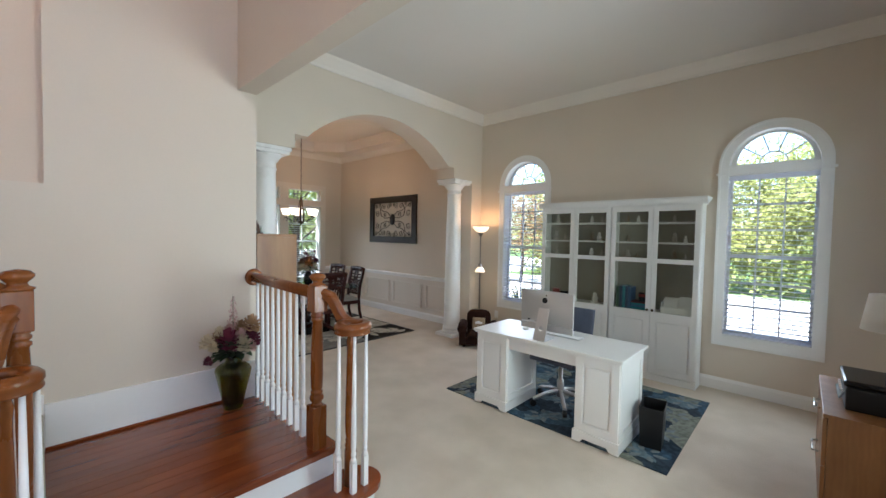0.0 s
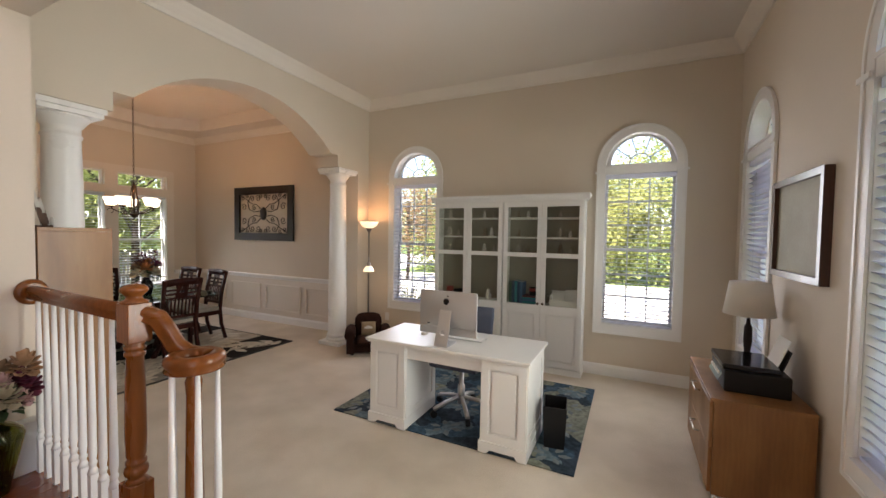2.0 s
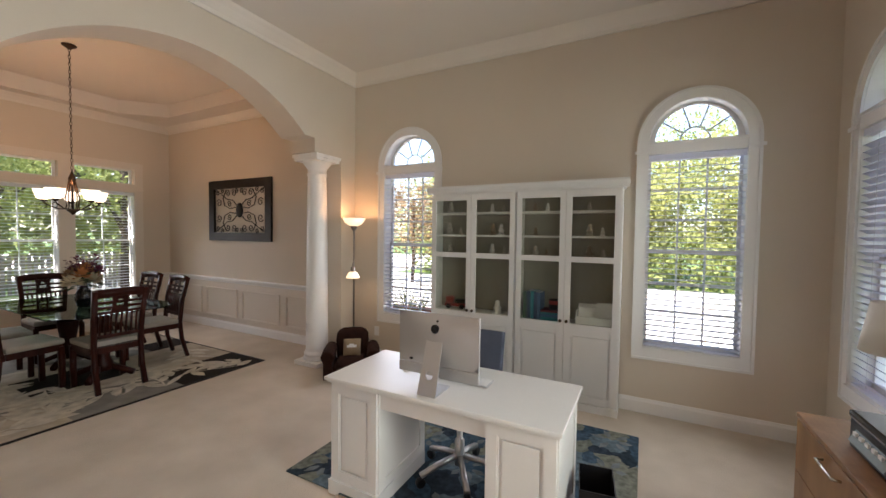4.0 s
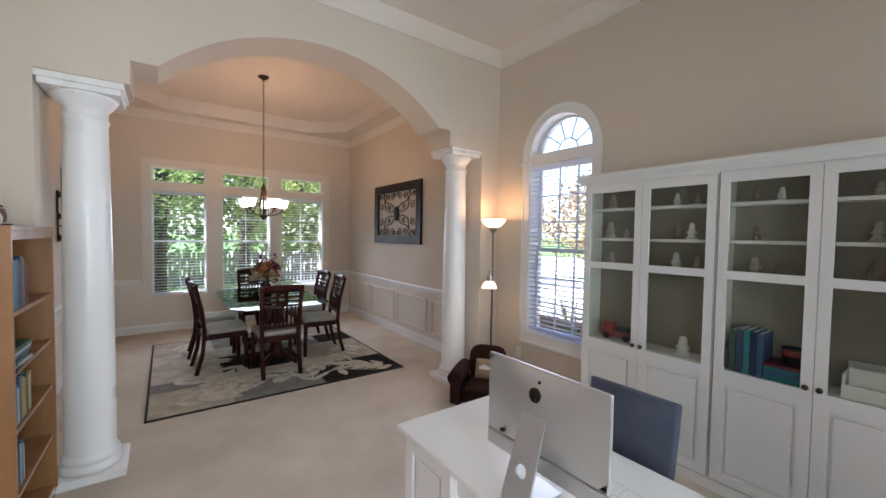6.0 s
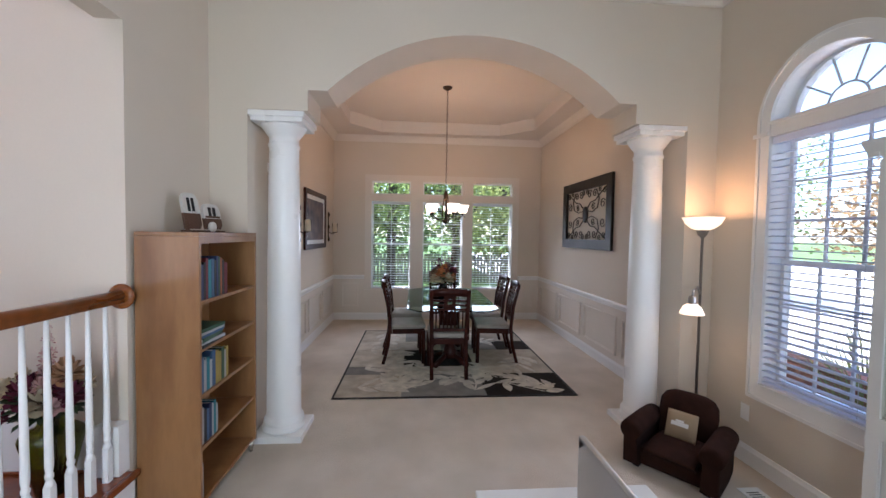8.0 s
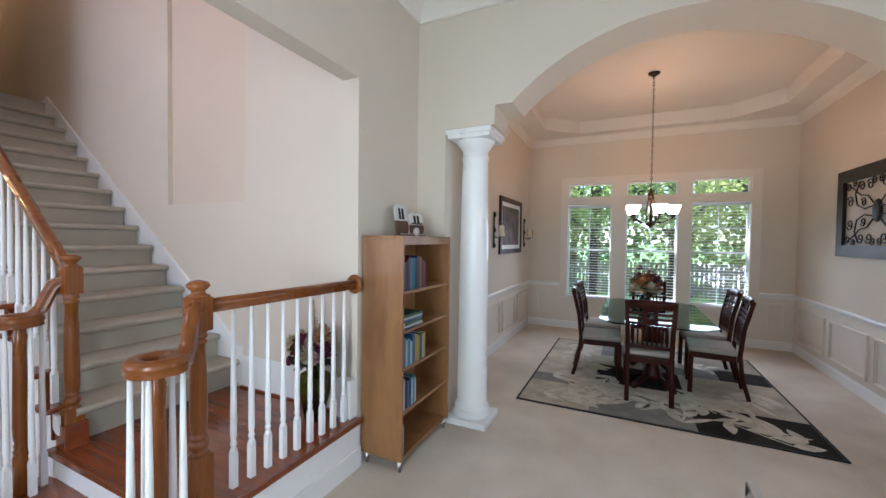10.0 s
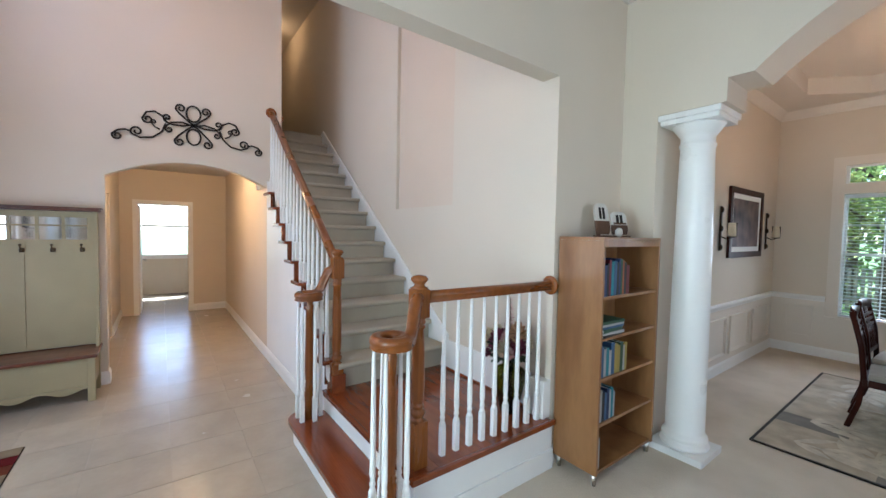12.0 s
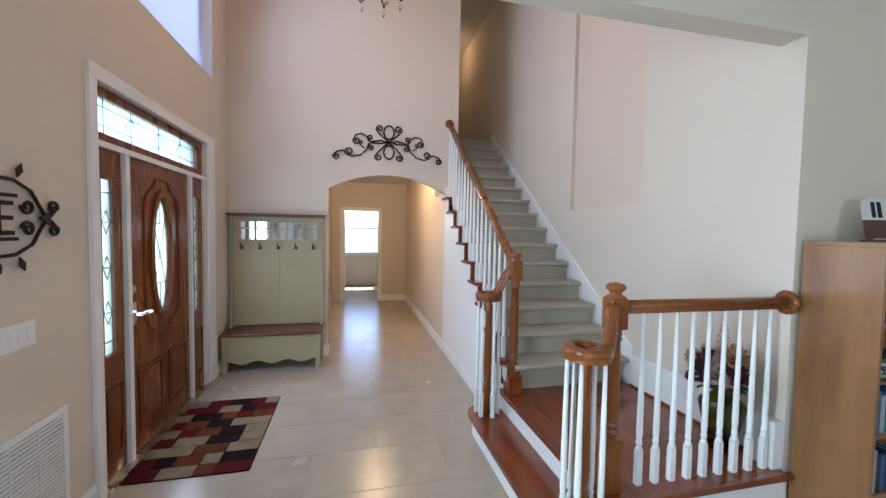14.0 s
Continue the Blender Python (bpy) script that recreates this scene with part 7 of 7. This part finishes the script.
    rod(F([(-0.02, 0.27), (0.06, 0.34), (0.13, 0.40), (0.16, 0.44)]) + F(curl(0.115, 0.455, 0.045, -0.2, 1.2, 1)))
    rod(F([(-0.02, 0.31), (0.06, 0.24), (0.13, 0.17), (0.17, 0.12)]) + F(curl(0.13, 0.10, 0.045, 0.4, 1.2, -1)))
    rod(F([(0.0, 0.30), (0.10, 0.27), (0.20, 0.27), (0.26, 0.30)]) + F(curl(0.235, 0.335, 0.035, -0.6, 1.1, 1)))
    rod(F([(0.0, 0.28), (0.10, 0.31), (0.20, 0.29), (0.25, 0.24)]) + F(curl(0.22, 0.215, 0.035, 0.6, 1.1, -1)))
    rod(F([(0.24, 0.28), (0.27, 0.34), (0.34, 0.38), (0.41, 0.36), (0.44, 0.30)]) + F(curl(0.40, 0.29, 0.045, 0.2, 1.2, -1)))
    rod(F([(0.25, 0.27), (0.28, 0.18), (0.36, 0.11), (0.46, 0.09), (0.53, 0.12)]) + F(curl(0.49, 0.15, 0.05, -0.5, 1.2, 1)))
    rod(F([(0.30, 0.20), (0.34, 0.22), (0.37, 0.26)]) + F(curl(0.35, 0.27, 0.025, 0, 1.0, 1)), 0.007)
    rod(F([(0.53, 0.14), (0.58, 0.155), (0.64, 0.14), (0.68, 0.10)]) + F(curl(0.645, 0.085, 0.04, 0.3, 1.2, -1)))


# word plaque on the front wall, its right end with the letter E
wp = thing("word_plaque", "black iron word plaque with scrolled leafy ends", "wall art", XE - 0.002, 1.22, 1.63)
def rod2(pts, r=0.008):
    part("scroll", made(sweep, [(-0.014, -u, v) for u, v in pts], ring(r, 6), up=(1, 0, 0)), IRON, wp)


rod2([(-0.05, 0.13), (0.10, 0.165), (0.22, 0.16), (0.31, 0.12), (0.36, 0.05), (0.40, 0.0)])
rod2([(-0.05, -0.13), (0.10, -0.165), (0.22, -0.16), (0.31, -0.12), (0.36, -0.05), (0.40, 0.0)])
rod2([(0.36, 0.0), (0.42, 0.01), (0.455, 0.04)] + curl(0.44, 0.055, 0.028, -0.3, 1.1, 1))
rod2([(0.36, 0.0), (0.42, -0.01), (0.455, -0.04)] + curl(0.44, -0.055, 0.028, 0.3, 1.1, -1))
rod2(curl(0.29, 0.05, 0.035, 3.0, 1.2, 1))
rod2(curl(0.29, -0.05, 0.035, 3.0, 1.2, -1))

bm = bmesh.new()
for s in (-1, 1):
    for u in (0.12, 0.24, 0.0):
        pts = [(u, 0.17), (u + 0.03, 0.20), (u + 0.025, 0.235), (u - 0.005, 0.21)]
        sheet(bm, [(p, s * q) for p, q in pts], [], lambda a, b, w: (-0.012 - w, -a, b), 0.005)
for s in (-1, 1):
    sheet(bm, [(0.34, s * 0.0), (0.40, s * 0.035), (0.40, 0.0)], [], lambda a, b, w: (-0.024 - w, -a, b), 0.006)
part("leaves", bm, IRON, wp)
part("word_bar", boxes((-0.018, -0.235, -0.10, -0.008, 0.35, -0.085), (-0.018, -0.235, 0.085, -0.008, 0.35, 0.10)), IRON, wp)
txt = bpy.data.curves.new("letter", "FONT")
txt.body, txt.size, txt.extrude, txt.align_x = "E", 0.21, 0.006, "CENTER"
tmp = new("letter_source", txt)
bpy.context.view_layer.update()
me = bpy.data.meshes.new_from_object(tmp.evaluated_get(bpy.context.evaluated_depsgraph_get()))
bpy.data.objects.remove(tmp)
me.materials.append(IRON)
le = new("letter", me)
le.parent = wp
le.matrix_local = pose(-0.014, -0.165, -0.075, 90, 0, -90)

sw = thing("light_switch", "white four-gang light switch plate on the wall", "light switch", XE - 0.001, 1.0, 1.055)
part("plate", boxes((-0.006, -0.105, 0, 0, 0.105, 0.115), bevel=0.002), TRIM, sw)
for k in range(4):
    part("rocker", boxes((-0.010, -0.088 + k * 0.047, 0.03, -0.006, -0.055 + k * 0.047, 0.085), bevel=0.001), PAPER, sw)
vg = thing("return_grille", "white slatted return air grille low on the wall", "vent", XE - 0.001, 1.06, 0.17)
bm = bmesh.new()
sheet(bm, rect(-0.34, 0, 0.34, 0.52), [rect(-0.305 + k * 0.157, 0.035, -0.155 + k * 0.157, 0.485) for k in range(4)], lambda u, v, w: (-0.014 + w, u, v), 0.014)
part("frame", bm, TRIM, vg)
# grey sheet on the wall: the shade behind the slats put into colour
part("duct_shadow", boxes((-0.002, -0.305, 0.035, -0.001, 0.305, 0.485)), material("grey_duct_shade", (0.25, 0.25, 0.25), 0.8), vg)
for k in range(22):
    part("slat", boxes((-0.012, -0.305, 0.042 + k * 0.0202, -0.003, 0.305, 0.053 + k * 0.0202)), TRIM, vg)

# vase on the landing
random.seed(8)
lv = thing("floor_vase", "olive green glass vase with mixed silk flowers on the landing", "vase", -2.68, 1.245, LAND)
lv.scale = (0.80, 0.80, 1.13)
OLIVE = glass("olive_green_glass", (0.30, 0.33, 0.03), 0.04, 1.5)
bm = bmesh.new()
VPROF = [(0.068, 0.0), (0.076, 0.006), (0.078, 0.02), (0.100, 0.10), (0.128, 0.19), (0.140, 0.232), (0.142, 0.246), (0.134, 0.262), (0.100, 0.282), (0.070, 0.293), (0.060, 0.305), (0.062, 0.325), (0.072, 0.338)]
VPROF += [(r - 0.008, z) for r, z in VPROF[:1:-1]]
rings = []
for r, z in VPROF:
    rings.append([bm.verts.new((r * 0.92 * math.copysign(abs(math.cos(a)) ** 0.75, math.cos(a)), r * math.copysign(abs(math.sin(a)) ** 0.75, math.sin(a)), max(z, 0.0))) for a in [2 * math.pi * i / 36 for i in range(36)]])
for r0, r1 in zip(rings, rings[1:]):
    for i in range(36):
        bm.faces.new((r0[i], r0[(i + 1) % 36], r1[(i + 1) % 36], r1[i])).smooth = True
bm.faces.new(rings[0][::-1])
bm.faces.new(rings[-1])
part("vase", bm, OLIVE, lv)
STEMS = material("dark_stems", (0.03, 0.04, 0.012), 0.8, 0, 0.2)
bm = bmesh.new()
for k in range(14):
    a = k * 2.4
    sweep(bm, [(0.045 * math.cos(a), 0.045 * math.sin(a), 0.03), (0.02 * math.cos(a + 2), 0.02 * math.sin(a + 2), 0.28), (0.06 * math.cos(a + 2), 0.06 * math.sin(a + 2), 0.40)], ring(0.006, 6))
part("flower_stems", bm, STEMS, lv)
for dx, dy, dz, r, m in ((0.10, 0.035, 0.41, 0.062, 0), (0.07, -0.06, 0.435, 0.075, 2), (0.04, 0.135, 0.425, 0.06, 2), (0.05, 0.11, 0.46, 0.05, 2), (0.05, 0.125, 0.515, 0.062, 4), (0.09, 0.03, 0.475, 0.036, 3), (0.03, -0.11, 0.495, 0.036, 0), (0.04, -0.20, 0.44, 0.05, 0),
                         (0.07, -0.165, 0.415, 0.035, 0), (0.06, -0.20, 0.335, 0.03, 2), (-0.06, 0.02, 0.45, 0.06, 3), (-0.08, -0.08, 0.43, 0.055, 4), (-0.07, 0.10, 0.44, 0.055, 0), (0.0, 0.06, 0.50, 0.045, 4), (0.0, -0.03, 0.49, 0.04, 3), (0.10, 0.10, 0.39, 0.04, 3)):
    part("flower", made(bloom, Vector((dx * 1.1, dy * 1.08, dz)), r * 1.22, 30), PETALS[m], lv)
part("foliage", made(foliage, Vector((0.02, 0, 0.36)), 0.12, 90, 0.085, 0.7), LEAFM, lv)
bm = bmesh.new()
sweep(bm, [(0, 0.0, 0.32), (0.0, 0.0, 0.55), (0.01, -0.005, 0.715)], ring(0.003, 5))
part("flower_stem", bm, LEAFM, lv)
bm = bmesh.new()
for k in range(15):
    a, rr = k * 2.4, 0.03 - k * 0.0014
    bloom(bm, Vector((0.01 + rr * math.cos(a), -0.005 + rr * math.sin(a), 0.525 + k * 0.0125)), 0.030 - k * 0.0013, 7)
part("blossom_spike", bm, PETALS[3], lv, "pale pink blossom spike")

# foyer chandelier, hall pieces
fcx, fcy, fcz = -0.75, -0.25, 3.42
fch = thing("foyer_chandelier", "iron foyer chandelier with hanging crystal drops", "chandelier", fcx, fcy, fcz)
part("body", made(lathe, [(0.01, 0.10), (0.05, 0.14), (0.03, 0.22), (0.045, 0.30), (0.015, 0.36), (0.01, ZF - fcz)], 14), IRON, fch)
CRYS = glass("crystal", (0.95, 0.93, 0.92), 0.02, 1.5)
for k in range(6):
    a = 2 * math.pi * k / 6 + 0.2
    c, s = math.cos(a), math.sin(a)
    part("arm", made(sweep, [(0.03 * c, 0.03 * s, 0.30), (0.10 * c, 0.10 * s, 0.13), (0.20 * c, 0.20 * s, 0.10), (0.28 * c, 0.28 * s, 0.20)], ring(0.007, 6)), IRON, fch)
    part("candle_tube", made(lathe, [(0.03, 0.195), (0.012, 0.205), (0.012, 0.29)], 10, (0.28 * c, 0.28 * s, 0)), CANDLE, fch)
    part("bulb", made(lathe, [(0.008, 0.29), (0.016, 0.315), (0.004, 0.35)], 10, (0.28 * c, 0.28 * s, 0)), BOWL, fch)
    part("crystal_drop", made(lathe, [(0.002, 0.095), (0.008, 0.085), (0.003, 0.07), (0.013, 0.04), (0.002, 0.015)], 6, (0.19 * c, 0.19 * s, 0)), CRYS, fch)
    if k % 2 == 0:
        glow("foyer_bulb", fcx + 0.28 * c, fcy + 0.28 * s, fcz + 0.38, 1.8, (1.0, 0.52, 0.25), 0.02)
hd = thing("wall_carving", "dark carved wall ornament in the hallway", "wall art", -0.122, -2.75, 1.45)
bm = bmesh.new()
for k in range(7):
    bmesh.ops.create_icosphere(bm, subdivisions=2, radius=0.05 - 0.003 * k, matrix=pose(-0.03, 0.02 * math.sin(k * 1.9), 0.50 - k * 0.075) @ Matrix.Diagonal((0.5, 1.1, 1, 1)))
part("carving", bm, BROWN, hd)
dc = thing("door_chime", "small white door chime box high in the hallway", "chime", XHR + 0.001, -2.35, 2.10)
part("box", boxes((0, -0.06, 0, 0.045, 0.06, 0.15), bevel=0.006), TRIM, dc)
part("grille", boxes(*[(0.045, -0.045, 0.02 + k * 0.022, 0.048, 0.045, 0.03 + k * 0.022) for k in range(5)]), BROWN, dc)
# the hall dome and bulb are added, hidden above the arch, to brighten the hallway
for nm, lx, ly, lz, wt in (("hall", -0.95, -3.0, 2.62, 9.5), ("upstairs", -2.35, -4.7, ZF, 1.2)):
    cl2 = thing("ceiling_light", "small lit frosted dome ceiling light, the hall one added out of view", "ceiling light", lx, ly, lz, group="dome lights")
    part("plate", made(lathe, [(0.12, -0.012), (0.12, -0.001)], 22), NICKEL, cl2)
    part("dome", made(lathe, [(0.02, -0.085), (0.07, -0.07), (0.10, -0.04), (0.11, -0.012)], 22), BOWL, cl2, "glowing frosted dome")
    glow(nm + "_bulb", lx, ly, lz - 0.16, wt, (1.0, 0.60, 0.27), 0.05)

# ---- outside ----
structure("drive", boxes((-45, 6.7, -0.449, 10, 18.4, -0.44), (5.5, -20, -0.449, 9.5, 6.69, -0.441), (-45, 18.401, -0.449, -12.2, 34, -0.4405)), CONCRETE, "pale sunlit concrete drive", "road")
LEAVES = [translucent("spring_green_leaves", (0.24, 0.27, 0.11), (0.48, 0.53, 0.20)), translucent("mid_green_leaves", (0.13, 0.18, 0.075), (0.30, 0.40, 0.14)),
          translucent("yellow_green_leaves", (0.28, 0.29, 0.12), (0.54, 0.55, 0.20)), translucent("russet_leaves", (0.24, 0.17, 0.10), (0.38, 0.26, 0.14))]
BARK = material("grey_brown_bark", (0.10, 0.075, 0.055), 0.95, 0, 0.2, 6, 40, 0.6, 0.02)


def tree(x, y, h, spread, m, seed, trunk=0.14, low=0.25, n=1700, leaf_size=0.16):
    rnd = random.Random(seed)
    t = thing("tree", "leafy garden tree with uneven open crown", "tree", x, y, -0.45, group="garden trees")
    bm = bmesh.new()
    sweep(bm, [(0, 0, -0.05), (0.05, 0.03, h * 0.25), (-0.04, 0.06, h * 0.5), (0.06, 0.0, h * 0.8)], ring(trunk, 8), up=(0, 1, 0))
    tips = []
    for k in range(11):
        a, z0 = k * 2.4 + rnd.random(), h * (low + 0.5 * k / 11)
        l = spread * rnd.uniform(0.55, 1.0)
        p1 = (l * 0.5 * math.cos(a), l * 0.5 * math.sin(a), z0 + 0.12 * h)
        p2 = (l * math.cos(a), l * math.sin(a), z0 + rnd.uniform(0.1, 0.28) * h)
        sweep(bm, [(0, 0, z0), p1, p2], ring(trunk * 0.28, 6), up=(0.3, 0.1, 1))
        tips += [Vector(p1), Vector(p2), (Vector(p1) + Vector(p2)) / 2]
    tips += [Vector((rnd.uniform(-.4, .4) * spread, rnd.uniform(-.4, .4) * spread, h * rnd.uniform(0.7, 1.0))) for _ in range(8)]
    part("trunk", bm, BARK, t)
    vs, fs = [], []
    for i in range(n):
        c = rnd.choice(tips) + Vector((rnd.gauss(0, 1), rnd.gauss(0, 1), rnd.gauss(0, 0.8))) * spread * 0.17
        d = Vector((rnd.gauss(0, 1), rnd.gauss(0, 1), rnd.gauss(0, 0.7))).normalized()
        s = d.cross(Vector((rnd.gauss(0, 1), rnd.gauss(0, 1), 1))).normalized()
        q = leaf_size * rnd.uniform(0.6, 1.3)
        b = len(vs)
        vs += [c, c + d * q * 0.5 + s * q * 0.3, c + d * q, c + d * q * 0.5 - s * q * 0.3]
        fs.append((b, b + 1, b + 2, b + 3))
    me = bpy.data.meshes.new("crown")
    me.from_pydata(vs, [], fs)
    me.materials.append(m)
    cr = new("crown", me)
    cr.parent = t
    tagged(cr, kind="stuff")
    return t


def hedge(name, x0, y0, x1, y1, h, m, seed, n=2600, deep=0.8, leaf_size=0.13):
    rnd = random.Random(seed)
    t = thing(name, "dense uneven green hedge along the garden", "hedge", x0, y0, -0.45, kind="stuff")
    vs, fs = [], []
    dx, dy = x1 - x0, y1 - y0
    ln = math.hypot(dx, dy)
    for i in range(n):
        f = rnd.random()
        top = h * (0.8 + 0.2 * math.sin(f * ln * 1.7) * math.sin(f * ln * 0.6 + 1))
        c = Vector((dx * f - dy / ln * rnd.gauss(0, deep / 3), dy * f + dx / ln * rnd.gauss(0, deep / 3), top * rnd.random() ** 0.8))
        d = Vector((rnd.gauss(0, 1), rnd.gauss(0, 1), rnd.gauss(0, 0.8))).normalized()
        s = d.cross(Vector((rnd.gauss(0, 1), rnd.gauss(0, 1), 1))).normalized()
        q = leaf_size * rnd.uniform(0.6, 1.4)
        b = len(vs)
        vs += [c, c + d * q * 0.5 + s * q * 0.35, c + d * q, c + d * q * 0.5 - s * q * 0.35]
        fs.append((b, b + 1, b + 2, b + 3))
    me = bpy.data.meshes.new("leaves")
    me.from_pydata(vs, [], fs)
    me.materials.append(m)
    part_ = new("leaves", me)
    part_.parent = t
    tagged(part_, kind="stuff")
    return t


# north side: drive, then a bright green bank of trees
hedge("hedge", -11, 19.3, 14, 19.3, 2.4, LEAVES[0], 1, 18000, 1.6, 0.17)
for i, (x, y, h, s, m) in enumerate(((-1.2, 20.3, 5.4, 2.8, 2), (3.8, 20.2, 7, 3.4, 2), (-5.6, 20.4, 5.8, 2.8, 2), (1.2, 23.5, 8, 3.8, 0), (8.5, 22, 8, 3.6, 2), (-11.0, 22.5, 7, 3.4, 0))):
    tree(x, y, h, s, LEAVES[m], 50 + i, n=11000, leaf_size=0.18, trunk=0.07, low=0.08)
tree(-9.0, 15.2, 4.4, 1.9, LEAVES[3], 71, 0.08, 0.2, 2600, 0.16)
tree(-13.5, 14, 5.5, 2.8, LEAVES[1], 72, n=5000, leaf_size=0.15)
# west side: dark trees, a brighter clump, a fence
for i, (x, y, h, s, m) in enumerate(((-13.0, 2.2, 7.5, 2.5, 1), (-14.5, 4.4, 7.0, 2.4, 0), (-15.5, 7.8, 7.5, 3.0, 0), (-14.5, 10.5, 7, 2.8, 0), (-18.5, 1.0, 9, 3.4, 1), (-19, 5.0, 9, 3.4, 0), (-12.6, 0.4, 5.0, 1.9, 0), (-17.5, -3, 8, 3, 1))):
    tree(x, y, h, s, LEAVES[m], 90 + i, n=7000, leaf_size=0.13, low=0.2)
hedge("hedge", -21, -8, -21, 5.2, 8.5, LEAVES[1], 3, 7500, 2.0, 0.30)
hedge("hedge", -21, 5.2, -21, 18, 8.0, LEAVES[0], 4, 12000, 2.0, 0.30)
fence = thing("garden_fence", "weathered wooden picket fence at the back", "fence", -16.8, -4, -0.45)
FENCEW = wood("weathered_fence_wood", (0.34, 0.30, 0.26), (0.22, 0.19, 0.16), 0.8, 0.0, (4, 4, 0.8))
pk = mesh_of("picket", boxes((-0.01, -0.045, 0.05, 0.01, 0.045, 1.25)), FENCEW)
for k in range(110):
    piece("picket", pk, fence, pose(0, 0.14 * k, 0))
part("fence_rail", boxes((-0.05, 0, 0.30, -0.011, 15.4, 0.38), (-0.05, 0, 0.95, -0.011, 15.4, 1.03)), FENCEW, fence)
# low brick wall beside the drive
low_wall = thing("garden_wall", "low red brick garden wall beside the drive", "garden wall", -5.6, 7.5, -0.45)
part("mortar_core", boxes((0.01, 0.01, 0, 1.94, 0.20, 0.60)), MORTAR, low_wall)
part("coping", boxes((-0.02, -0.02, 0.601, 1.97, 0.23, 0.65), bevel=0.006), BRICKM, low_wall)
gb = mesh_of("brick", boxes((0, 0, 0, 0.205, 0.02, 0.062), bevel=0.003), BRICKM)
for r in range(8):
    for c in range(9 if r % 2 == 0 else 8):
        piece("brick", gb, low_wall, pose(0.003 + c * 0.216 + (0.108 if r % 2 else 0), -0.004, 0.012 + r * 0.073))
# a clump of tall grass below the north window
tuft = thing("ornamental_grass", "tall arching ornamental grass outside the window", "grass", -4.3, 7.6, -0.45, kind="stuff")
STRAW = translucent("pale_grass_blades", (0.28, 0.27, 0.12), (0.35, 0.34, 0.14))
rnd = random.Random(31)
bm = bmesh.new()
for k in range(170):
    a, l = rnd.uniform(0, 6.28), rnd.uniform(0.5, 1.1)
    r0 = rnd.uniform(0, 0.25)
    pts = [(r0 * math.cos(a) + l * f * f * math.cos(a), r0 * math.sin(a) + l * f * f * math.sin(a), 1.75 * l * (f - 0.35 * f * f * f)) for f in (0, 0.3, 0.6, 0.85, 1.0)]
    for i in range(4):
        w0, w1 = 0.011 * (1 - i / 4.3), 0.011 * (1 - (i + 1) / 4.3)
        sx, sy = -math.sin(a), math.cos(a)
        p, q = pts[i], pts[i + 1]
        bm.faces.new([bm.verts.new(v) for v in ((p[0] - sx * w0, p[1] - sy * w0, p[2]), (p[0] + sx * w0, p[1] + sy * w0, p[2]), (q[0] + sx * w1, q[1] + sy * w1, q[2]), (q[0] - sx * w1, q[1] - sy * w1, q[2]))])
tagged(part("blades", bm, STRAW, tuft), kind="stuff")
# east side: brick wing, lawn and trees
for i, (x, y, h, s, m) in enumerate(((12, 6.5, 7, 2.8, 0), (14, -1.5, 8, 3, 1), (13, 11, 7.5, 3, 0), (17, 3, 9, 3.4, 1))):
    tree(x, y, h, s, LEAVES[m], 130 + i, n=5000, leaf_size=0.15)
hedge("hedge", 9.9, -6.5, 9.9, 4.0, 0.9, LEAVES[1], 5, 1500, 0.6)
wing = thing("brick_wing", "red brick wing of the house beside the windows", "house wall", XE + 1.55, 4.35, -0.45)
part("mortar_core", boxes((0.012, 0.012, 0, 3.6, 6.0, 4.4)), MORTAR, wing)
bk = mesh_of("brick", boxes((0, 0, 0, 0.205, 0.02, 0.062), bevel=0.003), BRICKM)
bh = mesh_of("brick", boxes((0, 0, 0, 0.02, 0.205, 0.062), bevel=0.003), BRICKM)
vs, fs = [], []
for r in range(59):
    off = 0.108 if r % 2 else 0.0
    z = 0.02 + r * 0.073
    for c in range(27):
        y = 0.02 + c * 0.216 + off * 0.5
        if 14 <= r < 38 and c < 8:
            piece("brick", bh, wing, pose(-0.004, y, z))
        else:
            b = len(vs)
            vs += [(x, y + q, z + w) for x in (-0.004, 0.016) for q in (0, 0.205) for w in (0, 0.062)]
            fs += [tuple(b + i for i in q) for q in ((0, 1, 3, 2), (4, 6, 7, 5), (0, 4, 5, 1), (2, 3, 7, 6), (0, 2, 6, 4), (1, 5, 7, 3))]
    if 14 <= r < 38:
        for c in range(4):
            piece("brick", bk, wing, pose(0.024 + c * 0.216 + off * 0.5, -0.004, z))
me = bpy.data.meshes.new("bricks_rest")
me.from_pydata(vs, [], fs)
me.materials.append(BRICKM)
rest = new("bricks_rest", me)
rest.parent = wing
tagged(rest, kind="stuff")

# ---- floor tiles of foyer and hallway ----
TS = 0.457
tl_me = mesh_of("tile", boxes((0.002, 0.002, -0.008, TS - 0.002, TS - 0.002, 0.0)), TILE)
i0, i1 = -3, 3
for i in range(i0, i1 + 1):
    for j in range(-14, 5):
        x, y = -0.745 + i * TS, -0.68 + j * TS
        xa, xb, ya, yb = max(x, XHR if y < YF else XST), min(x + TS, XE), max(y, -8.2), min(y + TS, TILE_EDGE)
        if y < YF - 0.14:
            xb = min(xb, -0.12)
        if xb - xa < 0.03 or yb - ya < 0.03:
            continue
        if xb - xa > TS - 0.001 and yb - ya > TS - 0.001:
            piece("tile", tl_me, tiles, pose(x, y, 0.0))
        else:
            part("tile", boxes((xa + 0.002, ya + 0.002, -0.008, xb - 0.002, yb - 0.002, 0.0)), TILE, tiles)
